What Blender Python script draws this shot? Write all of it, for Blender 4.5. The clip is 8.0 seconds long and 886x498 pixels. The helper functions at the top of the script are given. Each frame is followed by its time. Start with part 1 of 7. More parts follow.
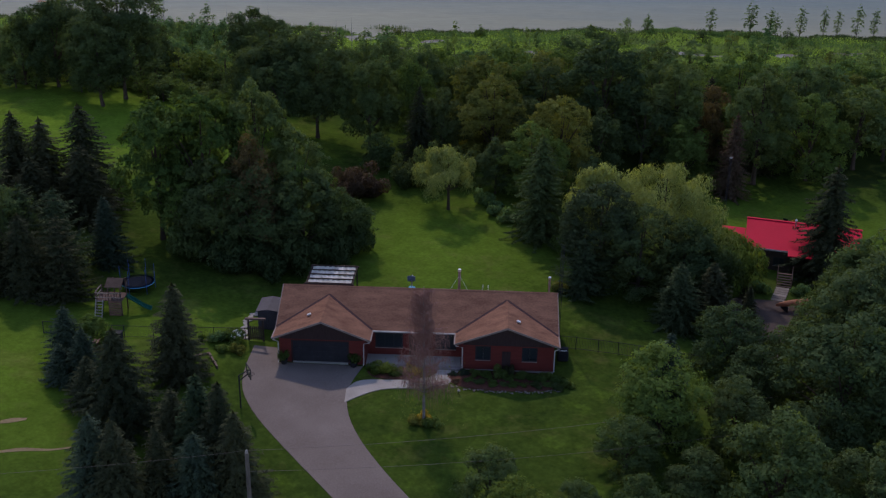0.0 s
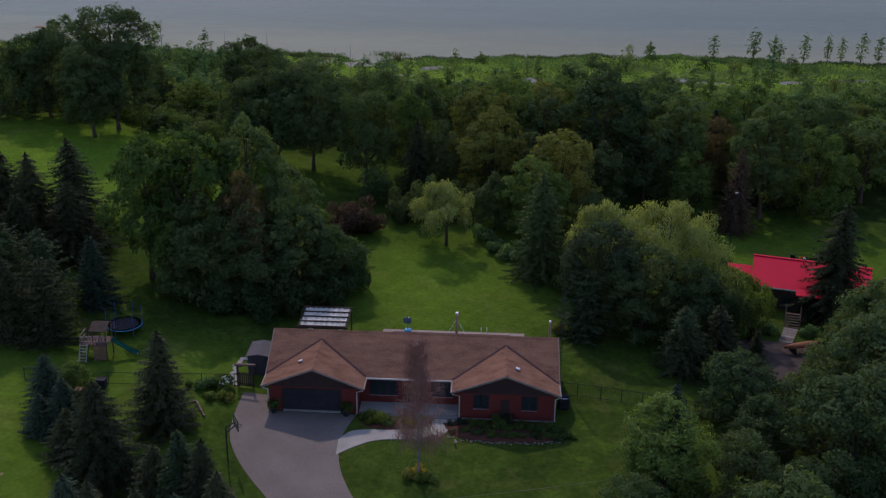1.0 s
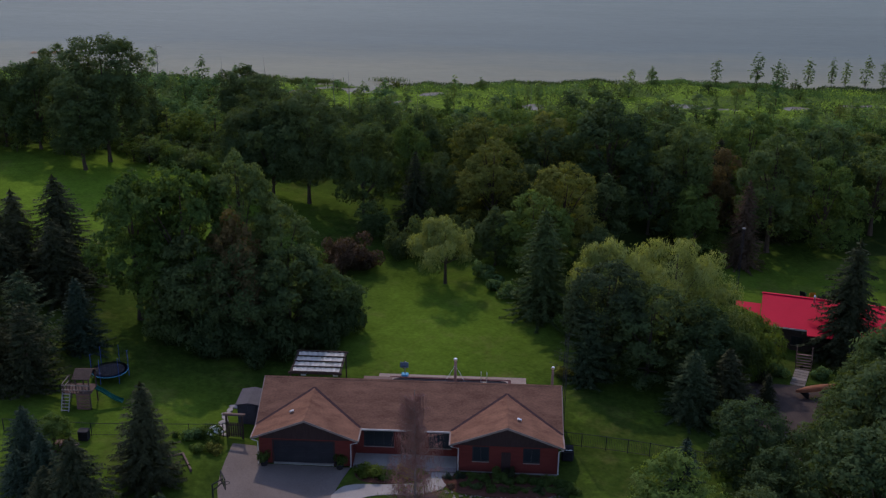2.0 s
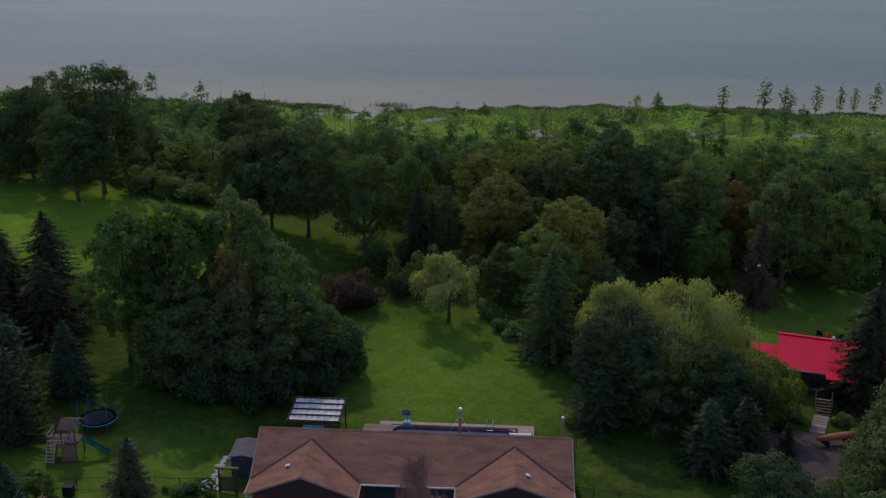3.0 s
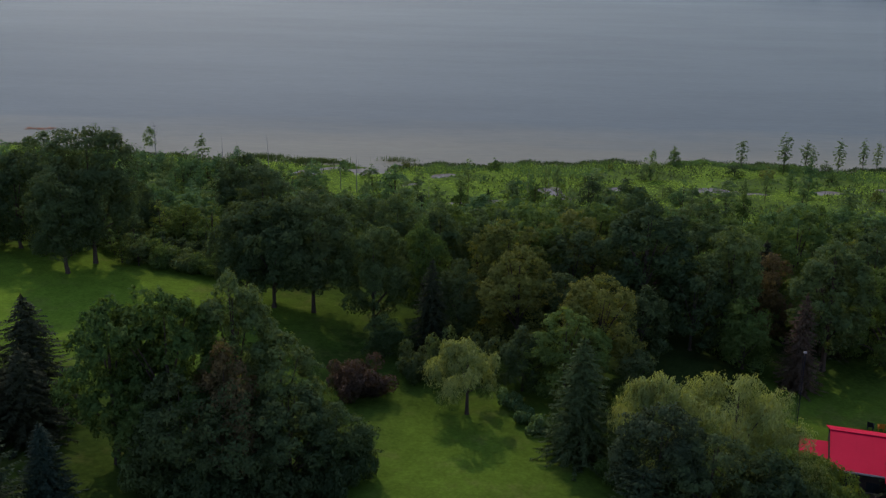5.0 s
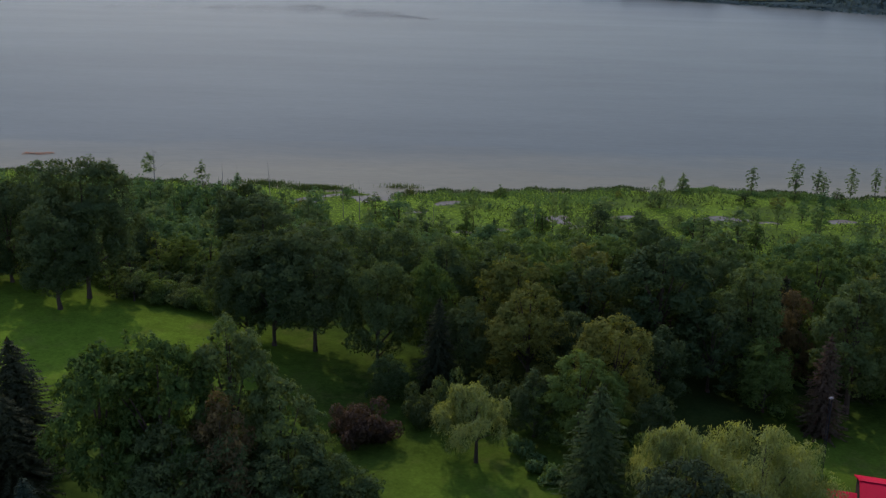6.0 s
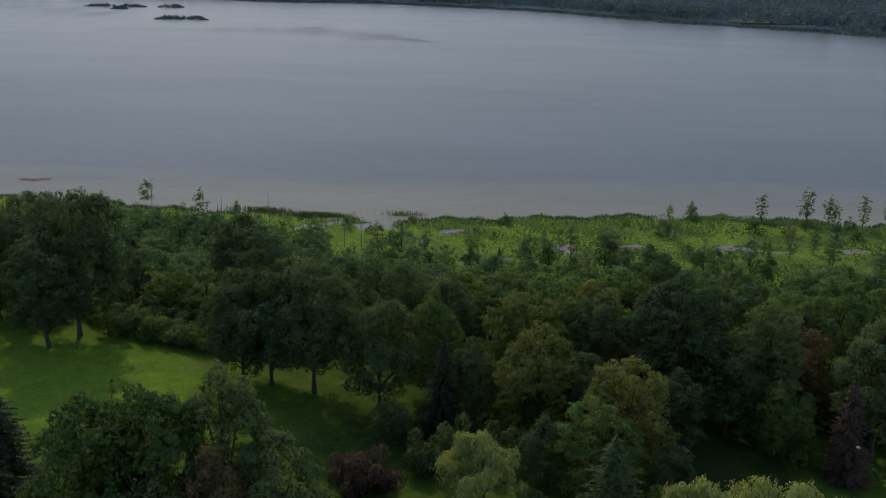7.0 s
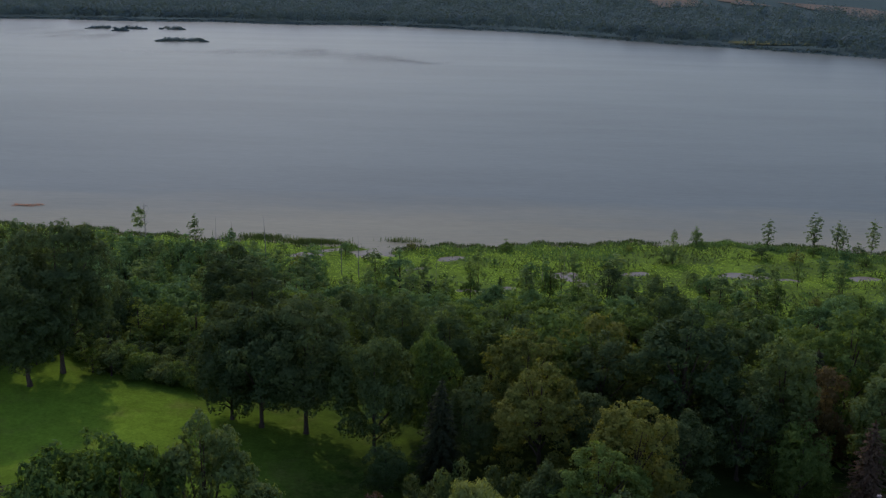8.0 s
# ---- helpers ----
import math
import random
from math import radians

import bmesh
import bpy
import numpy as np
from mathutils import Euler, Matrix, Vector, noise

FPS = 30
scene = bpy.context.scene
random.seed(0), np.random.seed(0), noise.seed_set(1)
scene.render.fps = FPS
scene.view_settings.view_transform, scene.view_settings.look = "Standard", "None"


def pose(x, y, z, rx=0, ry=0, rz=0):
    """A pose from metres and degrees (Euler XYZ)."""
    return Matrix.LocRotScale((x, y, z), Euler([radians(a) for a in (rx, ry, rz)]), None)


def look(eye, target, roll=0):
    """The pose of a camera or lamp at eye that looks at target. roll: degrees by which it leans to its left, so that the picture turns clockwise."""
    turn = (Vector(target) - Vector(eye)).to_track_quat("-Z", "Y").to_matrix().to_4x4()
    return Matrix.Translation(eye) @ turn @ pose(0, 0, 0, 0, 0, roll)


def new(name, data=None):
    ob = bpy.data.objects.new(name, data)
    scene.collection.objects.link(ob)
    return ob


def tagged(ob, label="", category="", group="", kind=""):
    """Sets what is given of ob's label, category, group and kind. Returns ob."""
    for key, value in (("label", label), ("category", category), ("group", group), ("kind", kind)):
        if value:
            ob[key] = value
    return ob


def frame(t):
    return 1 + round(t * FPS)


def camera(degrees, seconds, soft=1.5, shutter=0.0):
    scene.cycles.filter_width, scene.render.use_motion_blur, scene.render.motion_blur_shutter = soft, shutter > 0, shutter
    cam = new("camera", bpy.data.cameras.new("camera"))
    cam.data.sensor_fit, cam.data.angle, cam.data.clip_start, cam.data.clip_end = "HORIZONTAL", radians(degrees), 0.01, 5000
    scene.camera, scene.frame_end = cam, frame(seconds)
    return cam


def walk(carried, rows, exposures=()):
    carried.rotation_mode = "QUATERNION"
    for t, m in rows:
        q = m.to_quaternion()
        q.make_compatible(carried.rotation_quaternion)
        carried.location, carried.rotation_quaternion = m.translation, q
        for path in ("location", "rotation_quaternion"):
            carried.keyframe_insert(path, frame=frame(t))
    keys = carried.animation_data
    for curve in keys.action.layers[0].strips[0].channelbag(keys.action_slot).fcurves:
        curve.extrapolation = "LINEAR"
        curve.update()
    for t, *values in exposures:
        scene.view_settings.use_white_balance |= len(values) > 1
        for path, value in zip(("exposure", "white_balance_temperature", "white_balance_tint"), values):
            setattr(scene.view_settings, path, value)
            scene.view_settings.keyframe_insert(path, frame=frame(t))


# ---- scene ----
cam = camera(45.3, 8.0, soft=1.3)
PATH = [
    (0, (16.281, -82.806, 46.16), (16.212, -80.963, 45.385), 1.0),
    (0.5, (16.415, -80.866, 46.453), (16.344, -79.016, 45.696), 1.0),
    (1, (16.578, -78.9, 46.763), (16.504, -77.043, 46.023), 1.0),
    (1.5, (16.685, -76.821, 47.037), (16.61, -74.958, 46.315), 0.9),
    (3, (16.18, -69.89, 47.728), (16.099, -68.008, 47.056), 0.9),
    (3.5, (15.701, -67.414, 47.887), (15.618, -65.525, 47.234), 1.0),
    (4, (15.191, -64.76, 48.181), (15.107, -62.866, 47.546), 1.0),
    (4.5, (14.593, -62.131, 48.432), (14.508, -60.231, 47.815), 1.0),
    (5, (14.057, -59.496, 48.675), (13.97, -57.59, 48.076), 1.0),
    (6.5, (12.738, -51.671, 49.155), (12.645, -49.749, 48.611), 1.1),
    (7, (12.538, -48.967, 49.321), (12.442, -47.04, 48.796), 1.1),
    (7.5, (12.614, -46.447, 49.461), (12.516, -44.515, 48.954), 1.1),
    (8, (12.659, -43.829, 49.498), (12.559, -41.892, 49.01), 1.0),
]
walk(cam, [(t, look(eye, target, roll)) for t, eye, target, roll in PATH], [(0, -0.47, 6500, 25), (8, -0.47, 6500, 25)])

# ---- light ----
SUN_AZ, SUN_EL = -16.0, 44.0
world = bpy.data.worlds.new("sky")
scene.world = world
world.use_nodes = True
wn = world.node_tree.nodes
sky = wn.new("ShaderNodeTexSky")
sky.sky_type = "NISHITA"
sky.sun_disc = False
sky.sun_elevation, sky.sun_rotation = radians(SUN_EL), radians(SUN_AZ)
sky.air_density, sky.dust_density, sky.ozone_density = 1.0, 0.6, 1.5
wn["Background"].inputs["Strength"].default_value = 0.31
world.node_tree.links.new(sky.outputs["Color"], wn["Background"].inputs["Color"])
sun_data = bpy.data.lights.new("sun", "SUN")
sun_data.energy, sun_data.angle, sun_data.color = 2.75, radians(0.6), (1.0, 0.925, 0.80)
sun = new("sun", sun_data)
_az, _el = radians(SUN_AZ), radians(SUN_EL)
SUN_DIR = Vector((math.sin(_az) * math.cos(_el), math.cos(_az) * math.cos(_el), math.sin(_el)))
sun.matrix_world = look(SUN_DIR * 200, (0, 0, 0))

# ---- materials ----
def material(name, dark, light, rough=0.8, scale=1.0, fine=8.0, bump=0.2, metal=0.0, spec=0.08, stretch=(1, 1, 1), per_object=0.0, streak=None):
    """Two scales of noise between two colours, with relief."""
    m = bpy.data.materials.new(name)
    m.use_nodes = True
    nt = m.node_tree
    n, l = nt.nodes, nt.links
    b = n["Principled BSDF"]
    co = n.new("ShaderNodeTexCoord")
    mp = n.new("ShaderNodeMapping")
    mp.inputs["Scale"].default_value = stretch
    l.new(co.outputs["Object"], mp.inputs["Vector"])
    n1, n2 = n.new("ShaderNodeTexNoise"), n.new("ShaderNodeTexNoise")
    n1.inputs["Scale"].default_value, n1.inputs["Detail"].default_value = scale, 4
    n2.inputs["Scale"].default_value, n2.inputs["Detail"].default_value = fine, 6
    l.new(mp.outputs[0], n1.inputs["Vector"]), l.new(mp.outputs[0], n2.inputs["Vector"])
    add = n.new("ShaderNodeMath")
    add.operation = "MULTIPLY_ADD"
    add.inputs[1].default_value = 0.55
    l.new(n1.outputs["Fac"], add.inputs[0])
    half = n.new("ShaderNodeMath")
    half.operation = "MULTIPLY"
    half.inputs[1].default_value = 0.45
    l.new(n2.outputs["Fac"], half.inputs[0]), l.new(half.outputs[0], add.inputs[2])
    src = add.outputs[0]
    if per_object:
        info = n.new("ShaderNodeObjectInfo")
        mm = n.new("ShaderNodeMath")
        mm.operation = "MULTIPLY_ADD"
        mm.inputs[1].default_value, mm.inputs[2].default_value = per_object, -per_object / 2
        l.new(info.outputs["Random"], mm.inputs[0])
        s2 = n.new("ShaderNodeMath")
        l.new(src, s2.inputs[0]), l.new(mm.outputs[0], s2.inputs[1])
        src = s2.outputs[0]
    ramp = n.new("ShaderNodeValToRGB")
    ramp.color_ramp.elements[0].position, ramp.color_ramp.elements[1].position = 0.3, 0.7
    ramp.color_ramp.elements[0].color, ramp.color_ramp.elements[1].color = (*dark, 1), (*light, 1)
    l.new(src, ramp.inputs["Fac"])
    l.new(ramp.outputs["Color"], b.inputs["Base Color"])
    b.inputs["Roughness"].default_value, b.inputs["Metallic"].default_value = rough, metal
    b.inputs["Specular IOR Level"].default_value = spec
    if bump:
        bp = n.new("ShaderNodeBump")
        bp.inputs["Strength"].default_value, bp.inputs["Distance"].default_value = bump, 0.03
        l.new(n2.outputs["Fac"], bp.inputs["Height"])
        l.new(bp.outputs["Normal"], b.inputs["Normal"])
    return m


def foliage(name, dark, light, through_light=0.35, hue=0.4, spread=0.42):
    """Leaves: each clump and each plant a little different; some light comes through them."""
    m = bpy.data.materials.new(name)
    m.use_nodes = True
    nt = m.node_tree
    n, l = nt.nodes, nt.links
    b = n["Principled BSDF"]
    geo, info = n.new("ShaderNodeNewGeometry"), n.new("ShaderNodeObjectInfo")
    mix = n.new("ShaderNodeMath")
    mix.operation = "MULTIPLY_ADD"
    mix.inputs[1].default_value = spread
    l.new(geo.outputs["Random Per Island"], mix.inputs[0])
    k = n.new("ShaderNodeMath")
    k.operation = "MULTIPLY"
    k.inputs[1].default_value = hue
    l.new(info.outputs["Random"], k.inputs[0]), l.new(k.outputs[0], mix.inputs[2])
    ramp = n.new("ShaderNodeValToRGB")
    ramp.color_ramp.elements[0].color, ramp.color_ramp.elements[1].color = (*dark, 1), (*light, 1)
    l.new(mix.outputs[0], ramp.inputs["Fac"])
    l.new(ramp.outputs["Color"], b.inputs["Base Color"])
    b.inputs["Roughness"].default_value, b.inputs["Specular IOR Level"].default_value = 0.85, 0.04
    tr = n.new("ShaderNodeBsdfTranslucent")
    warm = n.new("ShaderNodeVectorMath")
    warm.operation = "MULTIPLY"
    warm.inputs[1].default_value = (1.45, 1.3, 0.55)
    l.new(ramp.outputs["Color"], warm.inputs[0]), l.new(warm.outputs[0], tr.inputs["Color"])
    ms = n.new("ShaderNodeMixShader")
    ms.inputs["Fac"].default_value = through_light
    l.new(b.outputs[0], ms.inputs[1]), l.new(tr.outputs[0], ms.inputs[2])
    l.new(ms.outputs[0], n["Material Output"].inputs["Surface"])
    return m


def lawn_material():
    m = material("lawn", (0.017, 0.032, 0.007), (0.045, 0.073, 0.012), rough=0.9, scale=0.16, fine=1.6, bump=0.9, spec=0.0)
    n, l = m.node_tree.nodes, m.node_tree.links
    ramp = [x for x in n if x.bl_idname == "ShaderNodeValToRGB"][0]
    co = [x for x in n if x.bl_idname == "ShaderNodeTexCoord"][0]
    dry_lit = n.new("ShaderNodeTexNoise")
    dry_lit.inputs["Scale"].default_value, dry_lit.inputs["Detail"].default_value = 0.22, 8
    dry_lit.inputs["Roughness"].default_value = 0.65
    l.new(co.outputs["Object"], dry_lit.inputs["Vector"])
    r2 = n.new("ShaderNodeMapRange")
    r2.inputs["From Min"].default_value, r2.inputs["From Max"].default_value = 0.56, 0.72
    r2.inputs["To Max"].default_value = 0.32
    l.new(dry_lit.outputs["Fac"], r2.inputs["Value"])
    mx = n.new("ShaderNodeMix")
    mx.data_type = "RGBA"
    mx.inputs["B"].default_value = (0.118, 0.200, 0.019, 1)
    # placed ellipses of dried yellow-green turf, brightened too as painted sunlit lawn
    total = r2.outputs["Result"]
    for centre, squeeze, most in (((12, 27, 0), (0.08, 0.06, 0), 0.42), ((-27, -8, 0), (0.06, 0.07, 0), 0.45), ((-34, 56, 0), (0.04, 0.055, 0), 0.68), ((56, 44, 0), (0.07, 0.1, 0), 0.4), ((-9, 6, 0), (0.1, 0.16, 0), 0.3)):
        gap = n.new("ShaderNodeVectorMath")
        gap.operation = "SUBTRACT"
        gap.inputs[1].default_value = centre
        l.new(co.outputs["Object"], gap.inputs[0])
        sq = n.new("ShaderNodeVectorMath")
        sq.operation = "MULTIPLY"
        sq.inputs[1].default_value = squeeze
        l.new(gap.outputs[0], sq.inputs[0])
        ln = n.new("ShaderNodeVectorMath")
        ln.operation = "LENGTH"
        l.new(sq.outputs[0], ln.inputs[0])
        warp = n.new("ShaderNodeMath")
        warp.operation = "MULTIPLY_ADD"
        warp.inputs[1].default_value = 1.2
        l.new(dry_lit.outputs["Fac"], warp.inputs[0]), l.new(ln.outputs["Value"], warp.inputs[2])
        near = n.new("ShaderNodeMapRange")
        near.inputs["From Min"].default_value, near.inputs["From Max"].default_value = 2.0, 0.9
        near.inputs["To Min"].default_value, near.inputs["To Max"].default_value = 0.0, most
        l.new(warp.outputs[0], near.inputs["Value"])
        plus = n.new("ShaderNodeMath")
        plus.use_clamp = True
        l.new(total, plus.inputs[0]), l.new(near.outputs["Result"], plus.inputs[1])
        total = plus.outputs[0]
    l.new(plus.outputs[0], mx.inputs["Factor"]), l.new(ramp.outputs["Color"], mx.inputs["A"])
    # straw-brown places where the turf is thin
    thin = n.new("ShaderNodeTexNoise")
    thin.inputs["Scale"].default_value, thin.inputs["Detail"].default_value = 0.19, 9
    thin.inputs["Roughness"].default_value = 0.72
    l.new(co.outputs["Object"], thin.inputs["Vector"])
    tm = n.new("ShaderNodeMapRange")
    tm.inputs["From Min"].default_value, tm.inputs["From Max"].default_value = 0.53, 0.7
    tm.inputs["To Max"].default_value = 0.45
    l.new(thin.outputs["Fac"], tm.inputs["Value"])
    brown = n.new("ShaderNodeMix")
    brown.data_type = "RGBA"
    brown.inputs["B"].default_value = (0.105, 0.098, 0.03, 1)
    l.new(tm.outputs["Result"], brown.inputs["Factor"]), l.new(mx.outputs["Result"], brown.inputs["A"])
    # tufts, thin places and clover
    tone = brown.outputs["Result"]
    for size, low, high, lo, hi in ((0.5, 0.36, 0.64, 0.86, 1.12), (2.6, 0.34, 0.66, 0.82, 1.17)):
        spot = n.new("ShaderNodeTexNoise")
        spot.inputs["Scale"].default_value, spot.inputs["Detail"].default_value = size, 7
        spot.inputs["Roughness"].default_value = 0.7
        l.new(co.outputs["Object"], spot.inputs["Vector"])
        rg = n.new("ShaderNodeMapRange")
        rg.inputs["From Min"].default_value, rg.inputs["From Max"].default_value = low, high
        rg.inputs["To Min"].default_value, rg.inputs["To Max"].default_value = lo, hi
        l.new(spot.outputs["Fac"], rg.inputs["Value"])
        mul = n.new("ShaderNodeVectorMath")
        mul.operation = "SCALE"
        l.new(tone, mul.inputs[0]), l.new(rg.outputs["Result"], mul.inputs["Scale"])
        tone = mul.outputs[0]
    l.new(tone, n["Principled BSDF"].inputs["Base Color"])
    return m


def water_material():
    """Turbid lake water: a pale body under a weak gloss, with wind streaks and silt by the shore."""
    m = bpy.data.materials.new("lake_water")
    m.use_nodes = True
    n, l = m.node_tree.nodes, m.node_tree.links
    n.remove(n["Principled BSDF"])
    body, gloss, fr = n.new("ShaderNodeBsdfDiffuse"), n.new("ShaderNodeBsdfGlossy"), n.new("ShaderNodeFresnel")
    fr.inputs["IOR"].default_value = 1.33
    weak = n.new("ShaderNodeMath")
    weak.operation = "MULTIPLY"
    weak.inputs[1].default_value = 0.17
    ms = n.new("ShaderNodeMixShader")
    l.new(fr.outputs[0], weak.inputs[0]), l.new(weak.outputs[0], ms.inputs["Fac"])
    l.new(body.outputs[0], ms.inputs[1]), l.new(gloss.outputs[0], ms.inputs[2])
    l.new(ms.outputs[0], n["Material Output"].inputs["Surface"])
    gloss.inputs["Roughness"].default_value = 0.22
    gloss.inputs["Color"].default_value = (0.95, 1.0, 0.97, 1)
    co = n.new("ShaderNodeTexCoord")

    def streaks(sx, sy, detail, rough=0.55):
        mp = n.new("ShaderNodeMapping")
        mp.inputs["Scale"].default_value = (sx, sy, 1)
        l.new(co.outputs["Object"], mp.inputs["Vector"])
        t = n.new("ShaderNodeTexNoise")
        t.inputs["Scale"].default_value, t.inputs["Detail"].default_value = 1.0, detail
        t.inputs["Roughness"].default_value = rough
        l.new(mp.outputs[0], t.inputs["Vector"])
        return t.outputs["Fac"]

    def span(v, a, b, c, d):
        r = n.new("ShaderNodeMapRange")
        for k, x in zip(("From Min", "From Max", "To Min", "To Max"), (a, b, c, d)):
            r.inputs[k].default_value = x
        l.new(v, r.inputs["Value"])
        return r.outputs["Result"]

    big, band, fine = streaks(0.006, 0.016, 5), streaks(0.012, 0.09, 6, 0.6), streaks(0.25, 1.1, 6, 0.65)
    # silt over the shallows
    sep = n.new("ShaderNodeSeparateXYZ")
    l.new(co.outputs["Object"], sep.inputs[0])
    w = n.new("ShaderNodeMath")
    w.operation = "MULTIPLY_ADD"
    w.inputs[1].default_value = 46.0
    l.new(streaks(0.028, 0.06, 6), w.inputs[0]), l.new(sep.outputs["Y"], w.inputs[2])
    mx = n.new("ShaderNodeMix")
    mx.data_type = "RGBA"
    mx.inputs["A"].default_value, mx.inputs["B"].default_value = (0.132, 0.124, 0.078, 1), (0.074, 0.086, 0.074, 1)
    l.new(span(w.outputs[0], 220, 262, 0, 1), mx.inputs["Factor"])
    pool = n.new("ShaderNodeMix")
    pool.data_type = "RGBA"
    pool.inputs["A"].default_value = (0.118, 0.104, 0.080, 1)
    l.new(span(sep.outputs["Y"], 170, 177, 0, 1), pool.inputs["Factor"]), l.new(mx.outputs["Result"], pool.inputs["B"])
    tone = pool.outputs["Result"]
    for v, a, b, c, d in ((big, 0.35, 0.65, 0.88, 1.1), (band, 0.35, 0.65, 0.97, 1.03), (fine, 0.3, 0.7, 0.9, 1.1)):
        s = n.new("ShaderNodeVectorMath")
        s.operation = "SCALE"
        l.new(tone, s.inputs[0]), l.new(span(v, a, b, c, d), s.inputs["Scale"])
        tone = s.outputs[0]
    l.new(tone, body.inputs["Color"])
    bp = n.new("ShaderNodeBump")
    bp.inputs["Strength"].default_value, bp.inputs["Distance"].default_value = 0.3, 0.1
    l.new(fine, bp.inputs["Height"]), l.new(bp.outputs["Normal"], gloss.inputs["Normal"])
    return m


def glass_material(name, tint=(0.02, 0.025, 0.03), gloss=0.6):
    m = bpy.data.materials.new(name)
    m.use_nodes = True
    b = m.node_tree.nodes["Principled BSDF"]
    b.inputs["Base Color"].default_value = (*tint, 1)
    b.inputs["Roughness"].default_value, b.inputs["Specular IOR Level"].default_value = 0.05, gloss
    return m


def clear_material(name):
    m = glass_material(name, (0.9, 0.92, 0.93))
    m.node_tree.nodes["Principled BSDF"].inputs["Transmission Weight"].default_value = 1.0
    return m


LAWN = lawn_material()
FOREST_FLOOR = material("forest_floor", (0.012, 0.022, 0.006), (0.03, 0.045, 0.012), scale=0.3, fine=3, bump=0.8, spec=0.0)
MARSH = material("marsh_ground", (0.055, 0.085, 0.018), (0.14, 0.225, 0.03), scale=0.1, fine=1.2, bump=1.0, spec=0.0)
# the bluish tint of distance haze is mixed into this ground colour
FAR_LAND = material("hazed_far_land", (0.040, 0.062, 0.060), (0.062, 0.088, 0.080), scale=0.012, fine=0.08, bump=0.0, spec=0.0)
FAR_FIELD = material("ripe_field", (0.100, 0.084, 0.064), (0.145, 0.122, 0.094), scale=0.02, fine=0.3, bump=0.0, spec=0.0)
MEADOW = material("far_meadow", (0.06, 0.07, 0.032), (0.105, 0.105, 0.055), scale=0.04, fine=0.4, bump=0.0, spec=0.0)
WEED = material("floating_weed", (0.115, 0.115, 0.108), (0.155, 0.150, 0.138), scale=0.05, fine=0.6, bump=0.0, spec=0.0)
PLAY_WOOD = material("brown_play_wood", (0.06, 0.038, 0.034), (0.12, 0.078, 0.066), scale=1.5, fine=14, bump=0.3)
PLAY_BOARD = material("reddish_board", (0.13, 0.065, 0.05), (0.2, 0.11, 0.085), scale=1.5, fine=14, bump=0.3)
GREY_BLUE = material("grey_blue_board", (0.10, 0.14, 0.18), (0.17, 0.22, 0.27), rough=0.5, scale=2, fine=10, bump=0)
POOL_RIM = material("pool_rim", (0.06, 0.025, 0.025), (0.1, 0.045, 0.042), scale=2, fine=12, bump=0.05)
DECK_BOARD = material("deck_board", (0.13, 0.085, 0.07), (0.21, 0.145, 0.12), scale=1.5, fine=14, bump=0.2, per_object=0.3)
BARE_SOIL = material("bare_soil", (0.12, 0.09, 0.05), (0.24, 0.18, 0.1), scale=0.7, fine=5, bump=0.5, spec=0.0)
ORANGE_WEED = material("orange_weed", (0.2, 0.1, 0.055), (0.28, 0.15, 0.09), scale=0.4, fine=3, bump=0.0, spec=0.0)
LAKE_BED = material("lake_bed", (0.05, 0.045, 0.03), (0.1, 0.09, 0.06), scale=0.1, fine=1)
WATER = water_material()
ASPHALT = material("asphalt", (0.104, 0.083, 0.072), (0.170, 0.140, 0.124), rough=0.9, scale=0.25, fine=9, bump=0.3)
PORCH = material("porch_concrete", (0.135, 0.117, 0.114), (0.215, 0.188, 0.184), rough=0.85, scale=0.9, fine=6, bump=0.15)
CONCRETE = material("concrete", (0.205, 0.184, 0.166), (0.310, 0.284, 0.258), rough=0.85, scale=0.8, fine=14, bump=0.15)
PAVER = material("pool_paving", (0.2, 0.15, 0.125), (0.3, 0.24, 0.2), rough=0.85, scale=0.9, fine=10, bump=0.15)
SHINGLE = material("roof_shingle", (0.092, 0.045, 0.031), (0.228, 0.118, 0.077), rough=0.9, scale=0.6, fine=5.5, bump=0.5, stretch=(1, 2.2, 2.2), spec=0.02)
VALLEY = material("valley_flashing", (0.03, 0.016, 0.018), (0.055, 0.03, 0.032), scale=2, fine=20)
RED_WALL = material("red_siding", (0.100, 0.021, 0.018), (0.152, 0.034, 0.028), rough=0.75, scale=0.8, fine=18, bump=0.3, stretch=(1, 1, 6))
DARK_GABLE = material("dark_gable_board", (0.03, 0.018, 0.018), (0.055, 0.035, 0.034), rough=0.7, scale=1, fine=16, stretch=(8, 1, 1))
WHITE_TRIM = material("white_trim", (0.34, 0.31, 0.29), (0.46, 0.43, 0.41), rough=0.5, scale=1, fine=12, bump=0.05)
BEIGE_TRIM = material("beige_fascia", (0.17, 0.13, 0.115), (0.24, 0.19, 0.17), rough=0.6, scale=1, fine=12, bump=0.05)
GARAGE_DOOR = material("garage_door_paint", (0.020, 0.020, 0.024), (0.036, 0.036, 0.042), rough=0.45, scale=1, fine=10, bump=0.05)
DARK_METAL = material("dark_metal", (0.015, 0.015, 0.017), (0.035, 0.035, 0.04), rough=0.75, scale=2, fine=20, bump=0.05)
STEEL = material("galvanised_steel", (0.5, 0.5, 0.5), (0.7, 0.7, 0.7), rough=0.35, metal=1.0, scale=3, fine=25, bump=0.05)
BROWN_METAL = material("brown_chimney", (0.2, 0.12, 0.1), (0.28, 0.18, 0.15), rough=0.6, scale=2, fine=14, bump=0.1)
GLASS = glass_material("window_glass")
CLEAR_BOARD = clear_material("clear_acrylic")
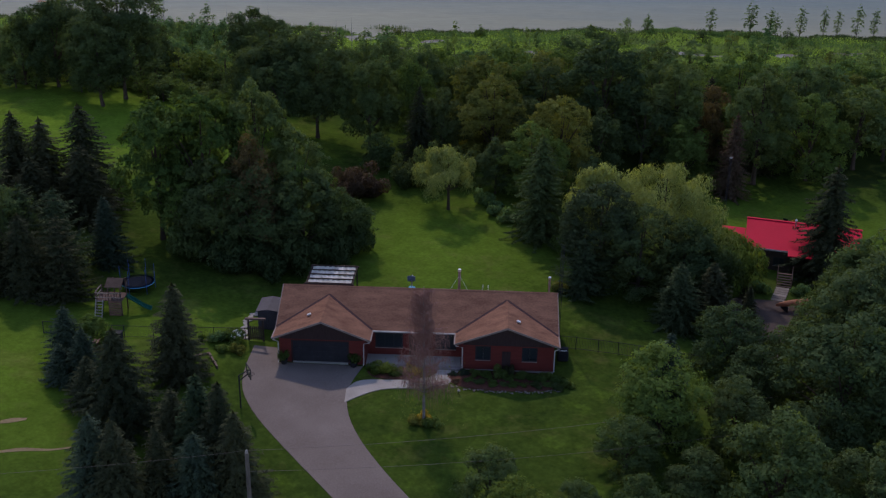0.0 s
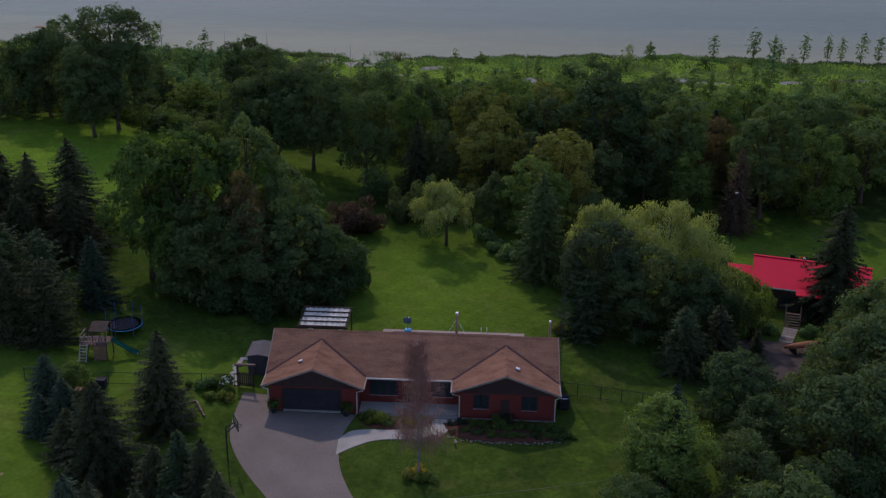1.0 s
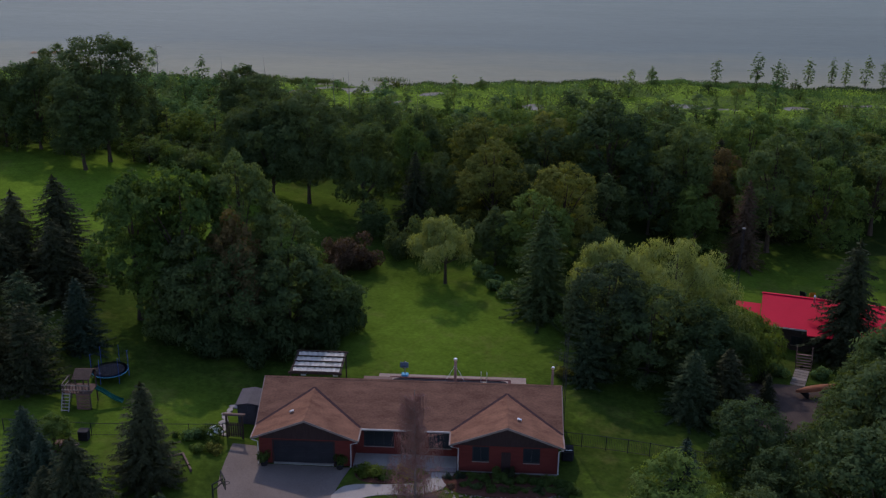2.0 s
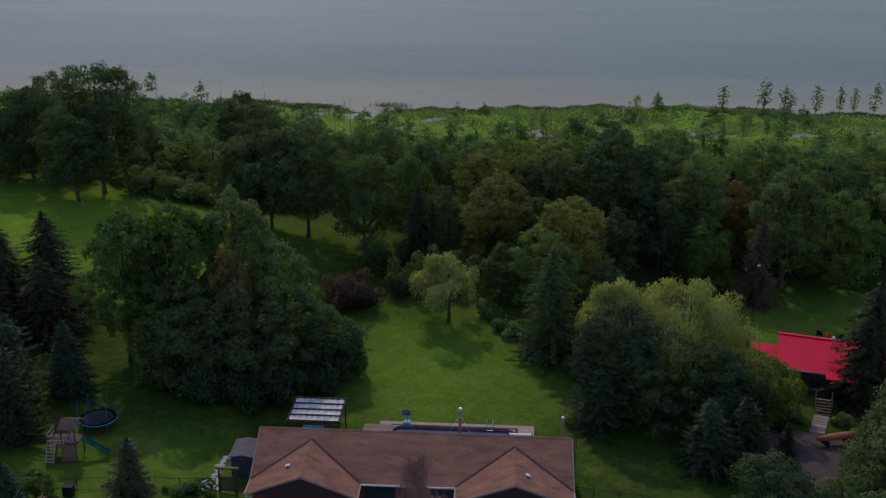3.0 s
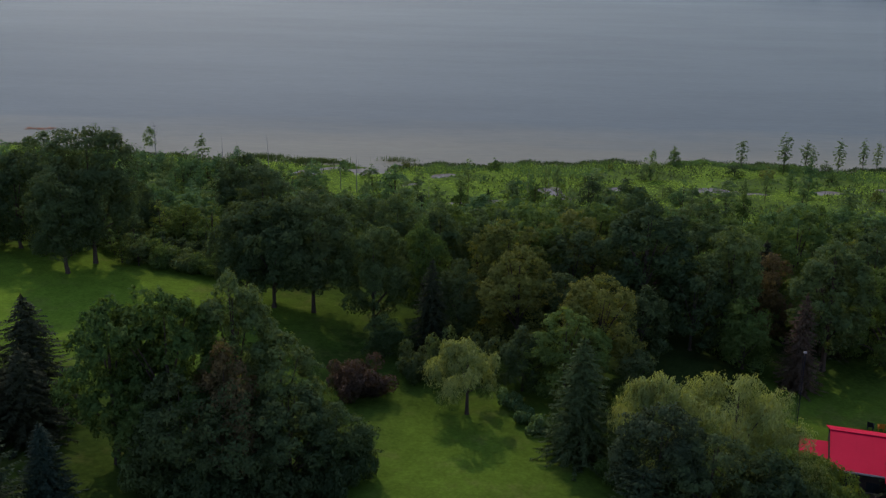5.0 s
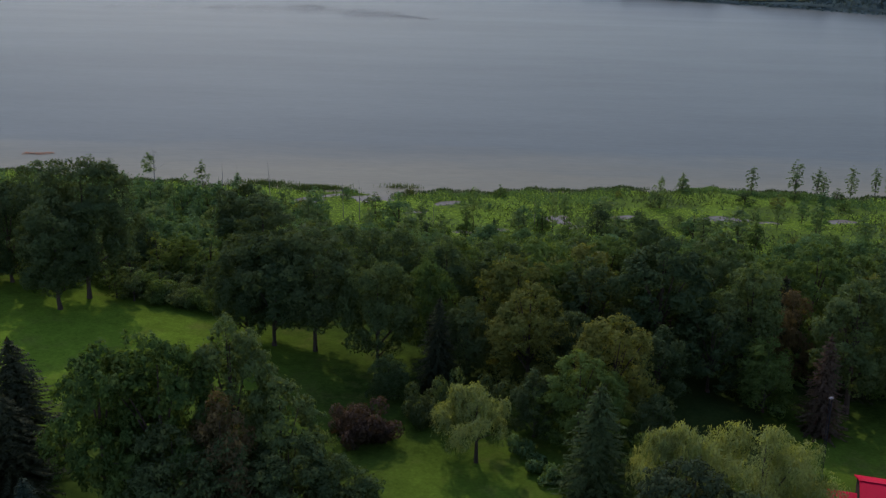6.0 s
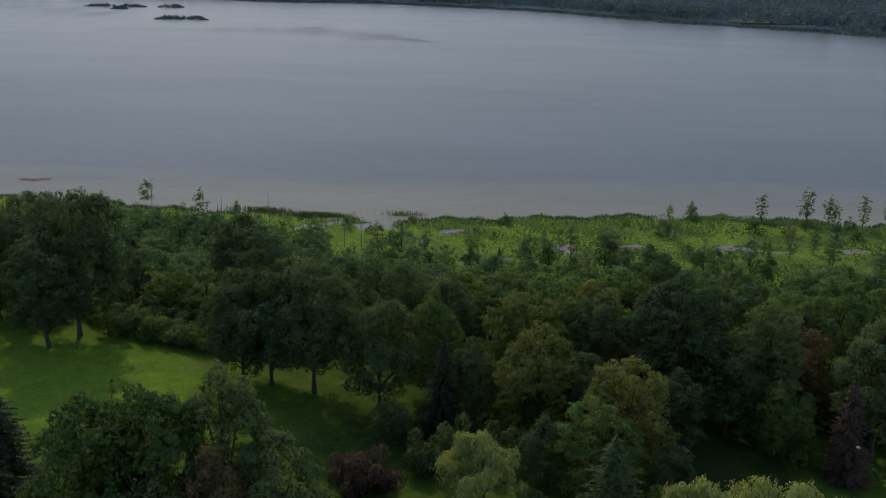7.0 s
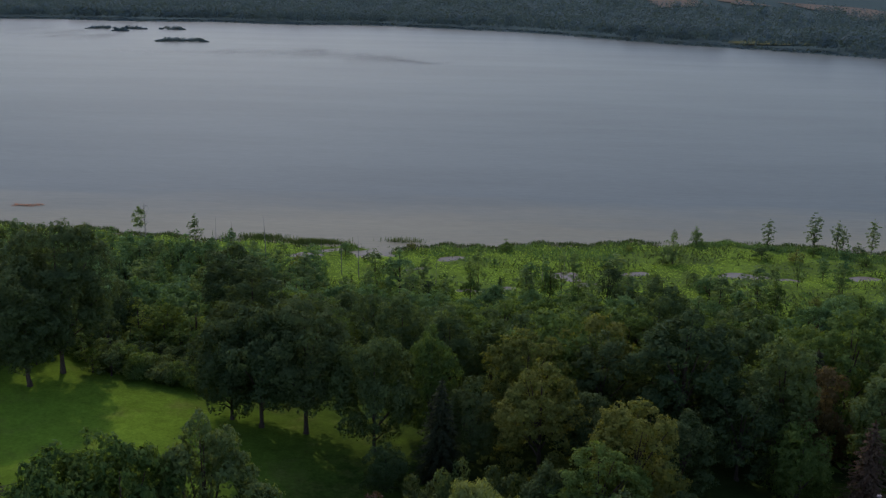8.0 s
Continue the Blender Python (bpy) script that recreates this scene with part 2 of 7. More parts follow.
BARK = material("bark", (0.03, 0.022, 0.016), (0.08, 0.06, 0.045), scale=2, fine=14, bump=0.8, stretch=(1, 1, 0.2))
PALE_BARK = material("pale_bark", (0.11, 0.09, 0.085), (0.27, 0.235, 0.22), scale=2, fine=9, bump=0.4, stretch=(0.5, 0.5, 2))
TWIG = material("bare_twigs", (0.16, 0.075, 0.065), (0.28, 0.15, 0.12), scale=2, fine=9, bump=0.1)
DEAD_WOOD = material("dead_wood", (0.11, 0.1, 0.085), (0.24, 0.22, 0.19), scale=2, fine=9, bump=0.4)
WOOD = material("weathered_wood", (0.08, 0.052, 0.042), (0.17, 0.115, 0.095), scale=1.5, fine=14, bump=0.3, stretch=(1, 1, 0.3))
DARK_WOOD = material("dark_stained_wood", (0.035, 0.025, 0.02), (0.08, 0.055, 0.045), scale=1.5, fine=14, bump=0.3)
CANVAS = material("white_canvas", (0.62, 0.59, 0.54), (0.80, 0.77, 0.71), rough=0.85, scale=1.2, fine=9, bump=0.1)
GREY_SHED = material("grey_shed_resin", (0.045, 0.043, 0.05), (0.075, 0.07, 0.08), rough=0.6, scale=1, fine=10, bump=0.1)
RED_METAL = material("red_metal_roof", (0.47, 0.006, 0.028), (0.56, 0.010, 0.038), rough=0.6, scale=0.4, fine=5, bump=0.05, spec=0.1)
MULCH = material("mulch", (0.043, 0.020, 0.015), (0.102, 0.047, 0.034), scale=2, fine=12, bump=0.9, spec=0.0)
GRAVEL = material("dark_gravel", (0.037, 0.027, 0.024), (0.066, 0.049, 0.043), scale=0.6, fine=8, bump=0.6, spec=0.1)
STONE = material("pale_stone", (0.095, 0.080, 0.070), (0.200, 0.172, 0.150), scale=2, fine=10, bump=0.5, per_object=0.4)
BLUE_PLASTIC = material("blue_plastic", (0.05, 0.22, 0.36), (0.08, 0.32, 0.48), rough=0.4, scale=2, fine=10, bump=0)
BLUE_PAD = material("trampoline_pad", (0.03, 0.05, 0.16), (0.05, 0.08, 0.24), rough=0.5, scale=2, fine=10, bump=0)
GREEN_SLIDE = material("green_slide", (0.01, 0.1, 0.09), (0.02, 0.16, 0.14), rough=0.35, scale=2, fine=10, bump=0)
POOL_WATER = glass_material("pool_water", (0.012, 0.022, 0.045), 0.12)
ORANGE = material("orange_fabric", (0.65, 0.18, 0.02), (0.8, 0.26, 0.04), scale=2, fine=10, bump=0.1)
CANOE = material("orange_brown_hull", (0.42, 0.17, 0.09), (0.55, 0.25, 0.14), rough=0.4, scale=1, fine=8, bump=0.05)
POLE_WOOD = material("pole_wood", (0.075, 0.062, 0.055), (0.15, 0.125, 0.11), scale=1.5, fine=12, bump=0.4, stretch=(1, 1, 0.15))

F_MAPLE = foliage("maple_leaves", (0.034, 0.074, 0.021), (0.138, 0.205, 0.053), 0.42)
F_LIME = foliage("yellow_green_leaves", (0.053, 0.098, 0.021), (0.175, 0.225, 0.049), 0.42)
F_DEEP = foliage("deep_green_leaves", (0.036, 0.068, 0.028), (0.119, 0.168, 0.058), 0.4)
# darker leaf copy; shade on front-right trees and clump shrubs is in its colour
F_DARK = foliage("darkened_leaves", (0.030, 0.058, 0.026), (0.094, 0.129, 0.048), 0.36)
F_OLIVE = foliage("olive_leaves", (0.061, 0.086, 0.022), (0.191, 0.205, 0.054), 0.42)
F_BROWN = foliage("browning_leaves", (0.064, 0.056, 0.028), (0.148, 0.118, 0.058), 0.4)
F_SPRUCE = foliage("spruce_needles", (0.021, 0.030, 0.016), (0.070, 0.074, 0.037), 0.22)
F_BLUE = foliage("blue_spruce_needles", (0.018, 0.034, 0.024), (0.058, 0.082, 0.051), 0.2)
F_PINE = foliage("pine_needles", (0.019, 0.037, 0.019), (0.072, 0.096, 0.044), 0.25)
F_BURGUNDY = foliage("burgundy_leaves", (0.050, 0.036, 0.027), (0.124, 0.090, 0.062), 0.3)
F_WILLOW = foliage("willow_leaves", (0.122, 0.170, 0.058), (0.300, 0.350, 0.118), 0.45)
F_MARSH = foliage("marsh_plants", (0.125, 0.225, 0.026), (0.235, 0.350, 0.045), 0.4, spread=0.6)
F_REED = foliage("reeds", (0.036, 0.066, 0.026), (0.100, 0.140, 0.050), 0.3)
F_SAPLING = foliage("sapling_leaves", (0.048, 0.105, 0.042), (0.138, 0.230, 0.091), 0.42)
F_POPLAR = foliage("poplar_leaves", (0.070, 0.125, 0.053), (0.180, 0.250, 0.106), 0.55)
# blue-grey base colour carries distance haze for far woods, reeds and islets
F_HAZED = foliage("hazed_far_leaves", (0.062, 0.096, 0.108), (0.084, 0.122, 0.130), 0.25)
F_FLOWER = foliage("white_flowers", (0.500, 0.520, 0.450), (0.750, 0.760, 0.700), 0.2)
F_YELLOW = foliage("yellow_flowers", (0.300, 0.220, 0.030), (0.500, 0.380, 0.060), 0.2)


# ---- builders ----
def thing(name, x, y, z, label, category, group="", kind="", turn=0.0, size=(1, 1, 1)):
    ob = new(name)
    ob.empty_display_size = 0.3
    ob.matrix_world = Matrix.LocRotScale((x, y, z), Euler((0, 0, turn)), size)
    return tagged(ob, label, category, group, kind)


def to_mesh(name, bm, mat):
    me = bpy.data.meshes.new(name)
    bm.to_mesh(me)
    bm.free()
    if mat:
        me.materials.append(mat)
    return me


def part(name, bm, mat, parent, label=""):
    """A bmesh or mesh as one object under a thing or a part."""
    me = bm if isinstance(bm, bpy.types.Mesh) else to_mesh(name, bm, mat)
    ob = new(name, me)
    ob.parent = parent
    if label:
        ob["label"] = label
    return ob


def add_box(bm, x0, x1, y0, y1, z0, z1, bevel=0.0):
    r = bmesh.ops.create_cube(bm, size=1)
    vs = r["verts"]
    bmesh.ops.scale(bm, vec=(x1 - x0, y1 - y0, z1 - z0), verts=vs)
    bmesh.ops.translate(bm, vec=((x0 + x1) / 2, (y0 + y1) / 2, (z0 + z1) / 2), verts=vs)
    if bevel:
        es = list({e for v in vs for e in v.link_edges})
        bmesh.ops.bevel(bm, geom=es, offset=bevel, segments=1, affect="EDGES")
    return bm


def box(x0, x1, y0, y1, z0, z1, bevel=0.0):
    return add_box(bmesh.new(), x0, x1, y0, y1, z0, z1, bevel)


def tube(bm, pts, radii, sides=6, cap=True):
    """A tapered tube along points."""
    pts = [Vector(p) for p in pts]
    rings = []
    for i, p in enumerate(pts):
        d = (pts[min(i + 1, len(pts) - 1)] - pts[max(i - 1, 0)]).normalized()
        a = d.orthogonal().normalized()
        b = d.cross(a)
        rings.append([bm.verts.new(p + (a * math.cos(t) + b * math.sin(t)) * radii[i]) for t in (2 * math.pi * k / sides for k in range(sides))])
    for r, q in zip(rings, rings[1:]):
        for k in range(sides):
            bm.faces.new((r[k], r[(k + 1) % sides], q[(k + 1) % sides], q[k]))
    if cap:
        bm.faces.new(rings[0][::-1])
        bm.faces.new(rings[-1])
    return bm


def rod(a, b, r, sides=8):
    return tube(bmesh.new(), (a, b), (r, r), sides)


def prism(bm, outline, y0, y1):
    """A polygon in x and z, drawn out along y."""
    a = [bm.verts.new((x, y0, z)) for x, z in outline]
    b = [bm.verts.new((x, y1, z)) for x, z in outline]
    bm.faces.new(a)
    bm.faces.new(b[::-1])
    for i in range(len(a)):
        j = (i + 1) % len(a)
        bm.faces.new((a[j], a[i], b[i], b[j]))
    bmesh.ops.recalc_face_normals(bm, faces=bm.faces[:])
    return bm


def slab(bm, corners, thick):
    """A sheet through corners given in order, with thickness below."""
    a = [bm.verts.new(c) for c in corners]
    b = [bm.verts.new((c[0], c[1], c[2] - thick)) for c in corners]
    bm.faces.new(a)
    bm.faces.new(b[::-1])
    for i in range(len(a)):
        j = (i + 1) % len(a)
        bm.faces.new((a[j], a[i], b[i], b[j]))
    bmesh.ops.recalc_face_normals(bm, faces=bm.faces[:])
    return bm


def quads_mesh(name, corners, mat, soft=None):
    """Many loose faces, corners as an array n x k x 3; soft: the way that each one's shading faces."""
    corners = np.asarray(corners, dtype=np.float64)
    n, k = corners.shape[:2]
    if soft is not None:
        face = np.cross(corners[:, 1] - corners[:, 0], corners[:, 2] - corners[:, 0])
        turn = np.einsum("ij,ij->i", face, soft) < 0
        corners[turn] = corners[turn][:, ::-1]
    me = bpy.data.meshes.new(name)
    me.vertices.add(k * n)
    me.vertices.foreach_set("co", np.asarray(corners, dtype=np.float32).ravel())
    me.loops.add(k * n)
    me.loops.foreach_set("vertex_index", np.arange(k * n, dtype=np.int32))
    me.polygons.add(n)
    me.polygons.foreach_set("loop_start", np.arange(0, k * n, k, dtype=np.int32))
    me.materials.append(mat)
    me.update()
    me.validate()
    if soft is not None:
        me.normals_split_custom_set_from_vertices(np.repeat(soft, k, axis=0).tolist())
    return me


def unit(v):
    return v / (np.linalg.norm(v, axis=1, keepdims=True) + 1e-9)


def leaf_quads(centres, normals, sizes, rng, aspect=1.3, tilt=0.7, along=None):
    """Pointed leaf sprays that face roughly along the normals; along: the way that their tips hang."""
    n = len(centres)
    nn = normals + rng.normal(0, tilt, (n, 3))
    nn /= np.linalg.norm(nn, axis=1, keepdims=True) + 1e-9
    u = np.cross(nn, rng.normal(0, 1, (n, 3))) if along is None else along
    u = u / (np.linalg.norm(u, axis=1, keepdims=True) + 1e-9)
    v = np.cross(nn, u)
    s = sizes[:, None] * 0.62
    j = rng.uniform(0.7, 1.2, (n, 3, 1))
    return np.stack([centres + u * s * aspect * j[:, 0], centres - u * s * 0.55 * aspect + v * s * 0.8 / aspect * j[:, 1], centres - u * s * 0.55 * aspect - v * s * 0.8 / aspect * j[:, 2]], axis=1)


def broadleaf_meshes(seed, height, radius, leaves, leaf, clear=0.16, lobes=26, drop=0.0, name="crown", mat=None, skirt=False, peak=1.7, size=(0.22, 0.4), hang=0.0, reach=(0.5, 0.88), closed=0.32, stem=0.022, cap=False):
    """Trunk with limbs, and a crown of lobes; each lobe carries tufts, each tuft leaf sprays."""
    rng = np.random.default_rng(seed)
    z0 = height * clear
    mid, half = (height + z0) / 2, (height - z0) / 2
    if skirt:
        mid, half = z0 + (height - z0) * 0.42, (height - z0) * 0.58
    th = rng.uniform(0, 2 * np.pi, lobes)
    cz = rng.uniform(-0.7 if skirt else -0.85, 0.95, lobes)
    low = np.abs(np.where(cz < 0, cz * (0.7 if skirt else 1.0), 0)) ** 2.2
    full = np.sqrt(np.clip(1 - low - np.clip(cz, 0, 1) ** peak, 0.04, 1))
    wide = full * rng.uniform(reach[0], reach[1], lobes) ** 0.7 * (1 + 0.12 * np.sin(th * 2 + seed))
    lc = np.stack([np.cos(th) * wide * radius, np.sin(th) * wide * radius, mid + cz * half * 0.86], axis=1)
    lc[0] = (0.08 * radius, 0, height - 0.16 * radius)
    lr = radius * rng.uniform(*size, lobes) * (0.55 + 0.45 * full)
    if cap:
        # a broad rounded top
        lc[0], lr[0] = (0.1 * radius, 0, height - 0.42 * radius), 0.4 * radius
    lc = np.concatenate([lc, [[0, 0, mid], [0, 0, mid + half * 0.4]]])
    lr = np.concatenate([lr, [radius * 0.5, radius * 0.38]])
    per = 13
    tl = np.repeat(np.arange(len(lr)), per)
    td = rng.normal(0, 1, (len(tl), 3))
    td[:, 2] = np.where(td[:, 2] < -0.3, -td[:, 2], td[:, 2])
    td /= np.linalg.norm(td, axis=1, keepdims=True)
    tc = lc[tl] + td * lr[tl][:, None] * rng.uniform(0.6, 1.12, (len(tl), 1)) * np.array([1, 1, 0.9])
    tr = lr[tl] * rng.uniform(0.2, 0.42, len(tl))
    which = rng.choice(len(tl), leaves, p=tr ** 1.6 / np.sum(tr ** 1.6))
    d = rng.normal(0, 1, (leaves, 3))
    d[:, 2] = np.where(d[:, 2] < -0.4, d[:, 2] * 0.4, d[:, 2])
    d /= np.linalg.norm(d, axis=1, keepdims=True)
    pts = tc[which] + d * tr[which][:, None] * rng.uniform(0.35, 1.15, (leaves, 1)) * np.array([1.1, 1.1, 0.75])
    # some leaves close the gaps between the tufts
    fill = rng.uniform(0, 1, leaves) < closed
    pts[fill] = lc[tl[which]][fill] + d[fill] * lr[tl[which]][fill][:, None] * 0.8
    pts[:, 2] -= drop * rng.uniform(0, 1, leaves) ** 2
    pts[:, 2] = np.where(pts[:, 2] < z0, z0 + (z0 - pts[:, 2]) * 0.25, pts[:, 2])
    body = unit(pts - np.array([0, 0, mid]))
    nrm = d * 0.38 + td[which] * 0.68 + body * 0.38
    along = None
    if hang:
        along = np.array([0, 0, -hang]) + d * 0.5 + rng.normal(0, 0.3, (leaves, 3))
    q = leaf_quads(pts, nrm, rng.uniform(0.55, 1.45, leaves) * leaf, rng, tilt=0.45, along=along, aspect=2.0 if hang else 1.25)
    crown = quads_mesh(name, q, mat or F_MAPLE, unit(unit(nrm) + rng.normal(0, 0.22, nrm.shape)))
    bm = bmesh.new()
    r0 = stem * height
    tube(bm, [(0, 0, -0.4), (0, 0, 0.25), (0.03 * height * rng.uniform(-1, 1) * 0.3, 0, z0 * 1.1), (0, 0, mid), (0, 0, height * 0.86)], [r0 * 1.5, r0 * 1.1, r0 * 0.85, r0 * 0.5, r0 * 0.12], 7)
    for k in rng.choice(lobes, min(9, lobes), replace=False):
        e = Vector(lc[k])
        s = Vector((0, 0, z0 + (e.z - z0) * 0.35))
        tube(bm, [s, s.lerp(e, 0.5) + Vector((0, 0, 0.05 * height * 0.5)), e], [r0 * 0.45, r0 * 0.28, r0 * 0.08], 5, False)
    return to_mesh("trunk", bm, BARK), crown


def spruce_meshes(seed, height, radius, mat=None, whorls=24, spray=0.34, skirt=0.04, droop=0.4, power=0.8, lift=0.12, ragged=(0.72, 1.16)):
    """A conifer: whorls of drooping branches, each a limb fringed with hanging sprays of needles."""
    rng = np.random.default_rng(seed)
    corners, soft = [], []
    lopside = rng.uniform(0, 6.28)
    for i in range(whorls):
        k = (i + rng.uniform(-0.3, 0.3) * (0 < i < whorls - 1)) / (whorls - 1)
        z = height * (skirt + (0.975 - skirt) * k)
        reach = radius * (1 - k) ** power * rng.uniform(0.82, 1.1) + 0.14
        count = max(5, int(8 + 9 * (1 - k)))
        turn = rng.uniform(0, 6.28)
        for j in range(count):
            a = turn + 6.283 * j / count + rng.normal(0, 0.2)
            length = reach * rng.uniform(*ragged) * (1 + 0.12 * math.cos(a - lopside))
            out = np.array([math.cos(a), math.sin(a), 0])
            side = np.array([-out[1], out[0], 0])
            steps = max(2, int(length / (spray * 0.5)))
            for s in range(steps):
                f = (s + 0.6) / steps
                p = out * length * f + np.array([0, 0, z - droop * length * f * (1.15 - 0.45 * f) + lift * length * max(0, f - 0.6)])
                w = spray * (1.2 - 0.65 * f) * rng.uniform(0.75, 1.25)
                ln = spray * (1.35 - 0.6 * f) * rng.uniform(0.75, 1.25)
                for sgn in (-1, 1):
                    dirv = out * 0.7 + side * sgn * rng.uniform(0.4, 1.0) + np.array([0, 0, -rng.uniform(0.05, 0.55)])
                    dirv /= np.linalg.norm(dirv)
                    acr = np.cross(dirv, [0, 0, 1.0]) + rng.normal(0, 0.25, 3)
                    acr /= np.linalg.norm(acr)
                    base = p + dirv * ln * 0.05
                    corners.append([base - acr * w * 0.36, p + dirv * ln, base + acr * w * 0.36])
                    soft.append(out * 0.55 + dirv * 0.25 + np.array([0, 0, 0.6]) + rng.normal(0, 0.42, 3))
    top = np.array([0, 0, height])
    for j in range(14):
        a = 6.283 * j / 7
        o = np.array([math.cos(a), math.sin(a), 0.15]) * 0.05
        lo = top - [0, 0, 0.25 + 0.06 * j]
        corners.append([lo + o * 5, lo + [0, 0, 0.42] + o, lo - o * 2])
        soft.append(o * 10 + np.array([0, 0, 0.5]))
    crown = quads_mesh("crown", np.array(corners), mat or F_SPRUCE, unit(np.array(soft)))
    bm = bmesh.new()
    r0 = 0.016 * height
    tube(bm, [(0, 0, -0.4), (0, 0, 0.2), (0, 0, height * 0.5), (0, 0, height * 0.97)], [r0 * 1.4, r0, r0 * 0.6, 0.02], 7)
    return to_mesh("trunk", bm, BARK), crown


def willow_meshes(seed, height, radius, strands, mat=None, lobes=16, lobe=(0.28, 0.45), reach=0.72):
    """A crown of lobes hung with long narrow strands."""
    rng = np.random.default_rng(seed)
    th = rng.uniform(0, 6.283, lobes)
    wd = rng.uniform(0.2, reach, lobes)
    lc = np.stack([np.cos(th) * wd * radius, np.sin(th) * wd * radius, height * (0.9 - 0.42 * wd ** 1.5) - radius * 0.25 + rng.normal(0, 0.3, lobes)], axis=1)
    lr = radius * rng.uniform(*lobe, lobes)
    which = rng.integers(0, lobes, strands)
    d = rng.normal(0, 1, (strands, 3))
    d[:, 2] = np.abs(d[:, 2]) * 0.9 - 0.25
    d /= np.linalg.norm(d, axis=1, keepdims=True)
    p = lc[which] + d * lr[which][:, None] * rng.uniform(0.8, 1.08, (strands, 1))
    low = rng.uniform(0, 1, strands) ** 2 * height * 0.38 * np.clip(np.hypot(p[:, 0], p[:, 1]) / radius, 0.15, 1)
    p[:, 2] = np.maximum(p[:, 2] - low, 0.7)
    dirv = np.stack([d[:, 0] * 0.55, d[:, 1] * 0.55, -np.ones(strands) * rng.uniform(0.3, 1, strands)], axis=1) + rng.normal(0, 0.25, (strands, 3))
    dirv /= np.linalg.norm(dirv, axis=1, keepdims=True)
    acr = np.cross(dirv, rng.normal(0, 1, (strands, 3)))
    acr /= np.linalg.norm(acr, axis=1, keepdims=True)
    ln = rng.uniform(0.25, 0.6, (strands, 1))
    wv = rng.uniform(0.04, 0.085, (strands, 1))
    q = np.stack([p, p + dirv * ln * 0.45 - acr * wv, p + dirv * ln, p + dirv * ln * 0.45 + acr * wv], axis=1)
    crown = quads_mesh("crown", q, mat or F_WILLOW, unit(d + np.array([0, 0, 0.25]) + rng.normal(0, 0.3, d.shape)))
    bm = bmesh.new()
    r0 = 0.03 * height
    tube(bm, [(0, 0, -0.4), (0, 0, 0.3), (0.1, 0, height * 0.3), (0, 0.1, height * 0.7)], [r0 * 1.4, r0, r0 * 0.7, r0 * 0.2], 7)
    for k in range(8):
        e = Vector(lc[k])
        s = Vector((0, 0, height * 0.22))
        tube(bm, [s, s.lerp(e, 0.5) + Vector((0, 0, 0.4)), e], [r0 * 0.5, r0 * 0.3, r0 * 0.1], 5, False)
    return to_mesh("trunk", bm, BARK), crown


def bush_mesh(seed, leaves, leaf, flat=0.8, mat=None, lobes=9):
    """A round shrub of unit radius."""
    rng = np.random.default_rng(seed)
    lc = rng.normal(0, 0.42, (lobes, 3))
    lc[:, 2] = np.abs(lc[:, 2]) * 0.8 + 0.3
    which = rng.integers(0, lobes, leaves)
    d = rng.normal(0, 1, (leaves, 3))
    d /= np.linalg.norm(d, axis=1, keepdims=True)
    p = lc[which] + d * rng.uniform(0.35, 0.55, (leaves, 1)) * (9 / lobes) ** 0.4
    p[:, 2] = np.maximum(p[:, 2] * flat, 0.03)
    return quads_mesh("leaves", leaf_quads(p, d, rng.uniform(0.6, 1.4, leaves) * leaf, rng), mat or F_MAPLE, unit(d + np.array([0, 0, 0.3]) + rng.normal(0, 0.25, d.shape)))


def bare_tree_mesh(seed, height, spread, limbs, twigs, hang=0.0, lean=0.0):
    """Trunk and limbs in one mesh, fine twigs in another."""
    rng = np.random.default_rng(seed)
    bm = bmesh.new()
    r0 = 0.0085 * height
    tube(bm, [(0, 0, -0.3), (lean * 0.2, 0, height * 0.3), (lean * 0.6, 0.05 * height * 0.3, height * 0.65), (lean, 0, height)], [r0 * 1.3, r0, r0 * 0.6, r0 * 0.12], 7)
    ends = []
    for i in range(limbs):
        k = rng.uniform(0.22, 0.95)
        a = rng.uniform(0, 6.283)
        s = Vector((lean * k, 0, height * k))
        ln = spread * (1.05 - k * 0.75) * rng.uniform(0.6, 1.1)
        e = s + Vector((math.cos(a) * ln, math.sin(a) * ln, ln * rng.uniform(0.3, 1.0)))
        m = s.lerp(e, 0.5) + Vector((0, 0, -0.06 * ln))
        tube(bm, [s, m, e], [r0 * 0.4 * (1.1 - k), r0 * 0.26 * (1.1 - k), r0 * 0.07], 4, False)
        ends.append((s, e, ln))
    tb = bmesh.new()
    for i in range(twigs):
        s, e, ln = ends[rng.integers(0, len(ends))]
        p = s.lerp(e, rng.uniform(0.25, 1.0))
        a = rng.uniform(0, 6.283)
        out = Vector((math.cos(a), math.sin(a), rng.uniform(-0.2, 0.8))) * ln * rng.uniform(0.12, 0.4)
        q = p + out
        t = q + out * 0.4 + Vector((0, 0, -hang * rng.uniform(0.3, 1.0)))
        w = 0.005 + 0.0005 * height
        tube(tb, [p, q, t], [w, w * 0.8, w * 0.35], 3, False)
    return to_mesh("trunk", bm, None), to_mesh("twigs", tb, None)


# ---- terrain ----
def smooth(a, b, x):
    k = np.clip((x - a) / (b - a), 0, 1)
    return k * k * (3 - 2 * k)


def shore_y(x):
    """The near shoreline."""
    return 178 + 11 * smooth(5, 50, x) - 3 * smooth(60, 90, x) + 8 * smooth(48, 78, -x) + 1.6 * np.sin(x * 0.11) + 1.3 * np.sin(x * 0.31 + 1) + 0.8 * np.sin(x * 0.9)


